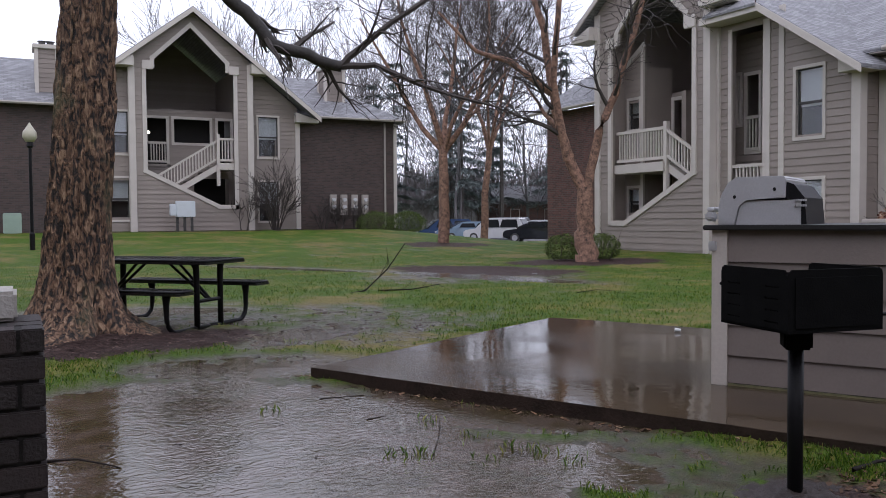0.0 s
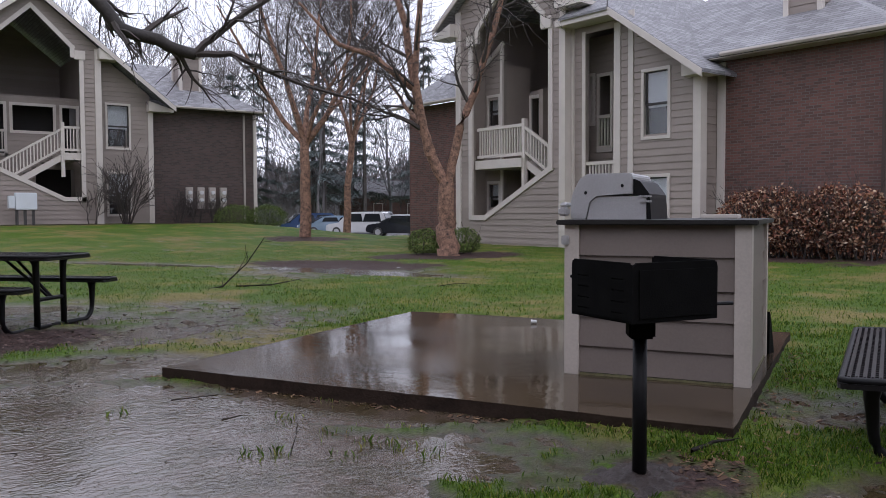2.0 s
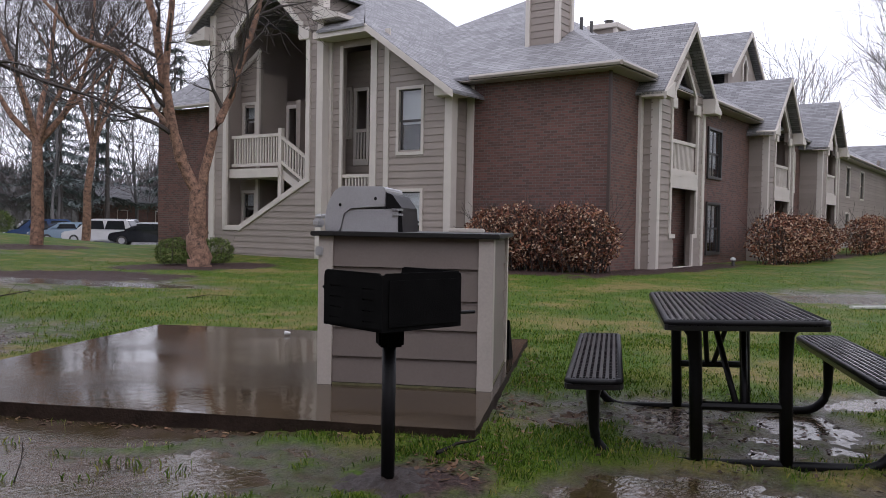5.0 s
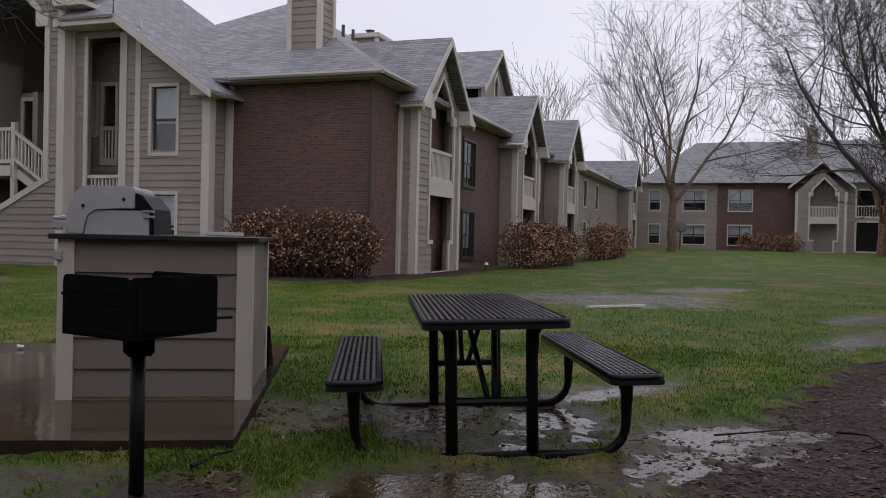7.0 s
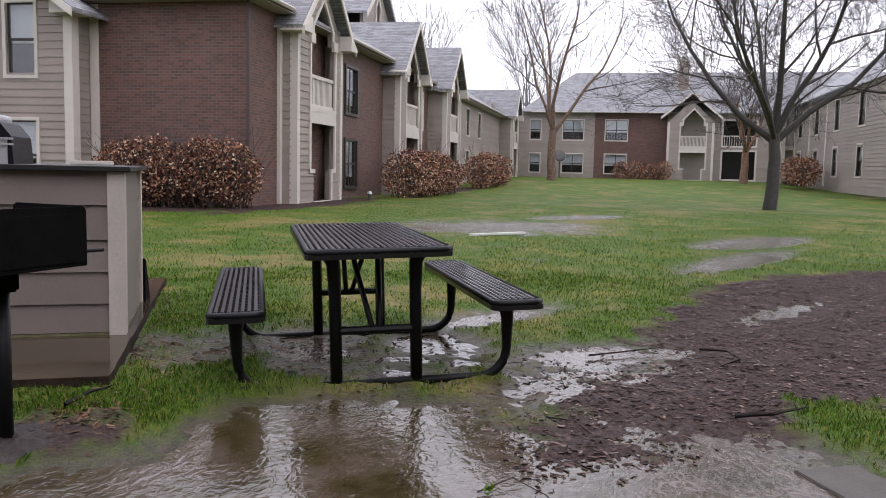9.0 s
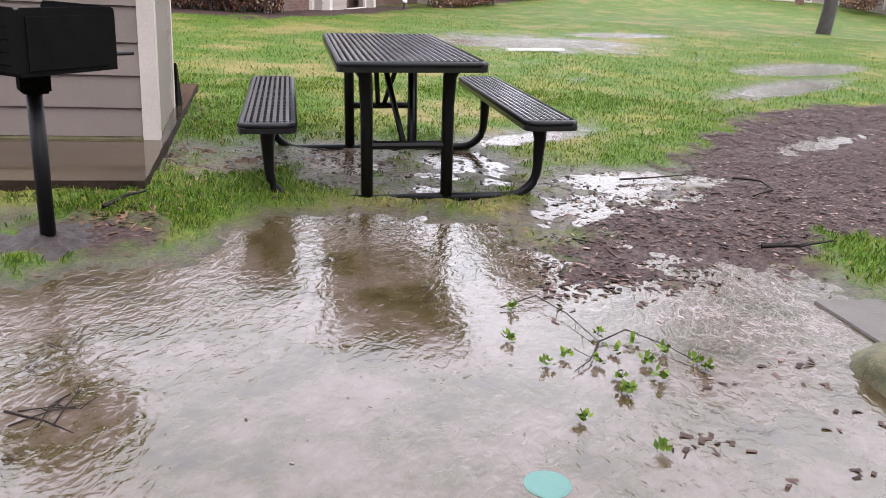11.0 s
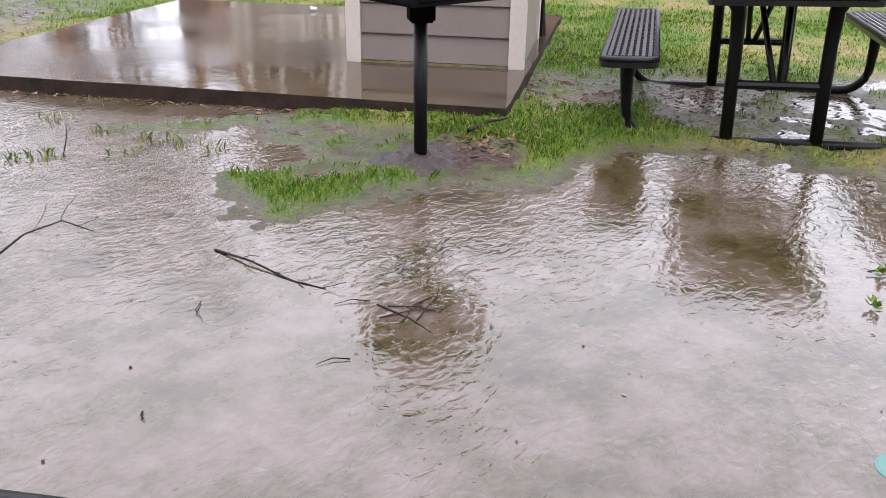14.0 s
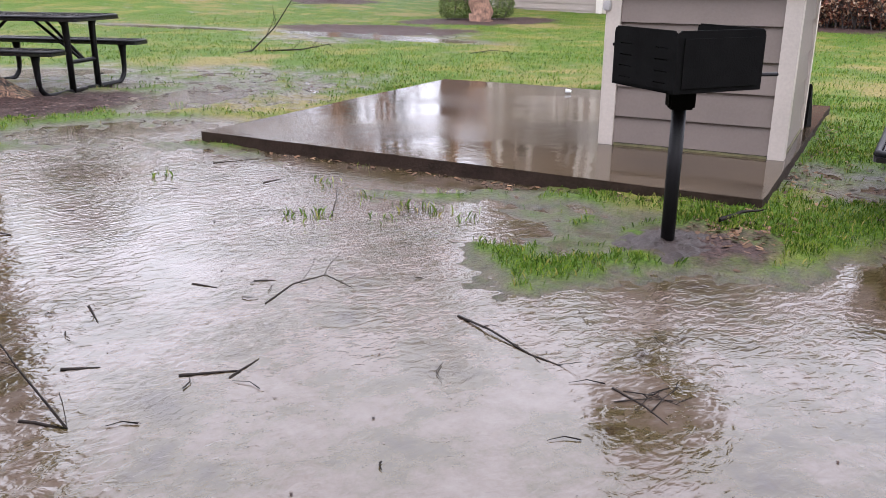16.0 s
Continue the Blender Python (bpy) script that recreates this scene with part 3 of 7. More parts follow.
def build_slab():
    """u runs away from the front edge, v along it to the far corner."""
    bm = bmesh.new()
    bmesh.ops.create_grid(bm, x_segments=24, y_segments=24, size=0.5)
    for v in bm.verts:
        u, w = (v.co.x + 0.5) * 3.62, (v.co.y + 0.5) * 3.78
        edge = min(u, w, 3.62 - u, 3.78 - w) < 0.01
        v.co = (u + (0.012 * noise.noise(Vector((u * 3, w * 3, 1))) if edge else 0), w + (0.012 * noise.noise(Vector((u * 3, w * 3, 7))) if edge else 0), 0.085 + 0.004 * noise.noise(Vector((u, w, 2))))
    out = bmesh.ops.extrude_face_region(bm, geom=bm.faces[:])
    for v in [g for g in out["geom"] if isinstance(g, bmesh.types.BMVert)]:
        v.co.z = -0.15
    slab = part("concrete_slab", bm, concrete_material(), m=pose(*SLAB_AT, 0, 0, 0, PARK))
    slab.data.materials.append(material("dark slab edge", (0.030, 0.020, 0.015), 0.8, 0.5, 9, 60, 0.5, spec=0.15))
    # upright faces take the darker edge material
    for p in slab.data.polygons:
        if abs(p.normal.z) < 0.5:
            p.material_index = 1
    tagged(slab, "wet brown concrete slab with puddled rain on the lawn", "slab")


build_slab()


def build_counter():
    m = pose(*SLAB_AT, 0.085, 0, 0, PARK) @ pose(1.04, 0.05, 0, 0, 0, 1.5)
    t = thing("grill_counter", m, "taupe lap-sided cooking counter with cream corner boards and dark top", "counter")
    wood = material("taupe counter board", (0.175, 0.145, 0.127), 0.55, 0.10, 2.5, 60, 0.12, per_object=0.3)
    cream = material("cream counter corner board", (0.47, 0.425, 0.38), 0.5, 0.12, 3, 60, 0.1)
    top = material("dark wet countertop", (0.010, 0.009, 0.009), 0.5, 0.3, 6, 80, 0.1)
    W, D, Ht = 1.14, 1.30, 0.985
    part("body", boxed(0.03, D - 0.03, 0.03, W - 0.03, 0.0, Ht), DARK, t, m=m)
    heights = [0.015, 0.188, 0.38, 0.573, 0.782, Ht]
    for a, b in zip(heights, heights[1:]):
        for side in range(4):
            bm = bmesh.new()
            L = W if side in (0, 2) else D
            v = [bm.verts.new(c) for c in ((0.085, 0.0, a + 0.004), (L - 0.085, 0.0, a + 0.004), (L - 0.085, 0.03, a + 0.004), (0.085, 0.03, a + 0.004), (0.085, 0.016, b), (L - 0.085, 0.016, b), (L - 0.085, 0.03, b), (0.085, 0.03, b))]
            for f in ((0, 3, 2, 1), (4, 5, 6, 7), (0, 1, 5, 4), (1, 2, 6, 5), (2, 3, 7, 6), (3, 0, 4, 7)):
                bm.faces.new([v[i] for i in f])
            turn = (pose(0, W, 0, 0, 0, -90), pose(0, 0, 0), pose(D, 0, 0, 0, 0, 90), pose(D, W, 0, 0, 0, 180))[side]
            part("counter_board", bm, wood, t, m=m @ turn)
    for cx, cy in ((0, 0), (0, W), (D, 0), (D, W)):
        sx, sy = (1 if cx == 0 else -1), (1 if cy == 0 else -1)
        bm = bmesh.new()
        box(bm, *sorted((cx - 0.012 * sx, cx + 0.02 * sx)), *sorted((cy - 0.012 * sy, cy + 0.085 * sy)), 0.0, Ht)
        box(bm, *sorted((cx + 0.02 * sx, cx + 0.10 * sx)), *sorted((cy - 0.012 * sy, cy + 0.02 * sy)), 0.0, Ht)
        part("corner_board", bm, cream, t, m=m)
    bm = boxed(-0.05, D + 0.05, -0.05, W + 0.06, Ht, Ht + 0.032, bevel=0.006)
    part("countertop", bm, top, t, m=m)
    moss = material("green-stained bottom edge", (0.12, 0.115, 0.055), 0.8, 0.4, 14, 80, 0.4)
    for side in (0, 1):
        L = W if side == 0 else D
        strip = bmesh.new()
        n = 40
        lo = [strip.verts.new((0.09 + (L - 0.18) * i / n, -0.004, 0.0)) for i in range(n + 1)]
        hi = [strip.verts.new((0.09 + (L - 0.18) * i / n, -0.004, 0.012 + 0.014 * abs(noise.noise(Vector((i * 0.45, side, 3.0)))))) for i in range(n + 1)]
        bk = [strip.verts.new((0.09 + (L - 0.18) * i / n, 0.012, 0.014)) for i in range(n + 1)]
        for i in range(n):
            strip.faces.new((lo[i], lo[i + 1], hi[i + 1], hi[i]))
            strip.faces.new((hi[i], hi[i + 1], bk[i + 1], bk[i]))
        part("moss_edge", strip, moss, t, m=m @ (pose(0, W, 0, 0, 0, -90) if side == 0 else pose(0, 0, 0)))
    flap = prism([(0.0, 0.0), (0.16, 0.0), (0.03, 0.30), (0.0, 0.32)], 0.0, 0.02)
    part("loose_flap", flap, SOOT, t, "dark loose board leaning at the back corner", m=m @ pose(D + 0.01, -0.03, 0, 0, 0, -8))
    part("latch", boxed(-0.03, 0.0, W - 0.02, W + 0.03, Ht - 0.13, Ht - 0.07, bevel=0.006), STEEL, t, m=m)
    # stainless gas grill on the far end of the counter, lid closed
    g = m @ Matrix.Translation((0.30, 0.70, Ht + 0.032)) @ Matrix.Diagonal((1, 0.9, 1.14, 1))
    k = thing("gas_grill", m @ Matrix.Translation((0.30, 0.70, Ht + 0.032)), "weathered stainless built-in gas grill with closed lid on the counter", "grill")
    prof = [(0.00, 0.0), (0.0, 0.10), (0.02, 0.17), (0.07, 0.245), (0.13, 0.275), (0.46, 0.275), (0.475, 0.26), (0.475, 0.15), (0.20, 0.145), (0.145, 0.11), (0.12, 0.0)]
    side = Matrix(((0, 1, 0, 0.0), (-1, 0, 0, 0.56), (0, 0, 1, 0), (0, 0, 0, 1)))
    bm = prism(prof, 0.0, 0.62)
    bmesh.ops.bevel(bm, geom=bm.edges[:], offset=0.006, segments=2, affect="EDGES")
    part("lid", bm, STEEL, k, m=g @ side)
    bm = prism([(0.125, 0.0), (0.15, 0.105), (0.205, 0.138), (0.56, 0.138), (0.575, 0.12), (0.575, 0.0)], 0.015, 0.605)
    part("firebox", bm, STEEL, k, m=g @ side)
    bm = prism([(0.48, 0.142), (0.48, 0.24), (0.53, 0.225), (0.60, 0.15), (0.615, 0.0), (0.578, 0.0), (0.578, 0.142)], 0.01, 0.61)
    part("back_shroud", bm, BLACK, k, m=g @ side)
    for i in range(6):
        for j in range(2):
            part("vent_hole", boxed(0.002, 0.011, -0.055 + 0.0 * i, -0.043, 0.10 + 0.03 * j, 0.112 + 0.03 * j), STEEL, k, m=g @ Matrix.Translation((0.0, 0.015 * i - 0.0, 0.0)))
    bm = bmesh.new()
    tube(bm, [(0.02, 0.595, 0.09), (0.02, 0.635, 0.09), (0.60, 0.635, 0.09), (0.60, 0.595, 0.09)], 0.014, 8)
    part("lid_handle", bm, STEEL, k, m=g)
    for z, s in ((0.20, 0.40), (0.16, 0.12)):
        bm = bmesh.new()
        tube(bm, [(-0.006, 0.56 - s, z), (0.004, 0.56 - s, z)], 0.011, 8)
        part("bolt", bm, BLACK, k, m=g)
    bm = boxed(-0.12, -0.0, 0.56, 0.62, 0.02, 0.075, bevel=0.012)
    part("control_knob", bm, STEEL, k, m=g)
    # a pale box lid left lying on the counter
    tagged(part("plastic_tray", boxed(0.9, 1.12, 0.16, 0.42, 0, 0.03, bevel=0.006), TRIM, m=m @ Matrix.Translation((0, 0, Ht + 0.032))), "pale plastic tray lying on the dark countertop", "tray")


build_counter()


def build_pedestal_grill():
    x, y = 2.79, 2.38
    z = ground_height(x, y)
    m = pose(x, y, z - 0.02, 0, 0, 0)
    t = thing("pedestal_grill", m, "black steel park charcoal grill on a round post", "grill")
    bm = bmesh.new()
    tube(bm, [(0, 0, -0.1), (0.0, 0.002, 0.66)], 0.031, 14)
    part("post", bm, BLACK, t, m=m, smooth=True)
    part("socket", boxed(-0.055, 0.055, -0.055, 0.055, 0.63, 0.735, bevel=0.01), SOOT, t, m=m @ pose(0, 0, 0, 0, 0, -40))
    f = m @ pose(0, 0, 0.725, 0, 0, -10)
    # open firebox: floor, three sheet sides with draught slots
    part("floor_plate", boxed(-0.22, 0.22, -0.21, 0.19, 0.0, 0.012), SOOT, t, m=f)

    def slotted(length, flip):
        plate = [(0, 0), (length, 0), (length, 0.215), (length - 0.006, 0.233), (length - 0.024, 0.240), (0.024, 0.240), (0.006, 0.233), (0, 0.215)]
        bm = core(plate, [rect(c - 0.04, c + 0.04, q, q + 0.004) for c in (0.085, length - 0.085) for q in (0.035, 0.08, 0.125, 0.17)], 0.008, 0.3)
        box(bm, 0.03, length - 0.03, -0.014, -0.010, 0.02, 0.21)
        return bm
    part("side_plate", slotted(0.40, 0), SOOT, t, m=f @ pose(-0.22, -0.21, 0, 0, 0, 90))
    part("side_plate", slotted(0.40, 0), SOOT, t, m=f @ pose(0.22, -0.21, 0, 0, 0, 90))
    part("back_plate", slotted(0.44, 0), SOOT, t, m=f @ pose(-0.22, -0.21, 0))
    grate = bmesh.new()
    for i in range(16):
        s = -0.2 + 0.4 * i / 15
        tube(grate, [(s, -0.20, 0.16), (s, 0.21, 0.16)], 0.004, 5)
    tube(grate, [(-0.21, 0.21, 0.16), (0.21, 0.21, 0.16)], 0.007, 6)
    part("grate", grate, SOOT, t, m=f)
    bm = bmesh.new()
    tube(bm, [(0.20, -0.12, 0.055), (0.36, -0.12, 0.055)], 0.008, 8)
    hnd = part("handle", bm, BLACK, t, m=f @ pose(0, 0, 0, 0, 0, -14))
    bm = bmesh.new()
    tube(bm, [(0.16 + 0.10 * i / 60, -0.12 + 0.017 * math.cos(i * 0.63), 0.055 + 0.017 * math.sin(i * 0.63)) for i in range(61)], 0.004, 5)
    part("coil_grip", bm, STEEL, hnd, "bright coiled wire grip", m=f @ pose(0, 0, 0, 0, 0, -14))


build_pedestal_grill()


def rounded(bm, x0, x1, y0, y1, z0, z1, r):
    out = []
    for cx, cy, a0 in ((x1 - r, y1 - r, 0), (x0 + r, y1 - r, 90), (x0 + r, y0 + r, 180), (x1 - r, y0 + r, 270)):
        out += [(cx + r * math.cos(radians(a0 + q)), cy + r * math.sin(radians(a0 + q))) for q in (0, 22, 45, 68, 90)]
    a = [bm.verts.new((*p, z0)) for p in out]
    b = [bm.verts.new((*p, z1)) for p in out]
    bm.faces.new(a[::-1])
    bm.faces.new(b)
    for i in range(len(a)):
        j = (i + 1) % len(a)
        bm.faces.new((a[i], a[j], b[j], b[i]))


def picnic_table(m, label):
    """Length along x, 1.83 m; ribbed coated-steel top and benches on bent tube frames."""
    t = thing("picnic_table", m, label, "picnic table", "picnic tables on the lawn")

    def ribbed(name, x0, x1, y0, y1, z, cross):
        bm = bmesh.new()
        rounded(bm, x0, x1, y0, y1, z - 0.048, z - 0.024, 0.05)
        rim = bmesh.new()
        tube(rim, [(x0 + 0.05, y0 + 0.016, z - 0.014), (x1 - 0.05, y0 + 0.016, z - 0.014), (x1 - 0.016, y0 + 0.05, z - 0.014), (x1 - 0.016, y1 - 0.05, z - 0.014), (x1 - 0.05, y1 - 0.016, z - 0.014), (x0 + 0.05, y1 - 0.016, z - 0.014), (x0 + 0.016, y1 - 0.05, z - 0.014), (x0 + 0.016, y0 + 0.05, z - 0.014), (x0 + 0.05, y0 + 0.016, z - 0.014)], 0.017, 8)
        p = part(name, bm, BLACK_WET, t, m=m)
        part("edge_rim", rim, BLACK, p, m=m, smooth=True)
        count = round((y1 - y0 - 0.06) / 0.032)
        rib = None
        for i in range(count):
            s = y0 + 0.03 + (y1 - y0 - 0.06) * (i + 0.5) / count
            if rib is None:
                bm = boxed(x0 + 0.05, x1 - 0.05, -0.0085, 0.0085, -0.026, 0.002, bevel=0.004)
                rib = part("rib", bm, BLACK_WET, p, m=m @ Matrix.Translation((0, 0, z)))
                rib.location = m.to_3x3() @ Vector((0, s, 0))
            else:
                o = rib.copy()
                o.location = m.to_3x3() @ Vector((0, s, 0))
                scene.collection.objects.link(o)
        cross_wire = bmesh.new()
        n = round((x1 - x0 - 0.1) / 0.05)
        for i in range(n + 1):
            s = x0 + 0.05 + (x1 - x0 - 0.1) * i / n
            box(cross_wire, s - 0.004, s + 0.004, y0 + 0.02, y1 - 0.02, z - 0.022, z - 0.0015)
        tagged(part("wire_mesh", cross_wire, BLACK_WET, p, m=m), kind="stuff")
        return p

    ribbed("tabletop", -0.90, 0.90, -0.37, 0.37, 0.745, 0)
    for y in (-0.70, 0.70):
        ribbed("bench", -0.915, 0.915, y - 0.14, y + 0.14, 0.46, 0)
    for x in (-0.66, 0.66):
        for s in (-1, 1):
            bm = bmesh.new()
            tube(bm, [(x, s * 0.21, 0.0), (x, s * 0.21, 0.5), (x, s * 0.215, 0.65), (x, s * 0.24, 0.715)], [0.032, 0.032, 0.036, 0.05], 10)
            part("leg", bm, BLACK, t, m=m, smooth=True)
            bm = bmesh.new()
            bend = [(x, s * (0.55 + 0.155 * math.sin(radians(a))), 0.17 - 0.155 * math.cos(radians(a))) for a in (0, 15, 30, 45, 60, 75, 90)]
            tube(bm, [(x, 0, 0.015), *bend, (x, s * 0.71, 0.33), (x, s * 0.70, 0.42)], [0.026] * 8 + [0.034, 0.05], 10)
            part("bench_frame", bm, BLACK, t, m=m, smooth=True)
        bm = bmesh.new()
        tube(bm, [(x, -0.21, 0.30), (x, 0.21, 0.30)], 0.022, 8)
        part("cross_bar", bm, BLACK, t, m=m)
        s = -1 if x < 0 else 1
        for q in (-0.05, 0.05):
            bm = bmesh.new()
            tube(bm, [(x, q * 0.4, 0.31), (x - s * 0.22, q, 0.50), (x - s * 0.46, q * 1.6, 0.705)], 0.016, 8)
            part("brace", bm, BLACK, t, m=m, smooth=True)
    return t


picnic_table(pose(4.73, 1.545, -0.005, 0, 0, 25.5) @ pose(0, 0, 0, -1.8, 0, 0), "black ribbed steel picnic table standing in puddles, wet")
picnic_table(pose(1.38, 9.70, 0.0, 0, 0, 133), "black ribbed steel picnic table on wet grass behind the tree")
picnic_table(pose(0.005, -0.107, -0.045, 0, 0, -60), "black ribbed steel picnic table in shallow water")


# ---- apartment buildings ----
def entry_gable(m, parent, base, landing, eaves, apex, W=5.25, openings=None):
    """The open stair entry under a gable: s from 0 to W, the stair climbing towards W."""
    b = base
    outline = [(0, b), (W, b), (W, eaves), (W / 2, apex), (0, eaves)]
    hole = [(0.75, b + 1.05), (1.52, b + 1.05), (W - 0.6, b + 2.6), (W - 0.6, b + 7.1), (W - 0.95, b + 7.1), (W - 0.95, b + 7.45), (W / 2 + 0.05, b + 9.0), (1.1, b + 7.45), (1.1, b + 7.1), (0.75, b + 7.1)]
    part("entry_wall", core(outline, [hole], 0.18), SIDING_FAR, parent, m=m)
    siding(outline, [hole], m, parent)
    trim(hole, 0.17, m, parent, -0.02, 0.07, closed=True)
    for s in (0.62, W - 0.95):
        part("bracket_block", boxed(s - 0.02, s + 0.42, 0.0, 0.12, b + 6.95, b + 7.32, bevel=0.01), TRIM, parent, m=m)
    for s in (0.09, W - 0.09):
        part("corner_board", boxed(s - 0.13, s + 0.13, -0.19, 0.075, b - 0.02, eaves - 0.05), TRIM, parent, m=m)
    # recess: back and side walls, deck, stair, rails
    d = 2.3
    doors = openings or [rect(1.35, 2.15, b + 3.05, b + 5.35), rect(2.9, 4.3, b + 0.2, b + 2.3)]
    back = m @ Matrix.Translation((0, -d, 0))
    part("recess_wall", core(rect(0.2, W - 0.2, b, b + 5.5), doors, 0.15, 9), SIDING_FAR, parent, m=back)
    siding(rect(0.2, W - 0.2, b, b + 5.5), doors, back, parent, single=False)
    # above the hall the loft runs deep under the roof
    loft = [(0.2, b + 5.6), (W - 0.2, b + 5.6), (W - 0.2, eaves - 0.05), (W / 2, apex - 0.15), (0.2, eaves - 0.05)]
    part("loft_floor", boxed(0.35, W - 0.35, -6.0, -d - 0.16, b + 5.5, b + 5.6), SIDING_FAR, parent, m=m)
    deep = m @ Matrix.Translation((0, -6.0, 0))
    part("loft_wall", core(loft, [], 0.15), SIDING_FAR, parent, m=deep)
    siding(loft, [], deep, parent, single=False)
    for s0, s1 in ((0.2, 0.35), (W - 0.35, W - 0.2)):
        part("recess_side", boxed(s0, s1, -6.0, -0.18, b, eaves), SIDING_FAR, parent, m=m)
    # near-black sheets paint in the shade of the hall behind the doorways
    part("shade_sheet", boxed(W - 2.2, W - 0.5, -d - 1.8, -d - 1.6, b, b + 5.4), DARK, parent, m=m)
    part("shade_sheet", boxed(0.5, 4.6, -d - 1.25, -d - 1.15, b, b + 5.4), DARK, parent, m=m)
    if openings:
        for o in openings[:3]:
            trim(o, 0.12, back, parent, closed=True)
        railing(3.4, 4.25, b + 3.1, b + 4.05, back, parent, d=0.3)
    else:
        trim([(1.35, b + 3.05), (1.35, b + 5.35), (2.15, b + 5.35), (2.15, b + 3.05)], 0.12, back, parent)
        # a wall of the flat beside the stair comes forward, with two windows and a sloping top
        nook = m @ Matrix.Translation((0, -1.0, 0))
        lights = [rect(0.56, 1.10, b + 4.3, b + 5.3), rect(0.56, 1.10, b + 1.3, b + 2.25)]
        face = [(0.36, b), (1.28, b), (1.28, b + 7.1), (0.36, b + 6.5)]
        part("nook_wall", core(face, lights, 0.15, 9), SIDING_FAR, parent, m=nook)
        siding(face, lights, nook, parent, single=False)
        part("nook_side", boxed(1.16, 1.28, -2.3, -1.16, b, b + 6.4), SIDING_FAR, parent, m=m)
        part("corner_board", boxed(1.18, 1.31, -1.02, -0.94, b, b + 7.05), TRIM, parent, m=m)
        trim([(0.36, b + 6.5), (1.28, b + 7.1)], 0.16, nook, parent)
        for q in lights:
            window(q[0][0], q[1][0], q[0][1], q[2][1], nook, parent, drawn=0.6)
    part("landing_deck", boxed(0.78, landing, -d, -0.12, b + 2.72, b + 3.02), TRIM, parent, m=m)
    railing(0.8, landing - 0.06, b + 3.1, b + 4.15, m, parent, d=-0.25)
    part("newel", boxed(landing - 0.07, landing + 0.07, -0.33, -0.19, b + 2.0, b + 4.3), TRIM, parent, m=m)
    drop = (W - 0.7 - landing) * 0.62
    railing(landing + 0.06, W - 0.65, b + 3.15, b + 4.05, m, parent, d=-0.25, slope=-drop)
    part("stringer", prism([(landing, b + 2.7), (W - 0.62, b + 2.7 - drop), (W - 0.62, b + 2.98 - drop), (landing, b + 2.98)], -0.5, -0.3), TRIM, parent, m=m)
    for i in range(9):
        s = landing + (W - 0.7 - landing) * (i + 0.5) / 9
        z = b + 2.95 - drop * (i + 0.5) / 9
        part("stair_tread", boxed(s - 0.16, s + 0.16, -1.5, -0.5, z - 0.05, z), CONCRETE_DRY, parent, m=m)
    # pendant lamp in the stair hall
    lamp = bmesh.new()
    bmesh.ops.create_uvsphere(lamp, u_segments=10, v_segments=6, radius=0.07, matrix=Matrix.Translation((W - 0.8, -0.4, b + 4.3)))
    part("hall_lamp", lamp, LAMP, parent, m=m)


def lamp_glass():
    mt = bpy.data.materials.new("lit lamp glass")
    mt.use_nodes = True
    bs = mt.node_tree.nodes["Principled BSDF"]
    bs.inputs["Emission Color"].default_value = (1.0, 0.9, 0.75, 1)
    bs.inputs["Emission Strength"].default_value = 2.5
    return mt


LAMP = lamp_glass()


def gable_roof(parent, ridge_axis, c, half, z_apex, slope, a0, a1, mat, rake=True, other=None):
    """Two roof planes about a ridge at c; they reach half to either side, from a0 to a1 along the ridge."""
    for s in (-1, 1):
        reach = half if s < 0 or other is None else other
        edge, ze = c + s * reach, z_apex - slope * reach
        pts = [(a0, c, z_apex), (a1, c, z_apex), (a1, edge, ze), (a0, edge, ze)]
        if ridge_axis == "y":
            pts = [(q, p, z) for p, q, z in pts]
        slope_roof("roof", pts, mat, parent, 0.10)
        if rake:
            bmr = bmesh.new()
            lo = [(a0 - 0.04, c, z_apex - 0.26), (a0 - 0.04, c, z_apex - 0.04), (a0 - 0.04, edge, ze - 0.04), (a0 - 0.04, edge, ze - 0.26)]
            hi = [(a0 + 0.01, y, z) for _, y, z in lo]
            if ridge_axis == "y":
                lo, hi = [(y, x, z) for x, y, z in lo], [(y, x, z) for x, y, z in hi]
            va, vb = [bmr.verts.new(p) for p in lo], [bmr.verts.new(p) for p in hi]
            bmr.faces.new(va)
            bmr.faces.new(vb[::-1])
            for i in range(4):
                bmr.faces.new((va[i], vb[i], vb[(i + 1) % 4], va[(i + 1) % 4]))
            part("rake_board", bmr, TRIM, parent)


def eave_return(m, parent, s0, s1, z):
    """The boxed foot of a rake: a wedge of trim."""
    part("eave_return", prism([(s0, z), (s1, z), (s1, z + 0.45), (s0, z + 0.12)] if s0 < s1 else [(s1, z), (s0, z), (s0, z + 0.12), (s1, z + 0.45)], -0.3, 0.42), TRIM, parent, m=m)


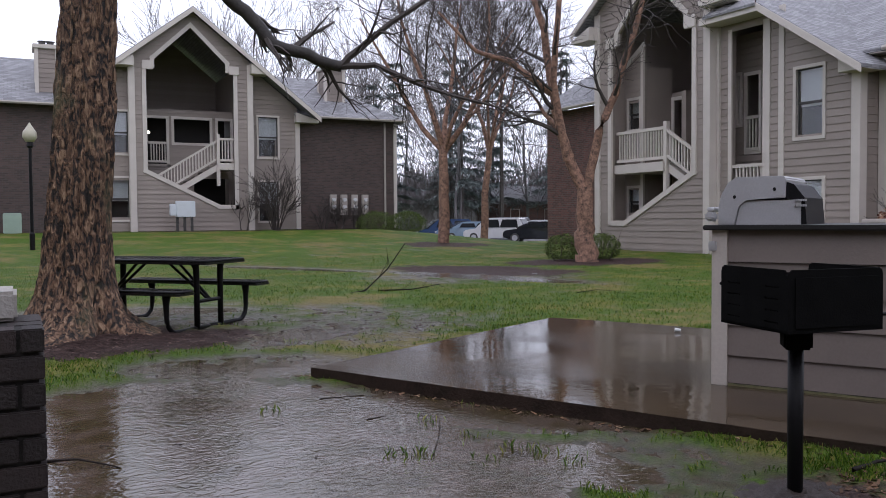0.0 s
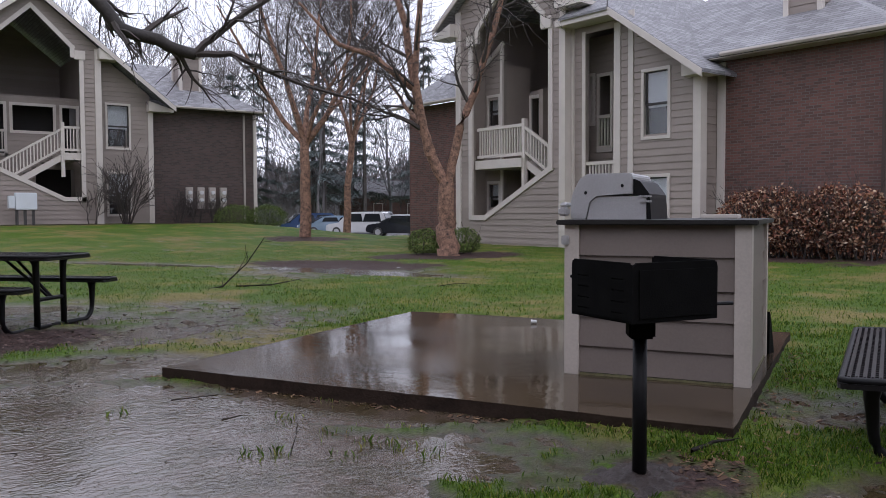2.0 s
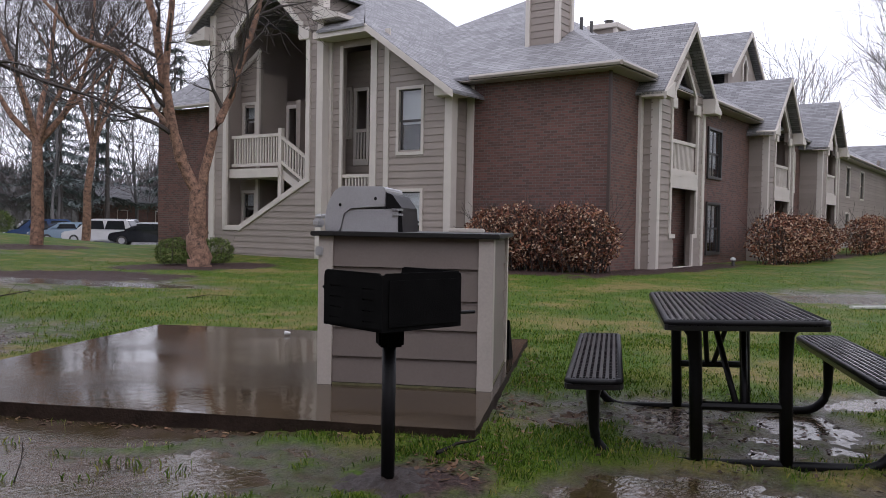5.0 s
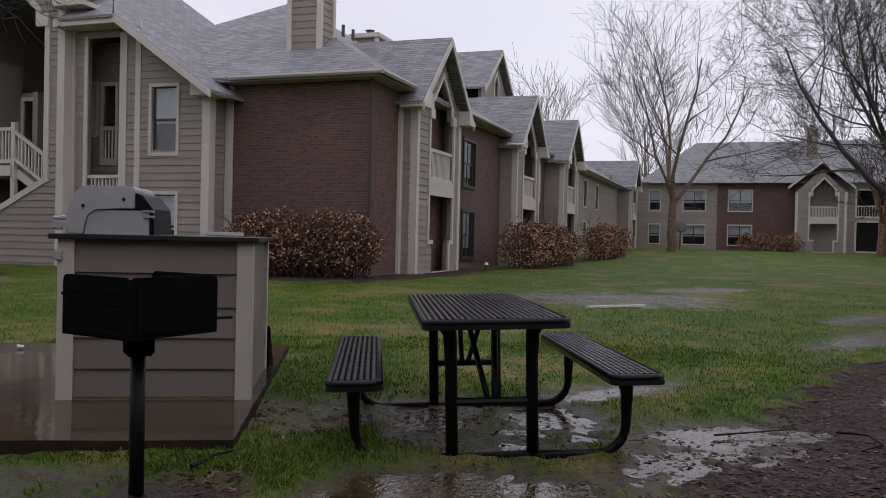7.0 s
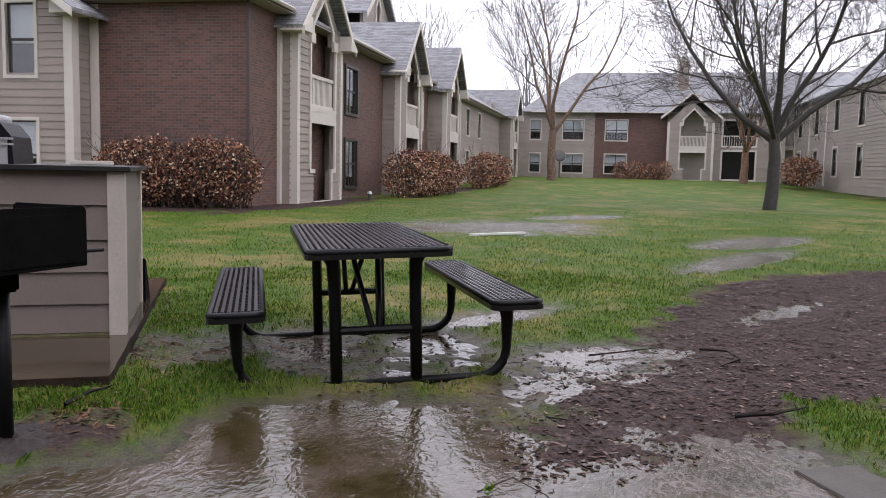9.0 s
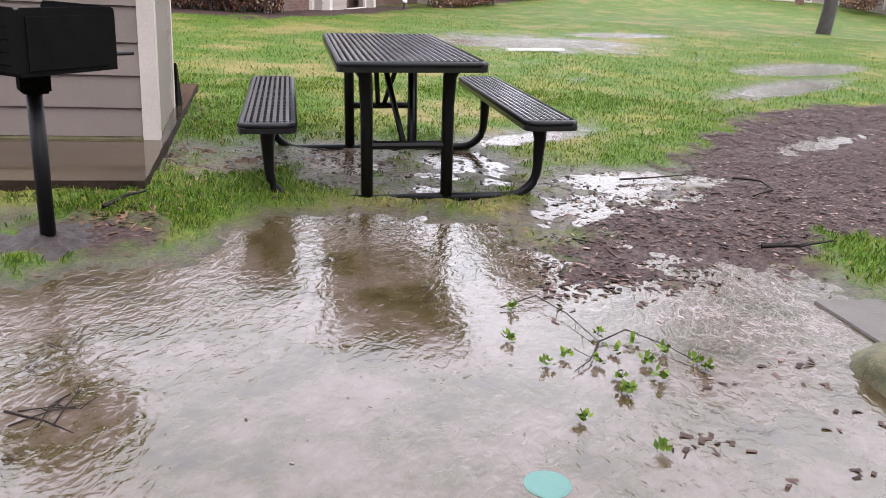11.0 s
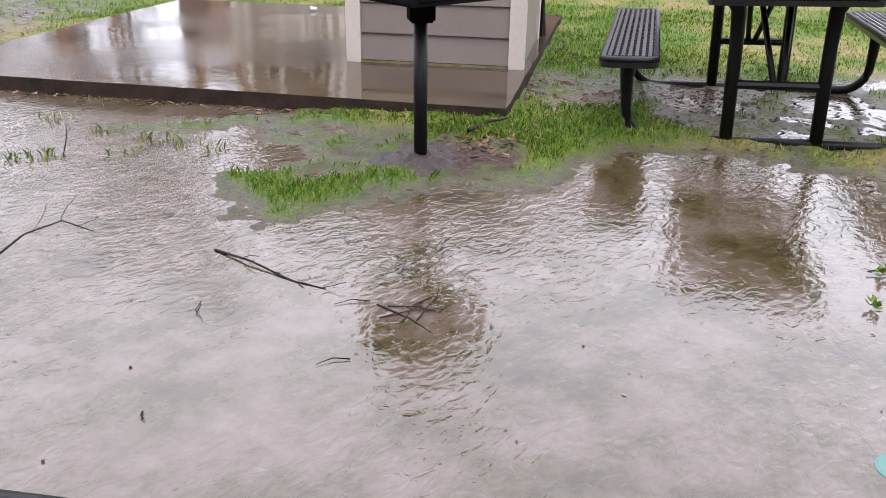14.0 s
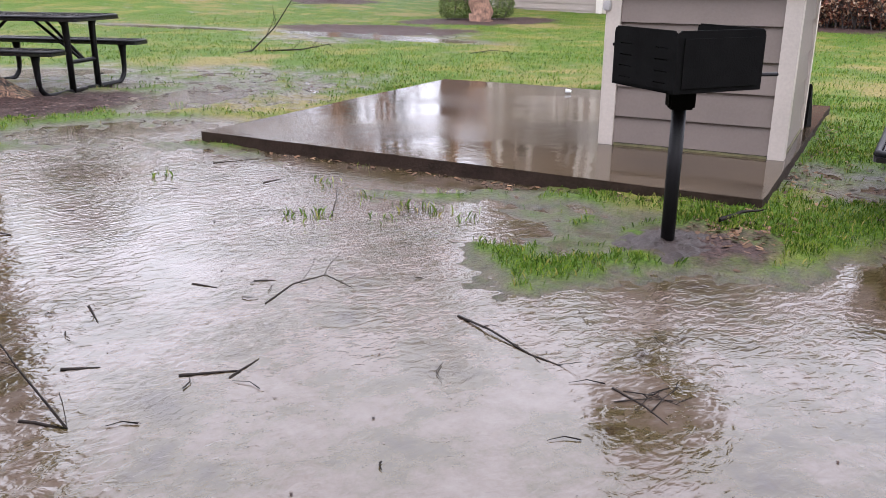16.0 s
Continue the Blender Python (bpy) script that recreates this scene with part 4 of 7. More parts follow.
def balcony_gable(m, parent, s0, W, base, single=False):
    """A projecting balcony bay: peaked opening above a slatted balcony, a doorway below."""
    b, o0, o1 = base, s0 + 0.27 * W, s0 + 0.84 * W
    mid = (o0 + o1) / 2
    outline = [(s0, b), (s0 + W, b), (s0 + W, b + 4.9), (s0 + W / 2, b + 6.75), (s0, b + 4.9)]
    up = [(o0, b + 2.75), (o1, b + 2.75), (o1, b + 4.75), (o1 - 0.22, b + 4.75), (o1 - 0.22, b + 5.15), (mid, b + 6.05), (o0 + 0.22, b + 5.15), (o0 + 0.22, b + 4.75), (o0, b + 4.75)]
    low = [(o0 + 0.35, b), (o1 - 0.3, b), (o1 - 0.3, b + 0.95), (o1, b + 0.95), (o1, b + 2.4), (o0, b + 2.4), (o0, b + 0.95), (o0 + 0.35, b + 0.95)]
    part("bay_wall", core(outline, [up, low], 0.15), SIDING_FAR, parent, m=m)
    siding(outline, [up, low], m, parent, single=single)
    trim(up, 0.12, m, parent, closed=True)
    trim(low, 0.12, m, parent)
    for s in (o0 - 0.08, o1 - 0.28):
        part("bracket_block", boxed(s, s + 0.36, 0.0, 0.1, b + 4.6, b + 4.9, bevel=0.01), TRIM, parent, m=m)
    for s in (s0 + 0.07, s0 + W - 0.07):
        part("corner_board", boxed(s - 0.1, s + 0.1, -0.16, 0.065, b, b + 4.9), TRIM, parent, m=m)
    part("balcony_deck", boxed(o0 - 0.05, o1 + 0.05, -1.6, 0.05, b + 2.4, b + 2.72), TRIM, parent, m=m)
    railing(o0 + 0.02, o1 - 0.02, b + 2.8, b + 3.75, m, parent, gap=0.11, d=-0.06)
    part("back_wall", boxed(s0 + 0.05, s0 + W - 0.05, -1.75, -1.62, b, b + 5.9), SIDING_FAR, parent, m=m)
    part("balcony_door", boxed(o0 + 0.25, mid + 0.3, -1.62, -1.58, b + 2.75, b + 4.75), SASH, parent, m=m)
    part("patio_door", boxed(o0 + 0.05, mid + 0.05, -1.62, -1.57, b + 0.02, b + 2.05), DOOR, parent, m=m)


def chimney(x0, x1, y0, y1, z0, z1, parent):
    c = part("chimney", boxed(x0, x1, y0, y1, z0, z1), SIDING_FAR, parent)
    for x in (x0, x1):
        for y in (y0, y1):
            part("corner_board", boxed(x - 0.07, x + 0.07, y - 0.07, y + 0.07, z0, z1), TRIM, c)
    n = int((z1 - z0) / 0.2)
    bm = bmesh.new()
    for i in range(n):
        box(bm, x0 - 0.02, x1 + 0.02, y0 - 0.02, y1 + 0.02, z0 + i * 0.2, z0 + i * 0.2 + 0.16)
    tagged(part("siding", bm, SIDING_FAR, c), kind="stuff")
    part("cap", boxed(x0 - 0.14, x1 + 0.14, y0 - 0.14, y1 + 0.14, z1, z1 + 0.18, bevel=0.02), TRIM, c)
    for i in (0.3, 0.7):
        bm = bmesh.new()
        x = x0 + (x1 - x0) * i
        tube(bm, [(x, (y0 + y1) / 2, z1 + 0.18), (x, (y0 + y1) / 2, z1 + 0.36), (x, (y0 + y1) / 2, z1 + 0.40)], [0.14, 0.14, 0.2], 10)
        part("flue", bm, SASH, c)


def gutter(points, parent):
    bm = bmesh.new()
    for a, b in zip(points, points[1:]):
        tube(bm, [a, b], 0.065, 6)
    part("gutter", bm, GUTTER, parent)


def downspout(x, y, z0, z1, parent, paint=None):
    part("downspout", boxed(x - 0.045, x + 0.045, y - 0.04, y + 0.04, z0, z1, bevel=0.01), paint or GUTTER, parent)


def near_building():
    t = thing("apartment_building", pose(19.8, 9.7, 0), "two-storey brick and taupe-sided apartment building with cream trim and shingled roofs", "building", "apartment buildings round the court")
    E = frame_of(18.6, 23.85, "-x")
    entry_gable(E, t, -0.1, 3.15, 8.2, 9.98)
    # middle bay and window bay, set a little further back
    M = frame_of(18.9, 18.85, "-x")
    out = [(0.2, -0.1), (4.8, -0.1), (4.8, 5.05), (2.3, 6.78), (0.2, 6.78)]
    slot = rect(0.75, 2.0, 0.4, 6.55)
    wins = [rect(3.02, 3.84, 3.25, 5.05), rect(3.02, 3.84, 0.35, 2.1)]
    part("side_wall", core(out, [slot, *wins], 0.18), SIDING_FAR, t, m=M)
    siding(out, [slot, *wins], M, t)
    for w in wins:
        window(w[0][0], w[1][0], w[0][1], w[2][1], M, t, drawn=0.55)
    trim([(0.75, 0.4), (0.75, 6.5)], 0.12, M, t)
    trim([(2.05, 0.4), (2.05, 6.5)], 0.24, M, t)
    trim([(2.55, 0.0), (2.55, 6.8)], 0.18, M, t)
    part("corner_board", boxed(4.68, 4.93, -0.2, 0.07, -0.1, 5.1), TRIM, t, m=M)
    part("corner_board", boxed(0.02, 0.38, -0.2, 0.1, -0.1, 6.9), TRIM, t, m=M)
    railing(0.8, 1.95, 1.75, 2.65, M, t, d=-0.05)
    back = M @ Matrix.Translation((0, -1.0, 0))
    holes = [rect(0.10, 0.26, 3.9, 5.45), rect(0.44, 0.98, 3.05, 5.4)]
    part("recess_wall", core(rect(0.06, 2.3, 0, 6.6), holes, 0.12, 9), SIDING_FAR, t, m=back)
    siding(rect(0.06, 2.3, 0, 6.6), holes, back, t, single=False)
    # shade behind the slot's openings, painted as one near-black sheet
    part("shade_sheet", boxed(0.2, 2.3, -1.2, -1.1, 0, 6.6), DARK, t, m=back)
    for h in holes:
        trim(h, 0.1, back, t, closed=True)
    railing(0.46, 0.96, 3.1, 4.15, back, t, d=0.03)
    part("pent_eave", boxed(0.15, 2.25, -0.2, 0.69, 6.72, 6.92), TRIM, t, m=M)
    eave_return(M, t, 5.25, 4.55, 4.72)
    # return wall and brick end wall
    R = frame_of(18.9, 14.06, "-y")
    part("return_wall", core(rect(0, 0.95, -0.1, 5.15), [], 0.15, 9), SIDING_FAR, t, m=R)
    siding(rect(0.05, 0.8, -0.1, 5.1), [], R, t)
    part("brick_wall", boxed(19.77, 20.0, 9.65, 14.2, -0.15, 5.2), BRICK_Y, t)
    part("corner_board", boxed(19.70, 19.86, 13.80, 14.02, -0.1, 5.15), TRIM, t)
    # long wall facing the court
    L = frame_of(0, 9.65, "-y")
    bw = [rect(27.6, 28.9, 2.95, 4.5), rect(27.6, 28.9, 0.40, 2.0), rect(38.0, 39.4, 2.95, 4.6), rect(47.5, 48.8, 3.2, 4.8), rect(51.5, 52.6, 3.2, 4.8), rect(47.5, 48.8, 0.6, 2.2), rect(51.5, 52.6, 0.6, 2.2), rect(56.0, 57.2, 3.2, 4.8)]
    part("brick_wall", core(rect(20.0, 46.0, -0.15, 5.2), bw[:3], 0.22, 9), BRICK_X, t, m=L)
    part("side_wall", core(rect(46.0, 74.0, 0.0, 5.5), bw[3:], 0.2, 9), SIDING_FAR, t, m=L)
    siding(rect(46.0, 74.0, 0.0, 5.5), bw[3:], L, t, single=False)
    for i, w in enumerate(bw):
        window(w[0][0], w[1][0], w[0][1], w[2][1], L, t, double=i < 2, drawn=0.8 if i < 2 else 0.5, frame_mat=SASH if i < 2 else TRIM)
    # balcony bays
    for x0, W, y, base in ((21.85, 3.85, 9.18, 0.0), (32.4, 4.0, 9.0, 0.0), (40.6, 3.9, 8.75, 0.1), (67.0, 3.9, 8.6, 0.45)):
        G = frame_of(x0, y, "-y")
        balcony_gable(G, t, 0, W, base, single=x0 < 40)
        dz = 9.65 - y
        for s in (0.0, W):
            S = frame_of(x0 + s, y, "-x") if s == 0 else None
            if S is not None:
                part("bay_side", core(rect(-1.6, -0.0, base, base + 4.9), [], 0.12, 9), SIDING_FAR, t, m=S)
                siding(rect(-dz - 0.02, -0.12, base, base + 4.9), [], S, t, single=False)
        part("bay_side", boxed(x0 + W - 0.14, x0 + W - 0.02, y + 0.16, y + 1.7, base, base + 4.9), SIDING_FAR, t)
        gable_roof(t, "y", x0 + W / 2, W / 2 + 0.42, base + 7.15, 0.97, y - 0.35, y + 4.5, ROOF_Y)
        for e in ((x0 - 0.42, x0 + 0.2), (x0 + W + 0.42, x0 + W - 0.2)):
            eave_return(frame_of(0, y, "-y"), t, *e, base + 4.72)
        downspout(x0 + W + 0.18, y + 0.1, base, base + 5.0, t)
    part("corner_board", boxed(21.66, 21.84, 9.56, 9.66, -0.1, 5.1), TRIM, t)
    # roofs: the long hip with its ridge along x, the entry wing with its ridge along y's mid
    ez, ax, ay, rs = 5.30, 19.25, 9.15, 0.60
    rz, ry = ez + rs * 6.4, ay + 6.4
    slope_roof("roof", [(ax, ay, ez), (75, ay, ez), (75, ry, rz), (ax + 6.4, ry, rz)], ROOF_X, t)
    slope_roof("roof", [(ax, ay, ez), (ax + 6.4, ry, rz), (23.4, 17.8, 7.79), (ax, 14.19, ez)], ROOF_Y, t)
    slope_roof("roof", [(ax + 6.4, ry, rz), (75, ry, rz), (75, ry + 6.4, ez), (27.0, ry + 6.4, ez), (27.0, 17.8, 7.79), (23.4, 17.8, 7.79)], ROOF_X, t)
    part("soffit", boxed(ax + 0.02, 20.0, ay + 0.02, 14.0, ez - 0.12, ez - 0.09), GUTTER, t)
    part("soffit", boxed(20.0, 75, ay + 0.02, 9.7, ez - 0.12, ez - 0.09), GUTTER, t)
    gutter([(ax - 0.05, 13.6, ez - 0.03), (ax - 0.05, ay - 0.05, ez - 0.03), (21.5, ay - 0.05, ez - 0.03)], t)
    gutter([(26.1, ay - 0.05, ez - 0.03), (32.0, ay - 0.05, ez - 0.03)], t)
    gutter([(44.9, ay - 0.05, ez), (66.5, ay - 0.05, ez)], t)
    slope_roof("roof", [(18.2, 21.22, 10.15), (18.2, 18.5, 8.27), (20.37, 18.5, 8.27), (18.2, 16.6, 6.96), (18.2, 13.47, 4.80), (27.0, 13.47, 4.80), (27.0, 21.22, 10.15)], ROOF_X, t, 0.10)
    slope_roof("roof", [(18.2, 21.22, 10.15), (27.0, 21.22, 10.15), (27.0, 24.77, 7.70), (18.2, 24.77, 7.70)], ROOF_X, t, 0.10)
    slope_roof("pent_roof", [(18.15, 16.6, 6.94), (18.15, 18.5, 6.94), (20.37, 18.5, 8.27)], ROOF_Y, t)
    for y0, z0, y1, z1 in ((13.47, 4.80, 16.6, 6.96), (18.6, 8.34, 21.22, 10.15), (24.77, 7.70, 21.22, 10.15)):
        rake = bmesh.new()
        slanted(rake, 0, 0.05, 0, 0.05, 0, 1, 0, 0.1, 0, 0.1)
        for v, (y, z) in zip(rake.verts, ((y0, z0 - 0.22), (y0, z0 - 0.22), (y0, z0 - 0.02), (y0, z0 - 0.02), (y1, z1 - 0.22), (y1, z1 - 0.22), (y1, z1 - 0.02), (y1, z1 - 0.02))):
            v.co = (18.16 + v.co.x, y, z)
        part("rake_board", rake, TRIM, t)
    for e in ((-0.9, 0.1), (6.2, 5.15)):
        eave_return(frame_of(18.6, 23.85, "-x"), t, *e, 7.28)
    chimney(21.1, 21.9, 11.9, 12.85, 5.6, 8.9, t)
    chimney(29.5, 31.0, 13.9, 14.9, 7.5, 8.75, t)
    for x, y, z in ((25.6, 13.4, 7.5), (27.4, 13.9, 7.8)):
        bm = bmesh.new()
        tube(bm, [(x, y, z), (x, y, z + 0.75)], 0.06, 8)
        part("vent_stack", bm, SASH, t)
    # roof gable with an arched vent, set back on the long slope
    D = frame_of(0, 11.5, "-y")
    tri = [(35.6, 6.6), (40.2, 6.6), (40.2, 7.75), (37.9, 9.6), (35.6, 7.75)]
    vent = [(37.55, 7.6), (38.25, 7.6), (38.25, 8.4), (37.9, 8.85), (37.55, 8.4)]
    part("roof_gable", core(tri, [vent], 0.15), SIDING_FAR, t, m=D)
    part("roof_gable_back", boxed(37.3, 38.5, -0.4, -0.3, 7.4, 9.1), SIDING_FAR, t, m=D)
    trim(vent, 0.12, D, t, closed=True)
    gable_roof(t, "y", 37.9, 2.7, 9.95, 0.8, 11.2, 16.5, ROOF_Y)
    downspout(19.72, 9.60, 0.0, 5.2, t, BROWN_PAINT)
    # far side and body, so that the building is closed
    part("rear_wall", boxed(20.0, 75, 21.0, 21.2, -0.2, 5.3), SIDING_FAR, t)
    # brick stub beyond the stair entry
    part("brick_wall", boxed(19.6, 19.85, 23.9, 28.2, -0.2, 5.3), BRICK_Y, t)
    slope_roof("roof", [(19.1, 23.7, 5.3), (19.1, 28.7, 5.3), (23.0, 28.7, 7.6), (23.0, 23.7, 7.6)], ROOF_Y, t)
    gutter([(19.05, 23.9, 5.28), (19.05, 28.6, 5.28)], t)
    part("rear_wall", boxed(19.85, 27.0, 28.0, 28.2, -0.2, 5.3), SIDING_FAR, t)
    # foundation strip
    part("foundation", boxed(18.62, 18.95, 14.0, 23.9, -0.3, -0.02), CONCRETE_DRY, t)
    t.matrix_world = pose(19.8, 9.7, 0, 0, 0, 1.5)


near_building()


def left_building():
    t = thing("apartment_building", pose(9, 38.5, 0.7), "two-storey taupe-sided apartment building with gabled stair entry and brick end", "building", "apartment buildings round the court")
    b = 0.7
    mirror = Matrix(((-1, 0, 0, 9.7), (0, -1, 0, 38.0), (0, 0, 1, 0), (0, 0, 0, 1)))
    entry_gable(mirror, t, b, 1.5, 8.2, 10.3, openings=[rect(0.42, 1.12, b + 3.0, b + 5.2), rect(1.38, 3.12, b + 4.0, b + 5.2), rect(3.35, 4.3, b + 3.0, b + 5.2), rect(0.6, 2.2, b + 0.2, b + 2.5)])
    L = frame_of(0, 38.5, "-y")
    wins = [rect(3.65, 4.42, 4.05, 5.85), rect(3.65, 4.42, 1.2, 3.0), rect(10.1, 11.0, 4.05, 5.9), rect(10.1, 11.0, 1.1, 2.9)]
    out = [(2.4, b), (11.95, b), (11.95, 6.42), (10.05, 7.9), (4.05, 7.85), (2.4, 6.55)]
    gap = rect(4.6, 9.6, b + 0.01, 8.0)
    part("side_wall", core(out, [gap, *wins], 0.18), SIDING_FAR, t, m=L)
    siding(out, [gap, *wins], L, t, single=False)
    for w in wins:
        window(w[0][0], w[1][0], w[0][1], w[2][1], L, t, drawn=0.55)
    part("corner_board", boxed(11.85, 12.07, -0.2, 0.07, b, 5.9), TRIM, t, m=L)
    eave_return(L, t, 12.9, 11.8, 5.7)
    for x0, x1 in ((12.0, 17.1), (-6.0, 2.4)):
        part("brick_wall", boxed(x0, x1, 38.7, 38.95, b - 0.1, 6.0), BRICK_DARK_X, t)
    part("brick_wall", boxed(16.9, 17.1, 38.95, 48, b - 0.1, 6.0), BRICK_DARK_Y, t)
    part("corner_board", boxed(16.98, 17.14, 38.62, 38.72, b, 5.9), TRIM, t)
    downspout(16.5, 38.66, b, 5.9, t)
    ez = 6.02
    slope_roof("roof", [(11.8, 38.2, ez), (17.5, 38.2, ez), (14.0, 42.6, ez + 2.5), (11.8, 42.6, ez + 2.5)], ROOF_X, t)
    slope_roof("roof", [(17.5, 38.2, ez), (17.5, 48.2, ez), (14.0, 44.0, ez + 2.5), (14.0, 42.6, ez + 2.5)], ROOF_Y, t)
    slope_roof("roof", [(-8, 38.2, ez), (2.6, 38.2, ez), (2.6, 42.6, ez + 2.5), (-8, 42.6, ez + 2.5)], ROOF_X, t)
    gutter([(12.9, 38.15, ez - 0.03), (17.5, 38.15, ez - 0.03)], t)
    gutter([(-6, 38.15, ez - 0.03), (2.2, 38.15, ez - 0.03)], t)
    gable_roof(t, "y", 7.08, 3.4, 10.45, 0.785, 37.55, 47.0, ROOF_Y, other=5.75)
    slope_roof("roof", [(3.75, 38.1, 7.82), (3.75, 47.0, 7.82), (1.9, 47.0, 6.37), (1.9, 38.1, 6.37)], ROOF_Y, t)
    part("rake_board", bar(1.9, 6.2, 3.75, 7.66, 0.25, 0.36, 0.41), TRIM, t, m=L)
    for e in ((3.75, 4.6), (10.4, 9.6)):
        eave_return(frame_of(0, 38.0, "-y"), t, *e, 7.72)
    chimney(13.9, 14.85, 40.0, 41.0, 6.6, 8.6, t)
    chimney(0.95, 1.75, 39.2, 40.2, 6.2, 8.4, t)
    part("rear_wall", boxed(-6, 17, 47.8, 48.0, b - 0.2, 6.0), SIDING_FAR, t)
    # electric meters on the brick
    for i in range(4):
        x = 13.75 + i * 0.55
        e = part("meter_box", boxed(x - 0.16, x + 0.16, 38.55, 38.7, 1.35, 2.35, bevel=0.01), GUTTER, t)
        for z in (1.75, 2.1):
            bm = bmesh.new()
            tube(bm, [(x, 38.55, z), (x, 38.44, z)], 0.09, 12)
            part("meter_dial", bm, BLIND, e)


left_building()


def far_building():
    t = thing("apartment_building", pose(76, 0, 0.5), "distant two-storey taupe and brick apartment building with balconies across the court", "building", "apartment buildings round the court")
    F = frame_of(76.0, 9.8, "-x")
    b, top = 0.5, 6.3
    wins = []
    for s0, s1 in ((0.3, 1.2), (3.2, 5.0), (6.95, 8.8)):
        wins += [rect(s0, s1, b + 3.35, b + 5.1), rect(s0, s1, b + 0.45, b + 2.1)]
    bays = [rect(16.8, 19.6, b + 0.1, b + 2.6), rect(16.8, 19.6, b + 2.95, b + 5.2)]
    part("side_wall", core(rect(-2, 6.0, b - 0.2, top), wins[:4], 0.25, 9), SIDING_FAR, t, m=F)
    siding(rect(-2, 6.0, b - 0.2, top), wins[:4], F, t, single=False)
    part("brick_wall", core(rect(6.0, 12.2, b - 0.2, top), wins[4:], 0.25, 9), BRICK_Y, t, m=F)
    part("side_wall", core(rect(12.2, 40.0, b - 0.2, top), bays, 0.25, 9), SIDING_FAR, t, m=F)
    siding(rect(15.9, 40.0, b - 0.2, top), bays, F, t, single=False)
    for w in wins:
        window(w[0][0], w[1][0], w[0][1], w[2][1], F, t, double=w[1][0] - w[0][0] > 1.5, drawn=0.6)
    G = frame_of(74.6, 9.8 - 12.2, "-x")
    balcony_gable(G, t, 0, 3.8, b)
    gable_roof(t, "x", 9.8 - 12.2 - 1.9, 2.5, b + 7.5, 0.85, 74.2, 79.0, ROOF_X)
    # near-black sheet gives the balcony bays their shade
    part("shade_sheet", boxed(16.5, 20.0, -1.7, -1.6, b, top), DARK, t, m=F)
    railing(16.8, 19.6, b + 2.9, b + 3.9, F, t, gap=0.2)
    trim(bays[1], 0.15, F, t, closed=True)
    trim(bays[0], 0.15, F, t, closed=True)
    slope_roof("roof", [(75.4, 10.5, top), (75.4, -34, top), (81.0, -34, top + 4.0), (81.0, 6.0, top + 4.0)], ROOF_Y, t)
    gutter([(75.35, 9.4, top - 0.05), (75.35, -3.6, top - 0.05)], t)
    chimney(78.5, 79.5, -4.2, -3.2, 7.5, 11.0, t)
    slope_roof("roof", [(81.0, 6.0, top + 4.0), (81.0, -34, top + 4.0), (86.6, -34, top), (86.6, 10.5, top)], ROOF_Y, t)
    part("rear_wall", boxed(86, 86.2, -34, 10, 0, top), SIDING_FAR, t)


far_building()


def right_building():
    t = thing("apartment_building", pose(60, -11, 0.6), "two-storey taupe-sided apartment wing with white corner boards, seen through bare branches", "building", "apartment buildings round the court")
    F = frame_of(70.0, -11.0, "+y")
    b = 0.55
    wins = []
    for s in (6.5, 12.0, 17.5, 23.0):
        wins += [rect(s, s + 1.2, b + 3.2, b + 4.9), rect(s, s + 1.2, b + 0.6, b + 2.2)]
    part("side_wall", core(rect(0, 30, b - 0.3, b + 5.3), wins, 0.25, 9), SIDING_FAR, t, m=F)
    siding(rect(0, 30, b - 0.3, b + 5.3), wins, F, t, single=False)
    for w in wins:
        window(w[0][0], w[1][0], w[0][1], w[2][1], F, t, drawn=0.5)
    balcony_gable(frame_of(69.0, -10.2, "+y"), t, 0, 4.0, b)
    gable_roof(t, "y", 67.0, 2.5, b + 7.2, 0.97, -15.0, -9.9, ROOF_Y, rake=False)
    for s in (5.2, 10.5, 15.5):
        part("corner_board", boxed(s - 0.15, s + 0.15, 0.0, 0.08, b, b + 5.3), TRIM, t, m=F)
    slope_roof("roof", [(72, -10.5, b + 5.4), (38, -10.5, b + 5.4), (38, -16, b + 8.8), (72, -16, b + 8.8)], ROOF_X, t)
    part("rear_wall", boxed(40, 70, -20, -19.8, 0, b + 5), SIDING_FAR, t)
    part("rear_wall", boxed(40, 40.2, -19.8, -11.2, 0, b + 5.3), SIDING_FAR, t)


right_building()

# plain unseen walls close the court behind the camera, added to block sky light
tagged(part("sky_block_wall_south", boxed(-14, 12, -9.3, -9.0, -0.2, 6.8), BRICK_X), "plain brown brick wall, unseen, added to block sky light", "wall", kind="structure")
tagged(part("sky_block_wall_west", boxed(-9.3, -9.0, -9.0, 30, -0.2, 6.8), BRICK_Y), "plain brown brick wall, unseen, added to block sky light", "wall", kind="structure")


# ---- trees and shrubs ----
BARK_DARK = material("wet dark bark", (0.034, 0.029, 0.025), 0.7, 0.5, 8, 40, 0.5)


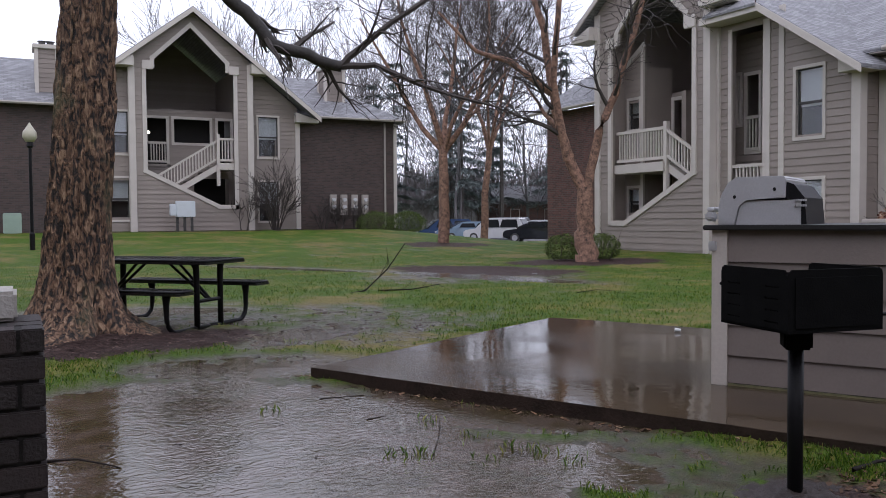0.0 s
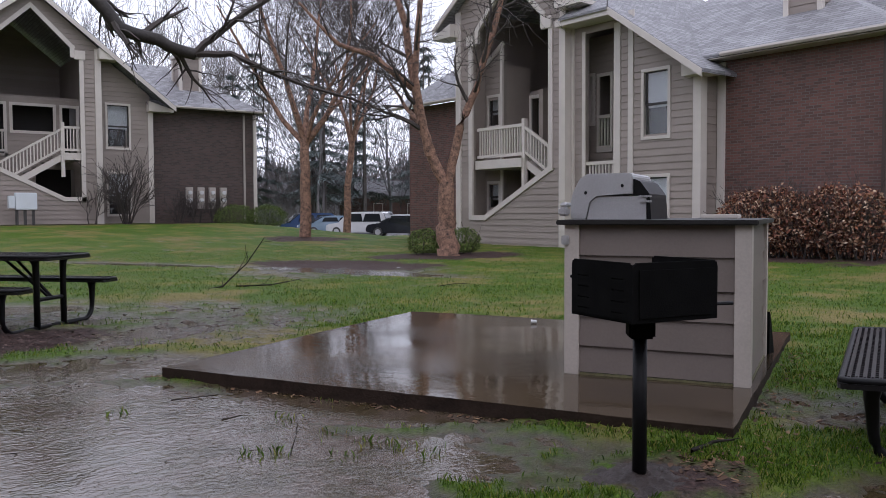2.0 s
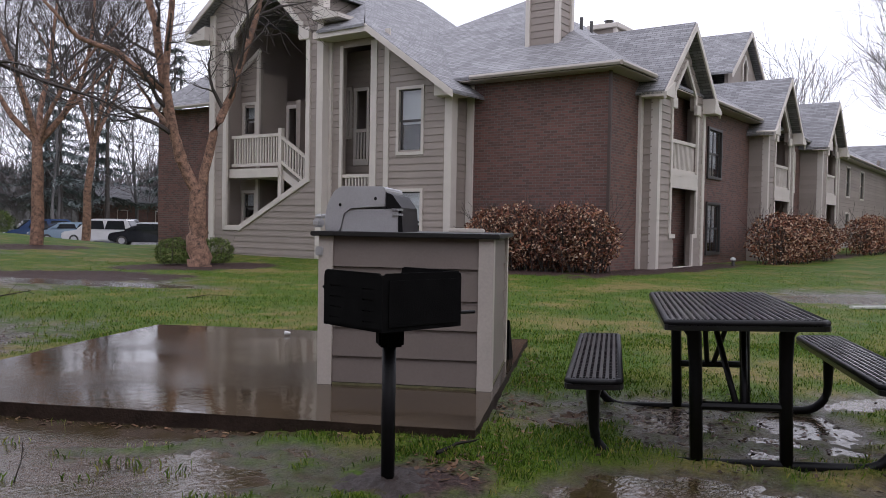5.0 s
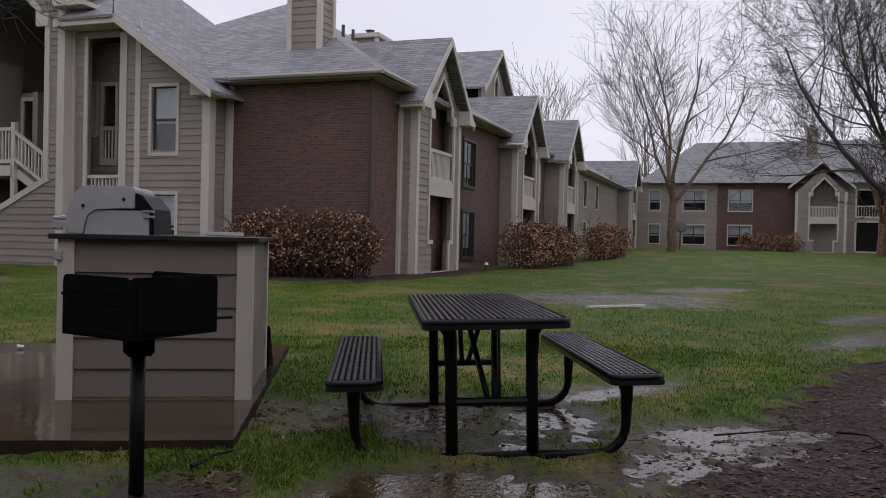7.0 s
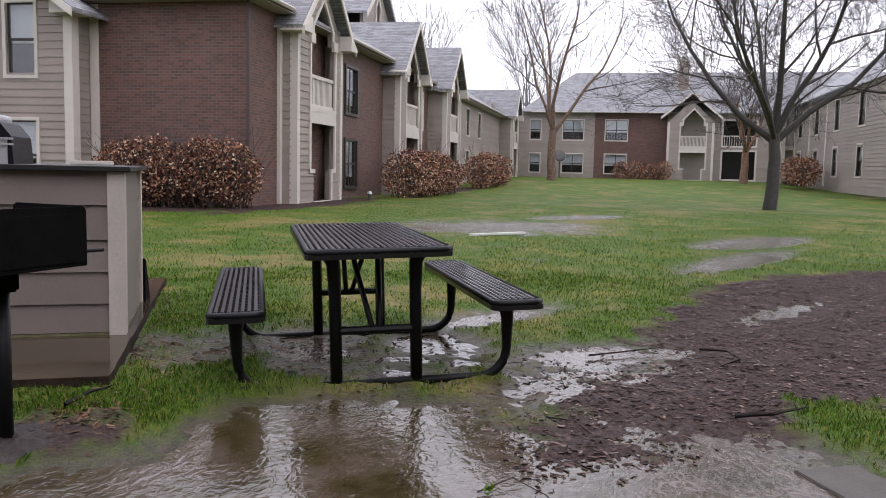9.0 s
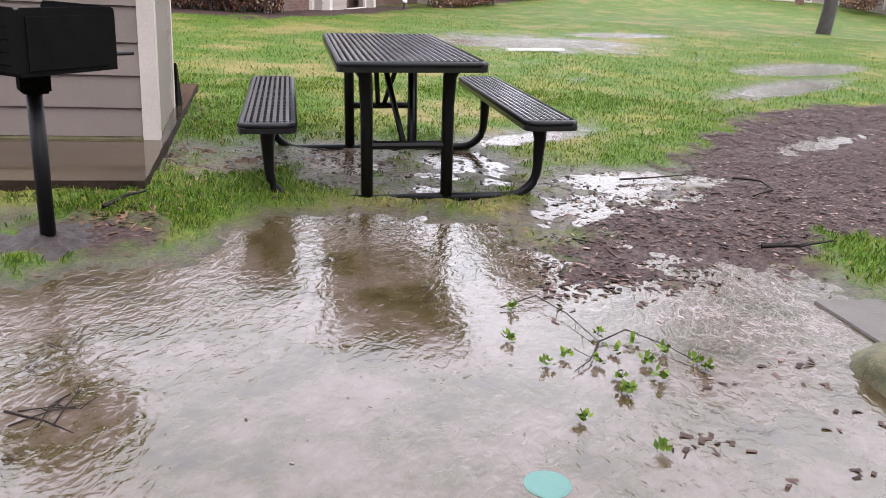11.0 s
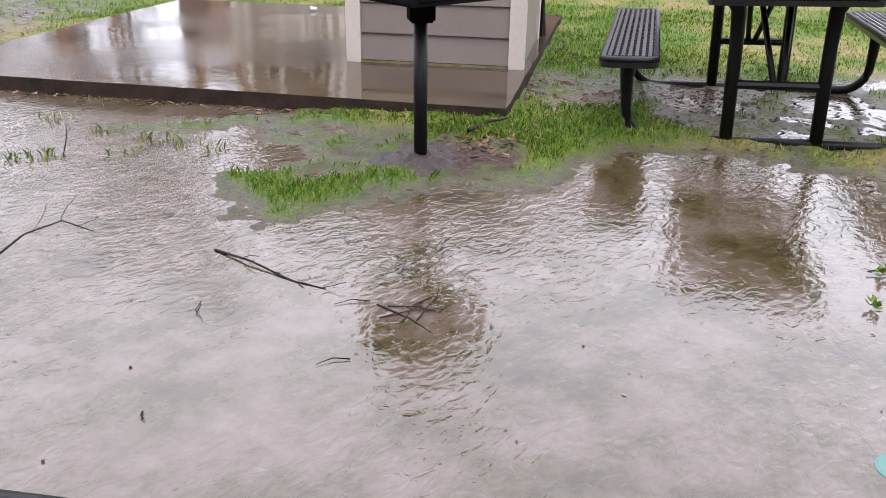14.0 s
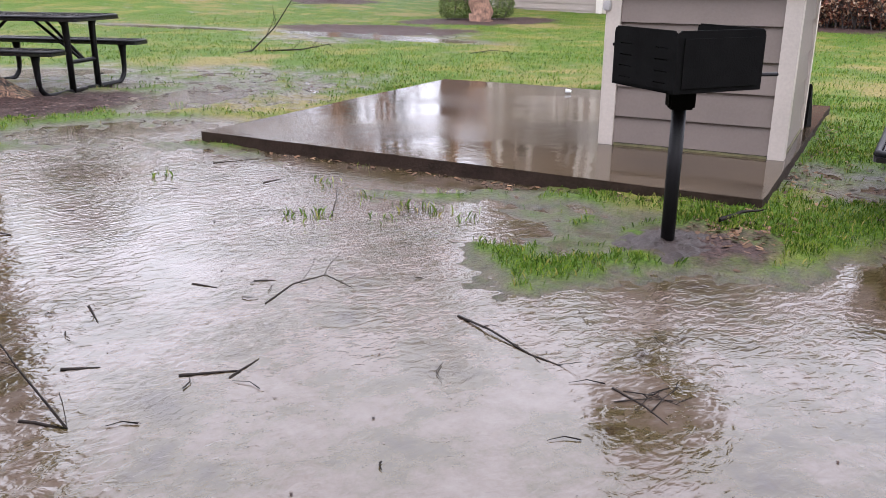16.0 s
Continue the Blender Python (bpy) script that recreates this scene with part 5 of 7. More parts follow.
class Limbs:
    """Gathers tapered tubes of one tree in two meshes: stout limbs and thin twigs."""

    def __init__(self, seed):
        self.rng = random.Random(seed)
        self.stout, self.thin = ([], []), ([], [])

    def tube(self, pts, rad):
        verts, faces = self.stout if rad[0] > 0.075 else self.thin
        sides = 8 if rad[0] > 0.08 else 5 if rad[0] > 0.022 else 3
        start = len(verts)
        for i, p in enumerate(pts):
            way = (pts[min(i + 1, len(pts) - 1)] - pts[max(i - 1, 0)]).normalized()
            side = way.cross(Vector((0, 0, 1)) if abs(way.z) < 0.95 else Vector((1, 0, 0))).normalized()
            up = side.cross(way)
            for k in range(sides):
                a = 2 * math.pi * k / sides
                verts.append(tuple(p + rad[i] * (math.cos(a) * side + math.sin(a) * up)))
        for i in range(len(pts) - 1):
            for k in range(sides):
                a, b = start + i * sides + k, start + i * sides + (k + 1) % sides
                faces.append((a, b, b + sides, a + sides))

    def limb(self, start, way, length, radius, level, kids=4, up=0.15, wild=0.35, spread=45, floor=0.004):
        r = self.rng
        steps = 5 if level > 1 else 4
        pts, way = [Vector(start)], Vector(way).normalized()
        for _ in range(steps):
            way = (way + Vector((r.uniform(-1, 1), r.uniform(-1, 1), r.uniform(-1, 1))) * wild * 0.5 + Vector((0, 0, up * 0.4))).normalized()
            pts.append(pts[-1] + way * length / steps)
        rad = [max(floor, radius * (1 - 0.75 * i / steps)) for i in range(steps + 1)]
        self.tube(pts, rad)
        self.side_limbs(pts, rad, length, level, kids, up, wild, spread, floor)

    def side_limbs(self, pts, rad, length, level, kids, up=0.15, wild=0.35, spread=45, floor=0.004, first=0.25):
        if level <= 0:
            return
        r = self.rng
        for j in range(kids):
            f = first + (1 - first) * (j + r.uniform(0, 0.9)) / kids
            f = min(f, 0.999) * (len(pts) - 1)
            i = int(f)
            p = pts[i].lerp(pts[i + 1], f - i)
            along = (pts[i + 1] - pts[i]).normalized()
            out = along.cross(Vector((r.uniform(-1, 1), r.uniform(-1, 1), r.uniform(-1, 1)))).normalized()
            a = radians(spread * r.uniform(0.6, 1.3))
            way = along * math.cos(a) + out * math.sin(a)
            self.limb(p, way, length * r.uniform(0.42, 0.68), max(floor, (rad[i] + (rad[i + 1] - rad[i]) * (f - i)) * r.uniform(0.45, 0.65)), level - 1, kids, up, wild, spread, floor)

    def path(self, pts, r0, r1, level=2, kids=5, length=None, **how):
        pts = [Vector(p) for p in pts]
        fine = []
        for a, b in zip(pts, pts[1:]):
            for k in range(3):
                q = a.lerp(b, k / 3)
                fine.append(q + Vector((self.rng.uniform(-1, 1), self.rng.uniform(-1, 1), self.rng.uniform(-1, 1))) * r0 * 0.18)
        fine.append(pts[-1])
        rad = [r0 + (r1 - r0) * i / (len(fine) - 1) for i in range(len(fine))]
        self.tube(fine, rad)
        self.side_limbs(fine, rad, length or sum((b - a).length for a, b in zip(pts, pts[1:])) * 0.55, level, kids, **how)

    def finish(self, name, at, label, category, bark, twig=None, group=""):
        t = thing(name, pose(*at), label, category, group)
        raw("trunk", *self.stout, bark, t, smooth=True)
        if self.thin[0]:
            tagged(raw("twig_mass", *self.thin, twig or TWIG, t), kind="stuff")
        return t


def old_tree():
    """The big tree by the table: a ridged, flaring trunk and one long drooping limb."""
    x0, y0 = 0.47, 8.98
    verts, faces, n = [], [], 170
    levels = [-0.15 + 0.02 * i for i in range(40)] + [0.65 + 0.06 * i for i in range(110)]
    for z in levels:
        zz = max(0.0, z)
        for k in range(n):
            a = 2 * math.pi * k / n
            flare = 0.52 * math.exp(-zz / 0.22) + 0.16 * math.exp(-zz / 0.9)
            lobes = 1 + (0.32 * math.cos(3 * a + 0.6) + 0.22 * math.cos(5 * a + 2.1) + 0.10 * math.cos(9 * a)) * math.exp(-zz / 0.35)
            ridge = 0.030 * noise.noise(Vector((math.cos(a) * 5.5, math.sin(a) * 5.5, z * 1.1))) + 0.055 * abs(noise.noise(Vector((math.cos(a) * 10, math.sin(a) * 10, z * 2.6)))) + 0.014 * noise.noise(Vector((math.cos(a) * 30, math.sin(a) * 30, z * 9)))
            r = 0.258 - 0.008 * zz + flare * lobes * 0.62 + ridge
            verts.append((x0 + 0.065 * z + r * math.cos(a), y0 + r * math.sin(a), z + 0.03))
    for i in range(len(levels) - 1):
        for k in range(n):
            a, b = i * n + k, i * n + (k + 1) % n
            faces.append((a, b, b + n, a + n))
    t = thing("old_tree", pose(x0, y0, 0.02), "large bare tree with ridged red-brown bark and flaring roots", "tree")
    raw("trunk", verts, faces, BARK_OLD, t, smooth=True)
    w = Limbs(5)
    how = dict(spread=50, up=-0.02, wild=0.5)
    w.path([(0.65, 8.95, 4.9), (1.3, 8.85, 4.3), (1.75, 8.8, 3.75), (2.0, 8.77, 3.43), (2.22, 8.72, 3.25), (2.43, 8.66, 2.98), (2.77, 8.56, 2.89), (3.1, 8.45, 2.77)], 0.085, 0.058, 2, 7, 1.1, first=0.45, **how)
    w.path([(3.1, 8.45, 2.77), (3.18, 8.42, 2.87), (3.44, 8.32, 3.12), (3.93, 8.1, 3.48), (4.6, 7.9, 3.9)], 0.045, 0.02, 2, 7, 1.0, **how)
    w.path([(3.1, 8.45, 2.77), (3.43, 8.32, 2.79), (3.87, 8.13, 2.58), (4.19, 7.97, 2.46), (4.61, 7.73, 2.33)], 0.04, 0.012, 2, 8, 1.0, **how)
    w.path([(0.5, 9.0, 6.5), (1.2, 8.0, 6.0), (2.4, 7.4, 5.2), (3.4, 7.2, 4.5)], 0.06, 0.012, 2, 6, 1.2, **how)
    w.path([(0.5, 9.0, 6.8), (0.6, 8.9, 9.0), (0.9, 8.6, 11.0)], 0.18, 0.06, 3, 7, 2.4, spread=60, up=0.1)
    limb = raw("limb", *w.stout, BARK_DARK, t, smooth=True)
    tagged(raw("twig_mass", *w.thin, TWIG, limb), kind="stuff")


def furrowed_bark():
    """Plates of red-brown bark parted by dark upright furrows, with pale lichen."""
    m = bpy.data.materials.new("furrowed red-brown bark")
    m.use_nodes = True
    n, l = m.node_tree.nodes, m.node_tree.links
    b = n["Principled BSDF"]
    co, mp = n.new("ShaderNodeTexCoord"), n.new("ShaderNodeMapping")
    mp.inputs["Scale"].default_value = (22.0, 22.0, 10.0)
    l.new(co.outputs["Object"], mp.inputs["Vector"])
    no = n.new("ShaderNodeTexNoise")
    no.inputs["Scale"].default_value, no.inputs["Detail"].default_value, no.inputs["Distortion"].default_value = 1.0, 8.0, 0.9
    l.new(mp.outputs["Vector"], no.inputs["Vector"])
    fine = n.new("ShaderNodeTexNoise")
    fine.inputs["Scale"].default_value, fine.inputs["Detail"].default_value = 60.0, 4.0
    l.new(co.outputs["Object"], fine.inputs["Vector"])
    r = n.new("ShaderNodeValToRGB")
    e = r.color_ramp.elements
    e[0].position, e[0].color = 0.41, (0.012, 0.009, 0.007, 1)
    e[1].position, e[1].color = 0.69, (0.40, 0.265, 0.165, 1)
    e.new(0.46).color = (0.080, 0.046, 0.029, 1)
    e.new(0.54).color = (0.17, 0.095, 0.055, 1)
    l.new(no.outputs["Fac"], r.inputs["Fac"])
    lich = n.new("ShaderNodeTexNoise")
    lich.inputs["Scale"].default_value, lich.inputs["Detail"].default_value = 2.2, 6.0
    l.new(co.outputs["Object"], lich.inputs["Vector"])
    lr = n.new("ShaderNodeMapRange")
    lr.inputs["From Min"].default_value, lr.inputs["From Max"].default_value = 0.56, 0.72
    lr.inputs["To Max"].default_value = 0.55
    l.new(lich.outputs["Fac"], lr.inputs["Value"])
    mix = n.new("ShaderNodeMix")
    mix.data_type = "RGBA"
    mix.inputs["B"].default_value = (0.12, 0.125, 0.06, 1)
    l.new(lr.outputs["Result"], mix.inputs["Factor"])
    l.new(r.outputs["Color"], mix.inputs["A"])
    l.new(mix.outputs["Result"], b.inputs["Base Color"])
    add = n.new("ShaderNodeMath")
    add.operation = "MULTIPLY_ADD"
    add.inputs[1].default_value = 0.25
    l.new(fine.outputs["Fac"], add.inputs[0])
    l.new(no.outputs["Fac"], add.inputs[2])
    bp = n.new("ShaderNodeBump")
    bp.inputs["Strength"].default_value, bp.inputs["Distance"].default_value = 1.0, 0.06
    l.new(add.outputs[0], bp.inputs["Height"])
    l.new(bp.outputs["Normal"], b.inputs["Normal"])
    b.inputs["Roughness"].default_value = 0.7
    return m


BARK_OLD = furrowed_bark()
old_tree()


def river_birch():
    w = Limbs(11)
    w.path([(12.87, 17.22, -0.1), (12.86, 17.23, 0.25), (12.85, 17.24, 0.9), (12.82, 17.26, 1.9)], 0.31, 0.19, 0, 0)
    how = dict(spread=48, up=0.06, wild=0.5)
    w.path([(12.82, 17.26, 1.8), (12.54, 17.47, 2.5), (12.35, 17.6, 3.3), (12.2, 17.7, 4.1), (11.98, 17.85, 5.9), (11.81, 17.97, 6.7), (11.5, 18.3, 9.0)], 0.15, 0.06, 3, 8, 3.0, **how)
    w.path([(12.85, 17.2, 1.8), (13.1, 17.04, 3.3), (13.44, 16.78, 4.3), (13.76, 16.52, 5.7), (13.92, 16.39, 6.5), (14.3, 16.2, 9.0)], 0.12, 0.05, 3, 8, 3.0, **how)
    w.path([(12.15, 17.75, 4.3), (11.26, 18.32, 5.15), (10.52, 18.75, 5.4), (9.7, 19.2, 6.4)], 0.10, 0.03, 3, 6, 2.0, **how)
    w.path([(12.45, 17.5, 2.6), (12.1, 17.6, 4.6), (12.2, 17.4, 7.0), (12.0, 17.3, 9.5)], 0.11, 0.04, 3, 7, 2.4, **how)
    w.finish("river_birch", (12.87, 17.2, 0.1), "bare river birch with two leaning stems and peeling tan bark", "tree", BARK_BIRCH)


river_birch()


def court_tree(seed, x, y, z, trunk, crown, r, label, bark, lean=0.0, level=4, kids=5, limbs=6, tilt=38, name="bare_tree", floor=0.006, up=0.22):
    w = Limbs(seed)
    top = Vector((x + lean, y, z + trunk))
    w.path([(x, y, z - 0.1), (x + lean * 0.4, y, z + trunk * 0.5), tuple(top)], r, r * 0.72, 0, 0)
    for i in range(limbs):
        a = 2 * math.pi * (i + w.rng.uniform(-0.3, 0.3)) / limbs
        t = radians(tilt * w.rng.uniform(0.45, 1.25))
        w.limb(top - Vector((0, 0, trunk * 0.12 * w.rng.random())), (math.cos(a) * math.sin(t), math.sin(a) * math.sin(t), math.cos(t)), crown * w.rng.uniform(0.6, 0.8), r * w.rng.uniform(0.36, 0.55), level, kids, up, 0.4, 46, floor)
    return w.finish(name, (x, y, z), label, "tree", bark, group="bare trees")


court_tree(21, 13.65, 26.7, 0.25, 3.5, 8.0, 0.22, "bare birch with tan bark and many upright limbs", BARK_BIRCH, kids=5)
court_tree(22, 20.3, 35.5, 0.05, 4.6, 8.5, 0.20, "slim bare birch near the parking lot", BARK_BIRCH, lean=0.4, kids=5)
court_tree(23, 28.0, -4.15, 0.02, 2.4, 9.3, 0.22, "dark spreading bare tree standing on the open lawn", BARK_DARK, level=4, kids=6, limbs=9, tilt=48, up=0.15, floor=0.005)
court_tree(24, 59.7, 5.9, 0.35, 3.6, 13.5, 0.33, "tall pale bare tree with forked trunk before the far wing", BARK, level=4, limbs=5, tilt=32, floor=0.008, kids=4)
court_tree(25, 63.5, -7.5, 0.5, 2.4, 6.5, 0.3, "small reddish bare tree beside the far wing", BARK_BIRCH, level=3, limbs=5, floor=0.014)


def far_woods():
    """Bare woods behind the buildings and the parking lot."""
    w = Limbs(77)
    r = w.rng
    spots = [(r.uniform(14, 62), r.uniform(72, 100)) for _ in range(24)] + [(r.uniform(88, 105), r.uniform(-40, 30)) for _ in range(18)] + [(r.uniform(-22, -1), r.uniform(66, 82)) for _ in range(14)]
    for x, y in spots:
        h = r.uniform(10, 17) if x > 8 else r.uniform(7, 10)
        w.limb((x, y, 0), (0.05, 0.02, 1), h, r.uniform(0.14, 0.24), 3, 6, 0.3, 0.22, 36, 0.022)
    # distance haze is put into the bark colour as pale grey
    far_bark = material("woods paled grey for haze", (0.17, 0.16, 0.16), 0.9, 0.25, 0.5, 8, 0)
    for part_of, mat in ((w.stout, far_bark), (w.thin, far_bark)):
        ob = raw("woods" if part_of is w.stout else "woods_twigs", *part_of, mat)
        tagged(ob, "bare winter woods beyond the buildings, coloured pale grey for haze", "woods", kind="stuff")


far_woods()


def thicket():
    """Leafless undergrowth and saplings behind the parking lot."""
    w = Limbs(78)
    r = w.rng
    for _ in range(120):
        x, y = r.uniform(22, 75), r.uniform(78, 96)
        w.limb((x, y, -0.6), (r.uniform(-0.3, 0.3), 0.1, 1), r.uniform(3.0, 7.5), 0.05, 2, 7, 0.2, 0.4, 42, 0.02)
    # the brown is lightened to paint haze over the thicket
    mat = material("brown undergrowth paled for haze", (0.15, 0.13, 0.13), 0.9, 0.3, 0.3, 6, 0)
    verts = w.stout[0] + w.thin[0]
    faces = w.stout[1] + [tuple(i + len(w.stout[0]) for i in q) for q in w.thin[1]]
    tagged(raw("undergrowth", verts, faces, mat), "tangled leafless undergrowth beyond the parking lot", "undergrowth", kind="stuff")


thicket()


def far_treeline():
    """The mass of bare woods closing the view, brush upon brush, haze painted in."""
    r = random.Random(79)
    verts, faces = [], []
    for _ in range(26000):
        a = radians(r.uniform(-112, 14))
        d = r.uniform(115, 150)
        x, y = -math.sin(a) * d, math.cos(a) * d
        h = 7.5 + 3.5 * noise.noise(Vector((a * 14, 1.0, 0.0))) + 1.5 * noise.noise(Vector((a * 70, 5.0, 0.0)))
        z = -1.0 + h * r.random() ** 1.3
        w, up, lean = r.uniform(0.10, 0.35), r.uniform(0.8, 3.0), r.uniform(-1.1, 1.1)
        cx, cy = math.cos(a), math.sin(a)
        k = len(verts)
        verts += [(x - cx * w, y - cy * w, z), (x + cx * w, y + cy * w, z), (x + cx * lean, y + cy * lean, z + up)]
        faces.append((k, k + 1, k + 2))
    mat = leaf_material("grey-brown brush paled for haze", [(0.0, (0.16, 0.15, 0.155)), (1.0, (0.34, 0.33, 0.35)), (0.5, (0.23, 0.22, 0.225))])
    tagged(raw("far_treeline", verts, faces, mat), "grey-brown mass of distant bare woods with haze put into its colour", "woods", kind="stuff")


def pine(seed, x, y, h, spread, dense=26):
    r = random.Random(seed)
    t = thing("pine_tree", pose(x, y, 0), "tall blue-green pine, paled for haze, with drooping tiers of boughs", "tree", "pines beyond the parking lot")
    bm = bmesh.new()
    tube(bm, [(x, y, -0.2), (x, y, h * 0.5), (x, y, h)], [0.26, 0.17, 0.03], 8)
    part("trunk", bm, BARK_GREY, t)
    verts, faces = [], []
    z = h * 0.16
    while z < h:
        size = spread * (1 - (z - h * 0.1) / h) * r.uniform(0.75, 1.15) + 0.25
        for i in range(7):
            if r.random() < 0.14:
                continue
            a = r.uniform(0, 2 * math.pi)
            ln = size * r.uniform(0.6, 1.1)
            for q in range(int(dense * ln) + 10):
                f = r.uniform(0.12, 1.0)
                p = Vector((x + math.cos(a) * ln * f, y + math.sin(a) * ln * f, z - 0.22 * ln * f * f + 0.1 * r.uniform(-1, 1)))
                p += Vector((r.uniform(-1, 1), r.uniform(-1, 1), 0)) * 0.22 * ln * f * 0.8
                d = Vector((math.cos(a) + r.uniform(-0.8, 0.8), math.sin(a) + r.uniform(-0.8, 0.8), r.uniform(-0.7, 0.3))).normalized() * r.uniform(0.3, 0.7)
                s = d.cross(Vector((0, 0, 1))).normalized() * r.uniform(0.05, 0.12)
                k = len(verts)
                verts += [tuple(p - s), tuple(p + s), tuple(p + d)]
                faces.append((k, k + 1, k + 2))
        z += h * r.uniform(0.045, 0.075)
    tagged(raw("needles", verts, faces, NEEDLES, t), kind="stuff")


# needle colour lightened and greyed so that it carries the distance haze
NEEDLES = material("blue-green needles paled for haze", (0.17, 0.205, 0.20), 0.7, 0.4, 0.4, 3, 0)
for seed, x, y, h, sp in ((1, 41, 76, 18, 4.6), (2, 47, 78, 21, 5.2), (3, 52, 74, 19, 4.8), (4, 37, 84, 18, 4.6), (5, 57, 80, 20, 5.0), (6, 46, 88, 22, 5.4), (7, 61, 74, 17, 4.4), (8, 43, 82, 17, 4.6), (9, 33, 80, 15, 4.2), (10, 53, 90, 22, 5.4), (11, 66, 84, 20, 5.0)):
    pine(seed, x, y, h, sp)


def leaf_heap(name, at, rows, leaf, mat, label, group, seed, stems=60, twig_mat=None):
    """A shrub: stems from the ground, and leaves on an uneven rounded volume. rows: blobs of x, y, z, rx, ry, rz."""
    r = random.Random(seed)
    t = thing(name, pose(*at), label, "shrub", group)
    verts, faces = [], []
    for cx, cy, cz, rx, ry, rz, count in rows:
        for _ in range(count):
            d = Vector((r.gauss(0, 1), r.gauss(0, 1), r.gauss(0, 1))).normalized() * (r.uniform(0.55, 1.0) ** 0.5)
            bump = 1 + 0.22 * noise.noise(Vector((cx + d.x * 2.2, cy + d.y * 2.2, cz + d.z * 2.2)))
            p = Vector((cx + d.x * rx * bump, cy + d.y * ry * bump, max(at[2] + 0.05, cz + d.z * rz * bump)))
            u = Vector((r.uniform(-1, 1), r.uniform(-1, 1), r.uniform(-1, 0.6))).normalized() * leaf * r.uniform(0.6, 1.4)
            v = u.cross(Vector((r.uniform(-1, 1), r.uniform(-1, 1), r.uniform(-1, 1)))).normalized() * leaf * 0.34
            k = len(verts)
            verts += [tuple(p), tuple(p + u * 0.5 + v), tuple(p + u), tuple(p + u * 0.5 - v)]
            faces.append((k, k + 1, k + 2, k + 3))
    tagged(raw("leaves", verts, faces, mat, t), kind="stuff")
    w = Limbs(seed + 500)
    for cx, cy, cz, rx, ry, rz, count in rows:
        for _ in range(max(4, stems // len(rows))):
            s = Vector((cx + r.uniform(-0.6, 0.6) * rx, cy + r.uniform(-0.6, 0.6) * ry, at[2] - 0.03))
            w.limb(s, (r.uniform(-0.4, 0.4), r.uniform(-0.4, 0.4), 1), (cz - at[2] + rz) * r.uniform(0.55, 0.92), 0.015, 1, 5, 0.1, 0.3, 35, 0.005)
    stems = raw("stem_mass", w.stout[0] + w.thin[0], w.stout[1] + [tuple(i + len(w.stout[0]) for i in f) for f in w.thin[1]], twig_mat or TWIG, t)
    tagged(stems, kind="stuff")
    return t


def leaf_material(name, stops):
    m = bpy.data.materials.new(name)
    m.use_nodes = True
    n, l = m.node_tree.nodes, m.node_tree.links
    g, r = n.new("ShaderNodeNewGeometry"), n.new("ShaderNodeValToRGB")
    for i, (pos, col) in enumerate(stops):
        e = r.color_ramp.elements[i] if i < 2 else r.color_ramp.elements.new(pos)
        e.position, e.color = pos, (*col, 1)
    l.new(g.outputs["Random Per Island"], r.inputs["Fac"])
    b = n["Principled BSDF"]
    l.new(r.outputs["Color"], b.inputs["Base Color"])
    b.inputs["Roughness"].default_value = 0.65
    b.inputs["Specular IOR Level"].default_value = 0.15
    return m


RED_LEAF = leaf_material("bronze winter leaves", [(0.0, (0.05, 0.03, 0.027)), (1.0, (0.60, 0.46, 0.34)), (0.35, (0.16, 0.065, 0.044)), (0.62, (0.30, 0.125, 0.07)), (0.82, (0.45, 0.29, 0.19))])
far_treeline()
GREEN_LEAF = leaf_material("dark evergreen leaves", [(0.0, (0.03, 0.046, 0.014)), (1.0, (0.20, 0.25, 0.075)), (0.5, (0.09, 0.13, 0.036))])


def hedge_rows(a, b, thick, height, base, n, count):
    out = []
    for i in range(n):
        f = (i + 0.5) / n
        x, y = a[0] + (b[0] - a[0]) * f, a[1] + (b[1] - a[1]) * f
        h = height * (1 + 0.08 * math.sin(i * 2.3))
        step = math.hypot(b[0] - a[0], b[1] - a[1]) / n
        out.append((x, y, base + h * 0.52, max(thick, step * 0.85) * (1 if abs(b[0] - a[0]) > abs(b[1] - a[1]) else 0.9), max(thick, step * 0.6), h * 0.5, count))
    return out


leaf_heap("hedge", (18.6, 10.8, 0.0), hedge_rows((18.1, 12.5), (18.9, 9.3), 0.75, 1.62, 0.0, 5, 2600), 0.085, RED_LEAF, "bronze-leaved hedge along the brick end wall", "bronze hedges", 31, 200)
leaf_heap("hedge", (31.5, 7.9, 0.0), hedge_rows((28.4, 8.1), (35.8, 7.95), 0.8, 1.7, 0.0, 6, 1500), 0.10, RED_LEAF, "long bronze-leaved hedge along the brick front", "bronze hedges", 32, 120)
leaf_heap("hedge", (45.0, 7.4, 0.1), hedge_rows((41.5, 7.8), (49.0, 7.85), 0.8, 1.75, 0.1, 5, 1000), 0.12, RED_LEAF, "bronze-leaved hedge below the balcony bays", "bronze hedges", 33, 80)
leaf_heap("hedge", (74.0, -1.9, 0.5), hedge_rows((73.8, 1.9), (73.8, -2.8), 0.8, 1.5, 0.5, 4, 500), 0.16, RED_LEAF, "low bronze-leaved hedge before the far brick wall", "bronze hedges", 34, 40)
leaf_heap("hedge", (55.0, -9.6, 0.5), hedge_rows((51.0, -9.4), (57.5, -9.6), 0.9, 1.7, 0.5, 5, 700), 0.14, RED_LEAF, "bronze-leaved hedge before the sided wing", "bronze hedges", 35, 60)
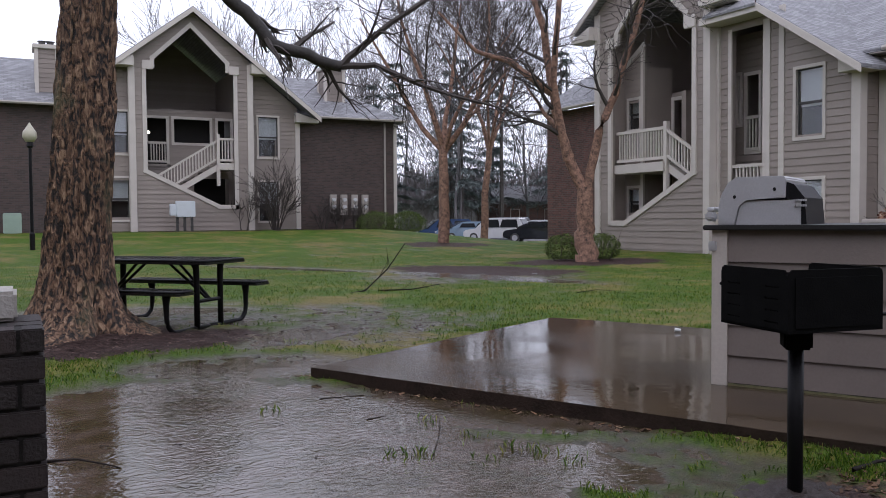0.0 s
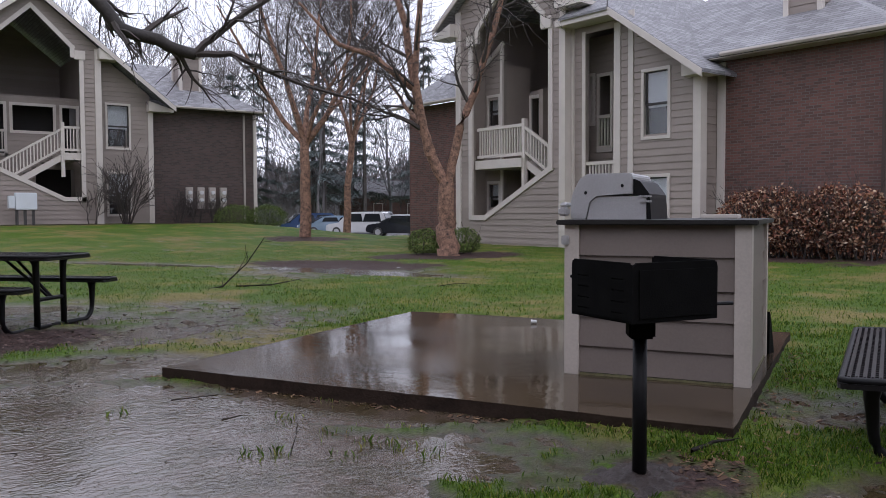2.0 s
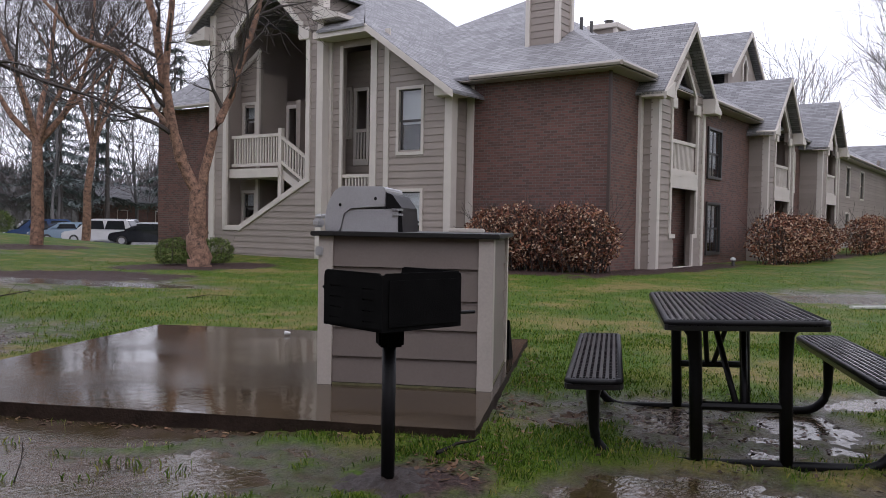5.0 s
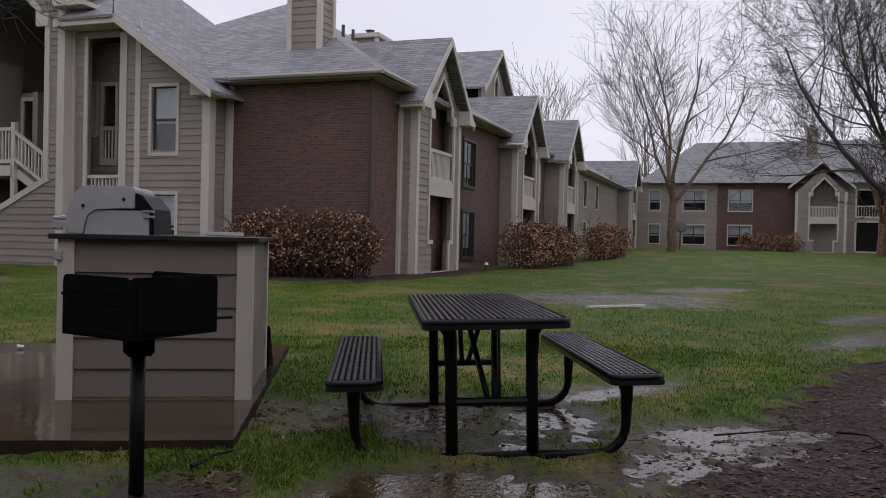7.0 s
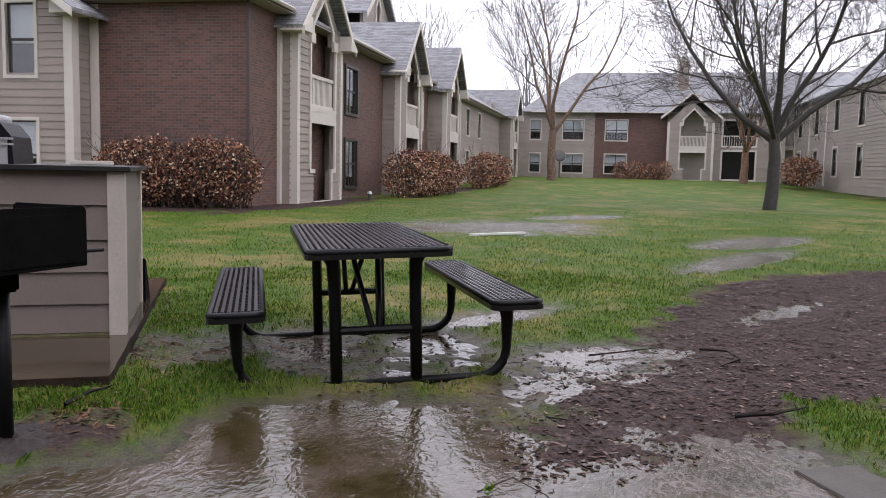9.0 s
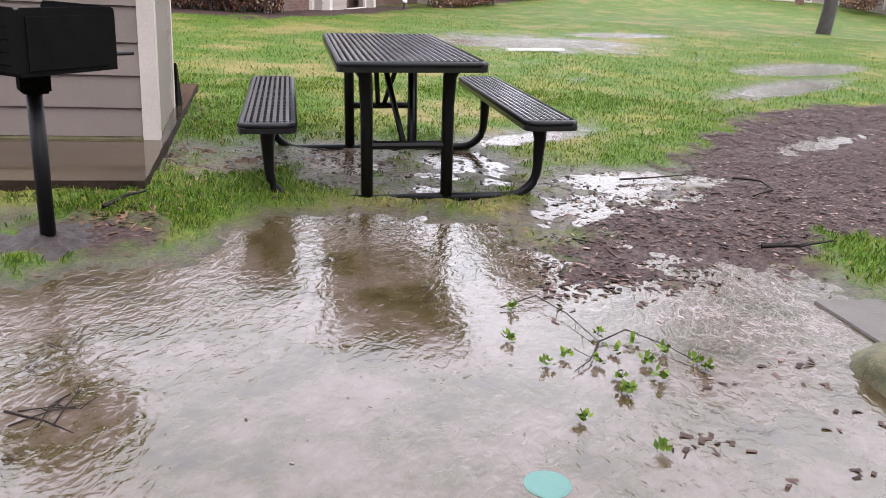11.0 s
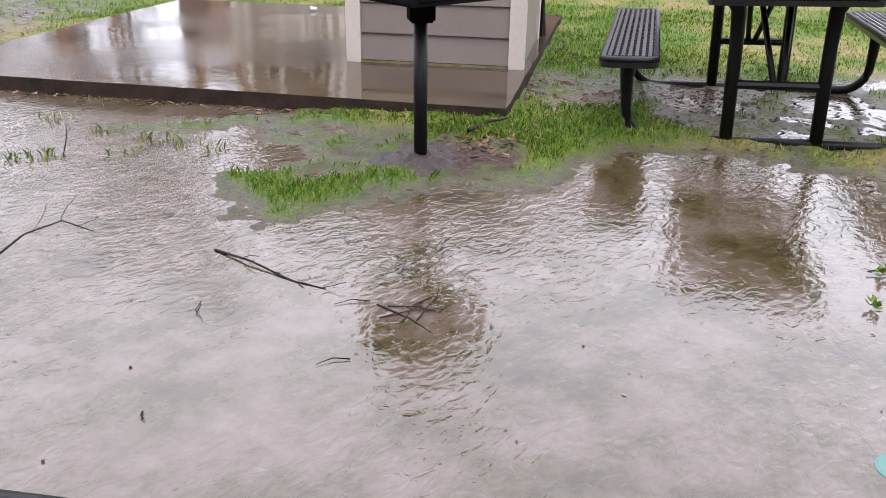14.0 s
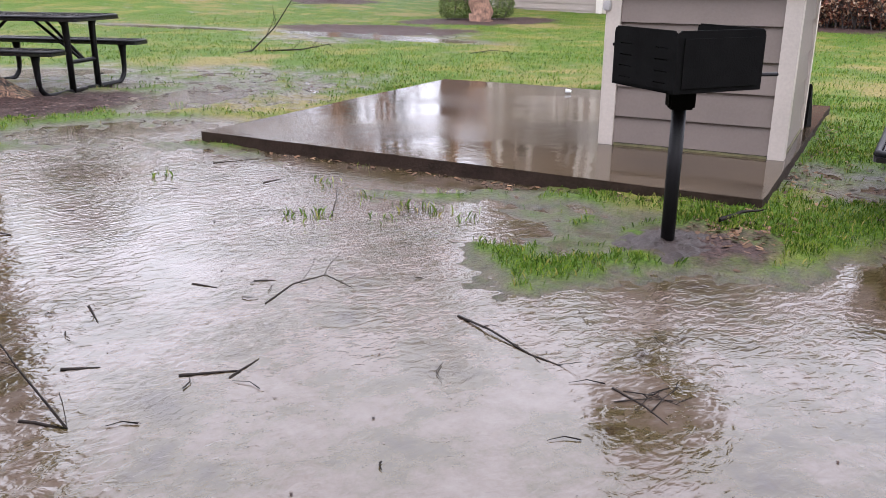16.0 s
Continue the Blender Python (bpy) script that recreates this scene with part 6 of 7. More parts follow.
leaf_heap("evergreen_bush", (16.0, 37.0, 0.5), [(15.3, 37.0, 0.95, 0.95, 0.7, 0.6, 5200), (16.9, 36.9, 0.95, 1.0, 0.7, 0.6, 5200)], 0.055, GREEN_LEAF, "clipped dark green bush by the brick corner", "evergreen bushes", 41, 6)
leaf_heap("evergreen_bush", (12.75, 18.1, 0.05), [(12.75, 18.1, 0.36, 0.5, 0.5, 0.38, 4200)], 0.04, GREEN_LEAF, "small clipped evergreen bush behind the birch", "evergreen bushes", 42, 4)
leaf_heap("evergreen_bush", (13.75, 17.75, 0.05), [(13.75, 17.75, 0.36, 0.48, 0.5, 0.38, 4200)], 0.04, GREEN_LEAF, "small clipped evergreen bush beside the birch", "evergreen bushes", 43, 4)


def bare_shrub(seed, x, y, z, h, n, label):
    w = Limbs(seed)
    for _ in range(n):
        a, t = w.rng.uniform(0, 6.28), w.rng.uniform(0.05, 0.5)
        w.limb((x + 0.15 * math.cos(a), y + 0.15 * math.sin(a), z - 0.05), (math.cos(a) * t, math.sin(a) * t, 1), h * w.rng.uniform(0.6, 1.0), 0.03, 2, 5, 0.15, 0.35, 35, 0.009)
    w.finish("bare_shrub", (x, y, z), label, "shrub", BARK_GREY, group="bare shrubs")


bare_shrub(51, 10.5, 37.2, 0.7, 2.2, 16, "dense round bare shrub below the window")
bare_shrub(52, 9.1, 37.3, 0.7, 1.8, 3, "thin bare shrub at the corner")
for i, x in enumerate((12.9, 13.7, 14.6)):
    bare_shrub(53 + i, x, 37.6, 0.7, 1.1, 8, "low bare shrub before the electric meters")


# ---- parking lot ----
def parking():
    bm = bmesh.new()
    bmesh.ops.create_grid(bm, x_segments=24, y_segments=16, size=1.0)
    for v in bm.verts:
        x, y = 36 + v.co.x * 18, 57 + v.co.y * 17
        v.co = (x, y, lie(x, y) + 0.05)
    asphalt = material("wet asphalt", (0.05, 0.05, 0.052), 0.18, 0.3, 1.0, 60, 0.15)
    tagged(part("road", bm, asphalt), "wet dark asphalt parking lot", "road", kind="structure")


parking()


def car(x, y, turn, paint, label, tall=1.45, length=4.6):
    z = lie(x, y) + 0.05
    m = pose(x, y, z, 0, 0, turn)
    t = thing("car", m, label, "car", "parked cars")
    L, W = length / 2, 0.9
    paint_mat = material("car paint", paint, 0.25, 0.08, 2, 40, 0, coat=0.8)
    low = prism([(-L, 0.35), (-L, 0.75), (-L + 0.1, 0.95), (-L * 0.3, 1.0), (L * 0.55, 0.97), (L * 0.95, 0.82), (L, 0.6), (L, 0.35), (L * 0.8, 0.24), (-L * 0.85, 0.24)], -W, W)
    bmesh.ops.bevel(low, geom=low.edges[:], offset=0.05, segments=2, affect="EDGES")
    body = part("body", low, paint_mat, t, m=m)
    k = -L * 0.97 if tall > 1.6 else -L * 0.8
    cab = prism([(k, 0.96), (k + 0.35, tall - 0.05), (k + 0.6, tall), (L * 0.1, tall), (L * 0.3, tall - 0.1), (L * 0.62, 0.96)], -W * 0.84, W * 0.84)
    bmesh.ops.bevel(cab, geom=cab.edges[:], offset=0.06, segments=2, affect="EDGES")
    part("roof", cab, paint_mat, body, m=m)
    dark = material("car glass", (0.02, 0.022, 0.025), 0.05, 0.2, 2, 30, 0)
    for s in (-1, 1):
        for a, b in ((k + 0.42, -L * 0.25), (-L * 0.2, L * 0.30)):
            part("side_window", prism([(a, 1.02), (a + 0.12, tall - 0.13), (b - 0.08, tall - 0.13), (b + 0.12, 1.02)], s * W * 0.84, s * W * 0.855), dark, body, m=m)
    part("windscreen", prism([(L * 0.20, tall - 0.06), (L * 0.34, tall - 0.12), (L * 0.645, 1.0), (L * 0.60, 1.0)], -W * 0.72, W * 0.72), dark, body, m=m)
    part("rear_window", prism([(k - 0.015, 1.02), (k + 0.3, tall - 0.1), (k + 0.36, tall - 0.1), (k + 0.05, 1.02)], -W * 0.7, W * 0.7), dark, body, m=m)
    red = material("tail light", (0.35, 0.01, 0.01), 0.2, 0.1, 3, 30, 0)
    for s in (-1, 1):
        part("tail_light", boxed(-L - 0.02, -L + 0.12, s * 0.72 - 0.13, s * 0.72 + 0.13, 0.72, 0.9, bevel=0.02), red, body, m=m)
        part("headlight", boxed(L - 0.14, L + 0.0, s * 0.68 - 0.16, s * 0.68 + 0.16, 0.62, 0.74, bevel=0.02), BLIND, body, m=m)
        for q in (-L * 0.62, L * 0.64):
            bm = bmesh.new()
            tube(bm, [(q, s * 0.70, 0.32), (q, s * 0.91, 0.32)], 0.32, 18)
            wh = part("wheel", bm, SASH, t, m=m)
            bm = bmesh.new()
            tube(bm, [(q, s * 0.905, 0.32), (q, s * 0.925, 0.32)], 0.20, 14)
            part("rim", bm, STEEL, wh, m=m)


car(29.2, 57.0, 168, (0.03, 0.06, 0.14), "dark blue estate car parked on wet asphalt", 1.65)
car(30.2, 55.2, 168, (0.22, 0.30, 0.38), "light blue saloon car parked on wet asphalt")
car(31.2, 52.4, 128, (0.62, 0.62, 0.62), "white sport utility car parked on wet asphalt", 1.72, 4.7)
car(32.3, 48.6, 135, (0.012, 0.014, 0.018), "black saloon car parked on wet asphalt", 1.42, 4.8)
car(39.5, 59.5, 118, (0.5, 0.5, 0.52), "silver saloon car parked on wet asphalt")
car(41.5, 58.0, 118, (0.65, 0.65, 0.65), "white saloon car parked on wet asphalt")
car(38.5, 63.0, 110, (0.12, 0.14, 0.16), "grey sport utility car parked on wet asphalt", 1.7)
car(43.0, 55.5, 118, (0.55, 0.56, 0.58), "pale grey saloon car parked on wet asphalt")


def far_house(x, y, w, label):
    t = thing("far_house", pose(x, y, 0), label, "house", "low houses behind the pines")
    part("wall", boxed(x - w / 2, x + w / 2, y, y + 5, -0.3, 2.7), BRICK_X, t)
    gable_roof(t, "x", y + 2.5, 3.1, 4.9, 0.6, x - w / 2 - 0.4, x + w / 2 + 0.4, ROOF_X, rake=False)
    for i in range(3):
        a = x - w / 2 + w * (i + 0.35) / 3
        window(a, a + 1.1, 0.9, 2.1, frame_of(0, y, "-y"), t, drawn=0.6)


far_house(56, 82, 14, "low brick house with dark shingled roof behind the pines")


# ---- street things by the buildings ----
def street_lamp():
    x, y = 0.43, 27.3
    z = lie(x, y)
    m = pose(x, y, z)
    t = thing("street_lamp", m, "black post lamp with pale glass lantern on the lawn", "lamp")
    bm = bmesh.new()
    tube(bm, [(0, 0, -0.1), (0, 0, 0.5), (0, 0, 0.55), (0, 0, 3.0)], [0.075, 0.075, 0.05, 0.045], 12)
    part("post", bm, BLACK, t, m=m)
    bm = bmesh.new()
    tube(bm, [(0, 0, 3.0), (0, 0, 3.06), (0, 0, 3.18)], [0.06, 0.10, 0.08], 10)
    part("collar", bm, BLACK, t, m=m)
    bm = bmesh.new()
    tube(bm, [(0, 0, 3.18), (0, 0, 3.32), (0, 0, 3.48), (0, 0, 3.58)], [0.11, 0.20, 0.18, 0.10], 12)
    part("lantern", bm, LANTERN, t, m=m, smooth=True)
    bm = bmesh.new()
    tube(bm, [(0, 0, 3.58), (0, 0, 3.64), (0, 0, 3.74)], [0.12, 0.07, 0.015], 10)
    part("cap", bm, LANTERN, t, m=m)


LANTERN = material("yellowed lantern glass", (0.50, 0.47, 0.36), 0.3, 0.1, 5, 40, 0)
street_lamp()


def utility_box():
    m = pose(6.45, 36.9, lie(6.45, 36.9))
    t = thing("utility_box", m, "white electric utility cabinet on dark legs", "utility box")
    white = material("white cabinet paint", (0.62, 0.66, 0.70), 0.4, 0.05, 3, 40, 0)
    part("cabinet", boxed(-0.36, 0.42, -0.2, 0.2, 0.62, 1.3, bevel=0.02), white, t, m=m)
    part("side_cabinet", boxed(-0.6, -0.37, -0.16, 0.16, 0.68, 1.18, bevel=0.02), white, t, m=m)
    for x in (-0.3, 0.0, 0.3):
        part("leg", boxed(x - 0.05, x + 0.05, -0.06, 0.06, -0.1, 0.62), SASH, t, m=m)


utility_box()


def ac_unit():
    m = pose(-0.1, 37.4, lie(0, 37.4))
    t = thing("air_conditioner", m, "pale green outdoor air-conditioning unit by the brick wall", "air conditioner")
    green = material("pale green metal", (0.36, 0.46, 0.38), 0.5, 0.08, 4, 40, 0)
    part("casing", boxed(-0.33, 0.33, -0.33, 0.33, 0, 0.82, bevel=0.03), green, t, m=m)
    for i in range(9):
        part("louvre", boxed(-0.28, 0.28, -0.35, -0.33, 0.1 + 0.075 * i, 0.14 + 0.075 * i), green, t, m=m)
    part("fan_grille", boxed(-0.25, 0.25, -0.25, 0.25, 0.82, 0.85, bevel=0.01), SASH, t, m=m)


ac_unit()


def bollard(x, y, label):
    z = ground_height(x, y)
    t = thing("vent_pipe", pose(x, y, z), label, "pipe")
    bm = bmesh.new()
    tube(bm, [(x, y, z - 0.05), (x, y, z + 0.18)], 0.05, 10)
    part("pipe", bm, SASH, t)
    bm = bmesh.new()
    tube(bm, [(x, y, z + 0.18), (x, y, z + 0.24), (x, y, z + 0.27)], [0.085, 0.08, 0.03], 10)
    part("cap", bm, BLIND, t, "white plastic cap")


bollard(26.3, 8.5, "small capped clean-out pipe in the grass by the wall")

# satellite dish by the far wing
dish = bmesh.new()
bmesh.ops.create_uvsphere(dish, u_segments=16, v_segments=8, radius=0.55)
for v in dish.verts:
    v.co.x *= 0.18
dt = thing("satellite_dish", pose(73.5, 6.6, 0.5), "grey satellite dish on a short pole by the far wing", "dish")
part("dish", dish, SASH, dt, m=pose(73.5, 6.6, 2.4, 0, 20, 25))
bm = bmesh.new()
tube(bm, [(73.6, 6.6, 0.4), (73.6, 6.6, 2.4)], 0.05, 8)
part("pole", bm, SASH, dt)


# ---- near things ----
def brick_pier():
    """A low brick pier beside the table, laid brick by brick."""
    t = thing("brick_pier", pose(-0.2, 2.7, 0), "low dark brown brick pier with concrete cap", "pier")
    dark = material("dark brown pier brick", (0.020, 0.013, 0.012), 0.7, 0.4, 12, 90, 0.4, per_object=0.6)
    part("mortar", boxed(-0.52, 0.028, 2.512, 2.92, -0.1, 0.87), PIER_MORTAR, t)
    for c in range(12):
        z = 0.0 + 0.0735 * c
        for i in range(4):
            x = -0.515 + 0.2 * i - (0.1 if c % 2 else 0.0)
            a, b = max(x, -0.53), min(x + 0.19, 0.043)
            if b - a > 0.04:
                part("brick", boxed(a, b, 2.50, 2.6, z, z + 0.064, bevel=0.004), dark, t)
        for i in range(2):
            y = 2.605 + 0.2 * i - (0.1 if c % 2 else 0.0)
            a, b = max(y, 2.605), min(y + 0.19, 2.93)
            if b - a > 0.04:
                part("brick", boxed(-0.05, 0.043, a, b, z, z + 0.064, bevel=0.004), dark, t)
    part("cap", boxed(-0.5, -0.02, 2.7, 2.95, 0.875, 0.96, bevel=0.01), CONCRETE_DRY, t)


PIER_MORTAR = material("black wet mortar", (0.012, 0.010, 0.009), 0.9, 0.3, 8, 80, 0.3)
CONCRETE_DARK = material("dark mortar", (0.10, 0.09, 0.08), 0.9, 0.2, 8, 80, 0.3)
brick_pier()


def lying_stick(pts, r, label, kids=2, seed=1, mat=None, name="fallen_stick"):
    w = Limbs(seed)
    pts = [Vector(p) for p in pts]
    w.path(pts, r * 0.65, r * 0.25, 1 if kids else 0, kids, 0.35 * sum((b - a).length for a, b in zip(pts, pts[1:])), spread=40, up=0.0, wild=0.5, floor=0.0016)
    v = w.stout[0] + w.thin[0]
    f = w.stout[1] + [tuple(i + len(w.stout[0]) for i in q) for q in w.thin[1]]
    ob = raw(name, [(a, b, max(c, -0.004)) for a, b, c in v], f, mat or WET_WOOD, smooth=True)
    return tagged(ob, label, "stick", "fallen sticks")


WET_WOOD = material("wet dark wood", (0.016, 0.012, 0.010), 0.7, 0.5, 20, 90, 0.3, spec=0.1)
S = 0.001
lying_stick([(1.554, 2.25, S), (1.56, 2.08, S + 0.01), (1.563, 1.86, S), (1.59, 1.745, S)], 0.009, "long thin dark stick floating on the puddle", 4, 61)
lying_stick([(1.616, 1.552, S), (1.614, 1.425, S), (1.591, 1.319, 0)], 0.007, "short forked stick floating on the puddle", 2, 62)
lying_stick([(1.560, 1.490, S), (1.650, 1.440, S + 0.006), (1.730, 1.380, S)], 0.004, "thin dark twig in a clump of drowned debris", 3, 90)
lying_stick([(1.630, 1.520, S), (1.670, 1.450, S + 0.006), (1.700, 1.370, S)], 0.004, "thin dark twig in a clump of drowned debris", 3, 91)
lying_stick([(1.760, 1.460, S), (1.680, 1.460, S + 0.006), (1.580, 1.420, S)], 0.004, "thin dark twig in a clump of drowned debris", 3, 92)
lying_stick([(1.600, 1.390, S), (1.690, 1.420, S + 0.006), (1.790, 1.450, S)], 0.004, "thin dark twig in a clump of drowned debris", 3, 93)
lying_stick([(3.195, 2.417, 0.05), (3.371, 2.428, 0.06), (3.513, 2.407, 0.055)], 0.022, "stout dark broken branch lying on grass", 1, 63)
lying_stick([(3.302, 3.329, 0.05), (3.269, 3.057, 0.05)], 0.012, "short dark stick in the grass by the slab", 1, 64)
lying_stick([(0.584, 2.337, S), (0.751, 2.269, S)], 0.010, "short stick floating on the puddle", 1, 65)
lying_stick([(0.49, 3.073, S), (0.48, 2.893, S)], 0.009, "short stick floating on the puddle", 1, 66)
lying_stick([(0.298, 2.576, S), (0.402, 2.529, S)], 0.010, "short stick floating on the puddle", 1, 67)
lying_stick([(1.032, 2.739, S), (1.202, 2.871, S), (1.359, 2.896, S), (1.378, 2.714, S)], 0.006, "thin curved twig floating on the puddle", 3, 68)
lying_stick([(0.876, 3.091, S), (0.942, 2.994, S)], 0.008, "short stick floating on the puddle", 0, 69)
lying_stick([(1.087, 2.986, S), (1.165, 2.949, S)], 0.008, "short stick floating on the puddle", 0, 70)
lying_stick([(0.14, 2.311, S), (0.239, 2.199, S), (0.182, 2.5, 0.06), (0.15, 2.66, 0.1)], 0.009, "forked dark branch standing out of the puddle", 2, 71)
lying_stick([(1.763, 4.488, S), (1.902, 4.529, S)], 0.009, "short stick floating on the puddle", 0, 72)
lying_stick([(1.70, 5.152, S), (2.0, 5.134, S)], 0.009, "thin stick floating on the puddle", 2, 73)
lying_stick([(0.705, 2.24, S), (0.832, 2.316, S)], 0.008, "short stick floating on the puddle", 0, 74)
lying_stick([(1.77, 3.65, 0.0), (1.85, 3.75, 0.05), (1.87, 3.77, 0.12)], 0.006, "thin twig standing out of the puddle", 4, 75)
lying_stick([(0.053, 4.473, S), (0.22, 4.35, S + 0.02), (0.393, 4.176, S)], 0.014, "dark branch floating on the puddle", 1, 76)
lying_stick([(4.493, 11.927, 0.03), (4.8, 12.1, 0.05), (5.3, 12.4, 0.35), (5.75, 12.7, 0.75)], 0.03, "fallen forked branch lying on the lawn", 5, 77)
lying_stick([(5.0, 12.1, 0.04), (5.5, 11.9, 0.05), (6.2, 12.3, 0.08)], 0.024, "fallen twiggy branch lying on the lawn", 7, 78)
lying_stick([(7.27, 10.0, 0.06), (7.6, 9.95, 0.09), (7.9, 9.9, 0.06)], 0.010, "thin stick lying on the lawn", 2, 79)
lying_stick([(3.835, 0.42, S), (3.728, 0.211, S + 0.02), (3.633, 0.132, S), (3.484, 0.152, S)], 0.007, "curved twig floating on the puddle", 1, 80)
lying_stick([(5.113, 0.221, 0.02), (5.449, -0.212, 0.03)], 0.012, "dark stick by the puddle edge", 2, 81)
lying_stick([(5.381, -0.441, 0.05), (5.336, -0.599, 0.06), (5.17, -0.658, 0.05), (4.983, -0.532, 0.04)], 0.014, "crooked dark stick on the mulch", 1, 82)
lying_stick([(3.969, -0.505, 0.04), (4.015, -0.675, 0.05), (4.181, -0.846, 0.05)], 0.022, "stout root-like branch on the mulch", 1, 83)
lying_stick([(3.871, 0.478, S), (3.701, 0.184, S)], 0.010, "stick floating on the puddle", 2, 84)
rs = random.Random(9)
for i in range(26):
    x, y, a, ln = rs.uniform(0.3, 2.0), rs.uniform(1.2, 5.6), rs.uniform(0, 6.28), rs.uniform(0.03, 0.12)
    lying_stick([(x, y, 0.004), (x + ln * 0.5 * math.cos(a), y + ln * 0.5 * math.sin(a), 0.007), (x + ln * math.cos(a + 0.3), y + ln * math.sin(a + 0.3), 0.004)], rs.uniform(0.003, 0.005), "tiny twig floating on the puddle", 0, 100 + i)


def leafy_branch():
    """A broken spray of spring leaves lying in the puddle."""
    t = thing("leafy_branch", pose(2.7, 0.1, 0), "broken twig with fresh green leaves in the puddle", "branch")
    w = Limbs(91)
    for p in ([(2.82, 0.48, 0.01), (2.94, 0.372, 0.03), (2.838, 0.245, 0.02), (2.655, 0.11, 0.01)], [(2.655, 0.11, 0.01), (2.749, 0.03, 0.03), (2.685, -0.112, 0.02), (2.609, -0.213, 0.01)], [(2.655, 0.11, 0.01), (2.5, 0.12, 0.015), (2.40, 0.16, 0.01)]):
        w.path(p, 0.0032, 0.0015, 1, 4, 0.12, floor=0.0012, spread=50, up=0.0)
    raw("stem", w.stout[0] + w.thin[0], w.stout[1] + [tuple(i + len(w.stout[0]) for i in q) for q in w.thin[1]], WET_WOOD, t)
    r = random.Random(4)
    fresh = leaf_material("fresh green leaves", [(0.0, (0.035, 0.075, 0.008)), (1.0, (0.13, 0.19, 0.025)), (0.5, (0.075, 0.13, 0.015))])
    spots = [(2.60, 0.05), (2.70, 0.0), (2.66, -0.1), (2.62, -0.2), (2.55, -0.05), (2.5, 0.1), (2.42, 0.02), (2.56, 0.40), (2.42, 0.25), (2.72, 0.12), (2.34, 0.0), (2.115, 0.107), (2.32, -0.014), (2.04, -0.12), (2.83, 0.44), (2.5, 0.2), (2.46, -0.1), (2.58, -0.24)]
    for x, y in spots:
        verts, faces = [], []
        for _ in range(11):
            p = Vector((x + r.gauss(0, 0.009), y + r.gauss(0, 0.009), 0.004 + r.uniform(0, 0.022)))
            u = Vector((r.uniform(-1, 1), r.uniform(-1, 1), r.uniform(0.0, 1.6))).normalized() * r.uniform(0.016, 0.032)
            v = u.cross(Vector((r.uniform(-0.4, 0.4), r.uniform(-0.4, 0.4), 1))).normalized() * 0.010
            k = len(verts)
            verts += [tuple(p), tuple(p + u * 0.4 + v), tuple(p + u), tuple(p + u * 0.4 - v)]
            faces.append((k, k + 1, k + 2, k + 3))
        raw("leaf_cluster", verts, faces, fresh, t)


leafy_branch()

# plastic lid in the puddle
bm = bmesh.new()
tube(bm, [(0, 0, -0.004), (0, 0, 0.003), (0, 0, 0.005)], [0.058, 0.058, 0.05], 28)
tagged(part("plastic_disc", bm, material("mint green plastic", (0.07, 0.165, 0.14), 0.6, 0.08, 8, 60, 0), m=pose(1.785, 0.147, -0.002)), "round mint-green plastic disc floating in the puddle", "disc")


def rock(x, y, size, label, mat):
    bm = bmesh.new()
    bmesh.ops.create_icosphere(bm, subdivisions=4, radius=1.0)
    for v in bm.verts:
        d = v.co.normalized()
        k = 1 + 0.28 * noise.noise(d * 1.4 + Vector((x, y, 0))) + 0.08 * noise.noise(d * 5)
        v.co = Vector((d.x * size * k, d.y * size * 0.8 * k, d.z * size * 0.55 * k))
    tagged(part("rock", bm, mat, m=pose(x, y, 0.0, 0, 0, 30), smooth=True), label, "rock")


rock(2.72, -0.93, 0.26, "mossy brown rock at the puddle's edge", material("mossy stone", (0.10, 0.085, 0.045), 0.7, 0.5, 9, 60, 0.6, tint=(0.03, 0.035, 0.012)))

# low concrete edging by the mulch
bm = boxed(0, 0.6, -1.1, 0, -0.1, 0.010, bevel=0.004)
tagged(part("concrete_edging", bm, CONCRETE_DARK, m=pose(2.85, -0.92, 0, 0, 0, 26)), "wet pale concrete pad beside the mulch bed", "pad")

# white plank lying on the lawn
bm = boxed(-0.58, 0.58, -0.05, 0.05, 0, 0.035, bevel=0.004)
tagged(part("plank", bm, material("weathered white board", (0.55, 0.56, 0.52), 0.6, 0.12, 4, 50, 0.1), m=pose(13.76, 2.19, 0.045, 0, 0, -41)), "weathered white board lying on the lawn", "plank")


def cup():
    t = thing("foam_cup", pose(5.45, 5.9, 0.088), "small crushed white foam cup on the wet slab", "cup")
    bm = bmesh.new()
    tube(bm, [(0, 0, 0), (0, 0.03, 0.002), (0, 0.055, 0.004)], [0.014, 0.017, 0.020], 14, close=False)
    part("cup_wall", bm, BLIND, t, m=pose(5.45, 5.9, 0.105, 0, 0, 50))


cup()


def mud_mound():
    bm = bmesh.new()
    bmesh.ops.create_grid(bm, x_segments=70, y_segments=70, size=0.36)
    for v in bm.verts:
        r = v.co.length / 0.34
        v.co.z = 0.035 * (1 - smooth_step(r)) - 0.03 * smooth_step((r - 0.6) / 0.4) + (0.016 * noise.noise(v.co * 18) + 0.010 * noise.noise(v.co * 55)) * (1 - smooth_step((r - 0.7) / 0.3))
    mud = material("dark wet mud", (0.036, 0.027, 0.024), 0.5, 0.5, 10, 60, 0.8, spec=0.25)
    tagged(part("mud", bm, mud, m=pose(2.80, 2.36, 0.012), smooth=True), "churned dark mud round the grill post", "mud", kind="stuff")


mud_mound()


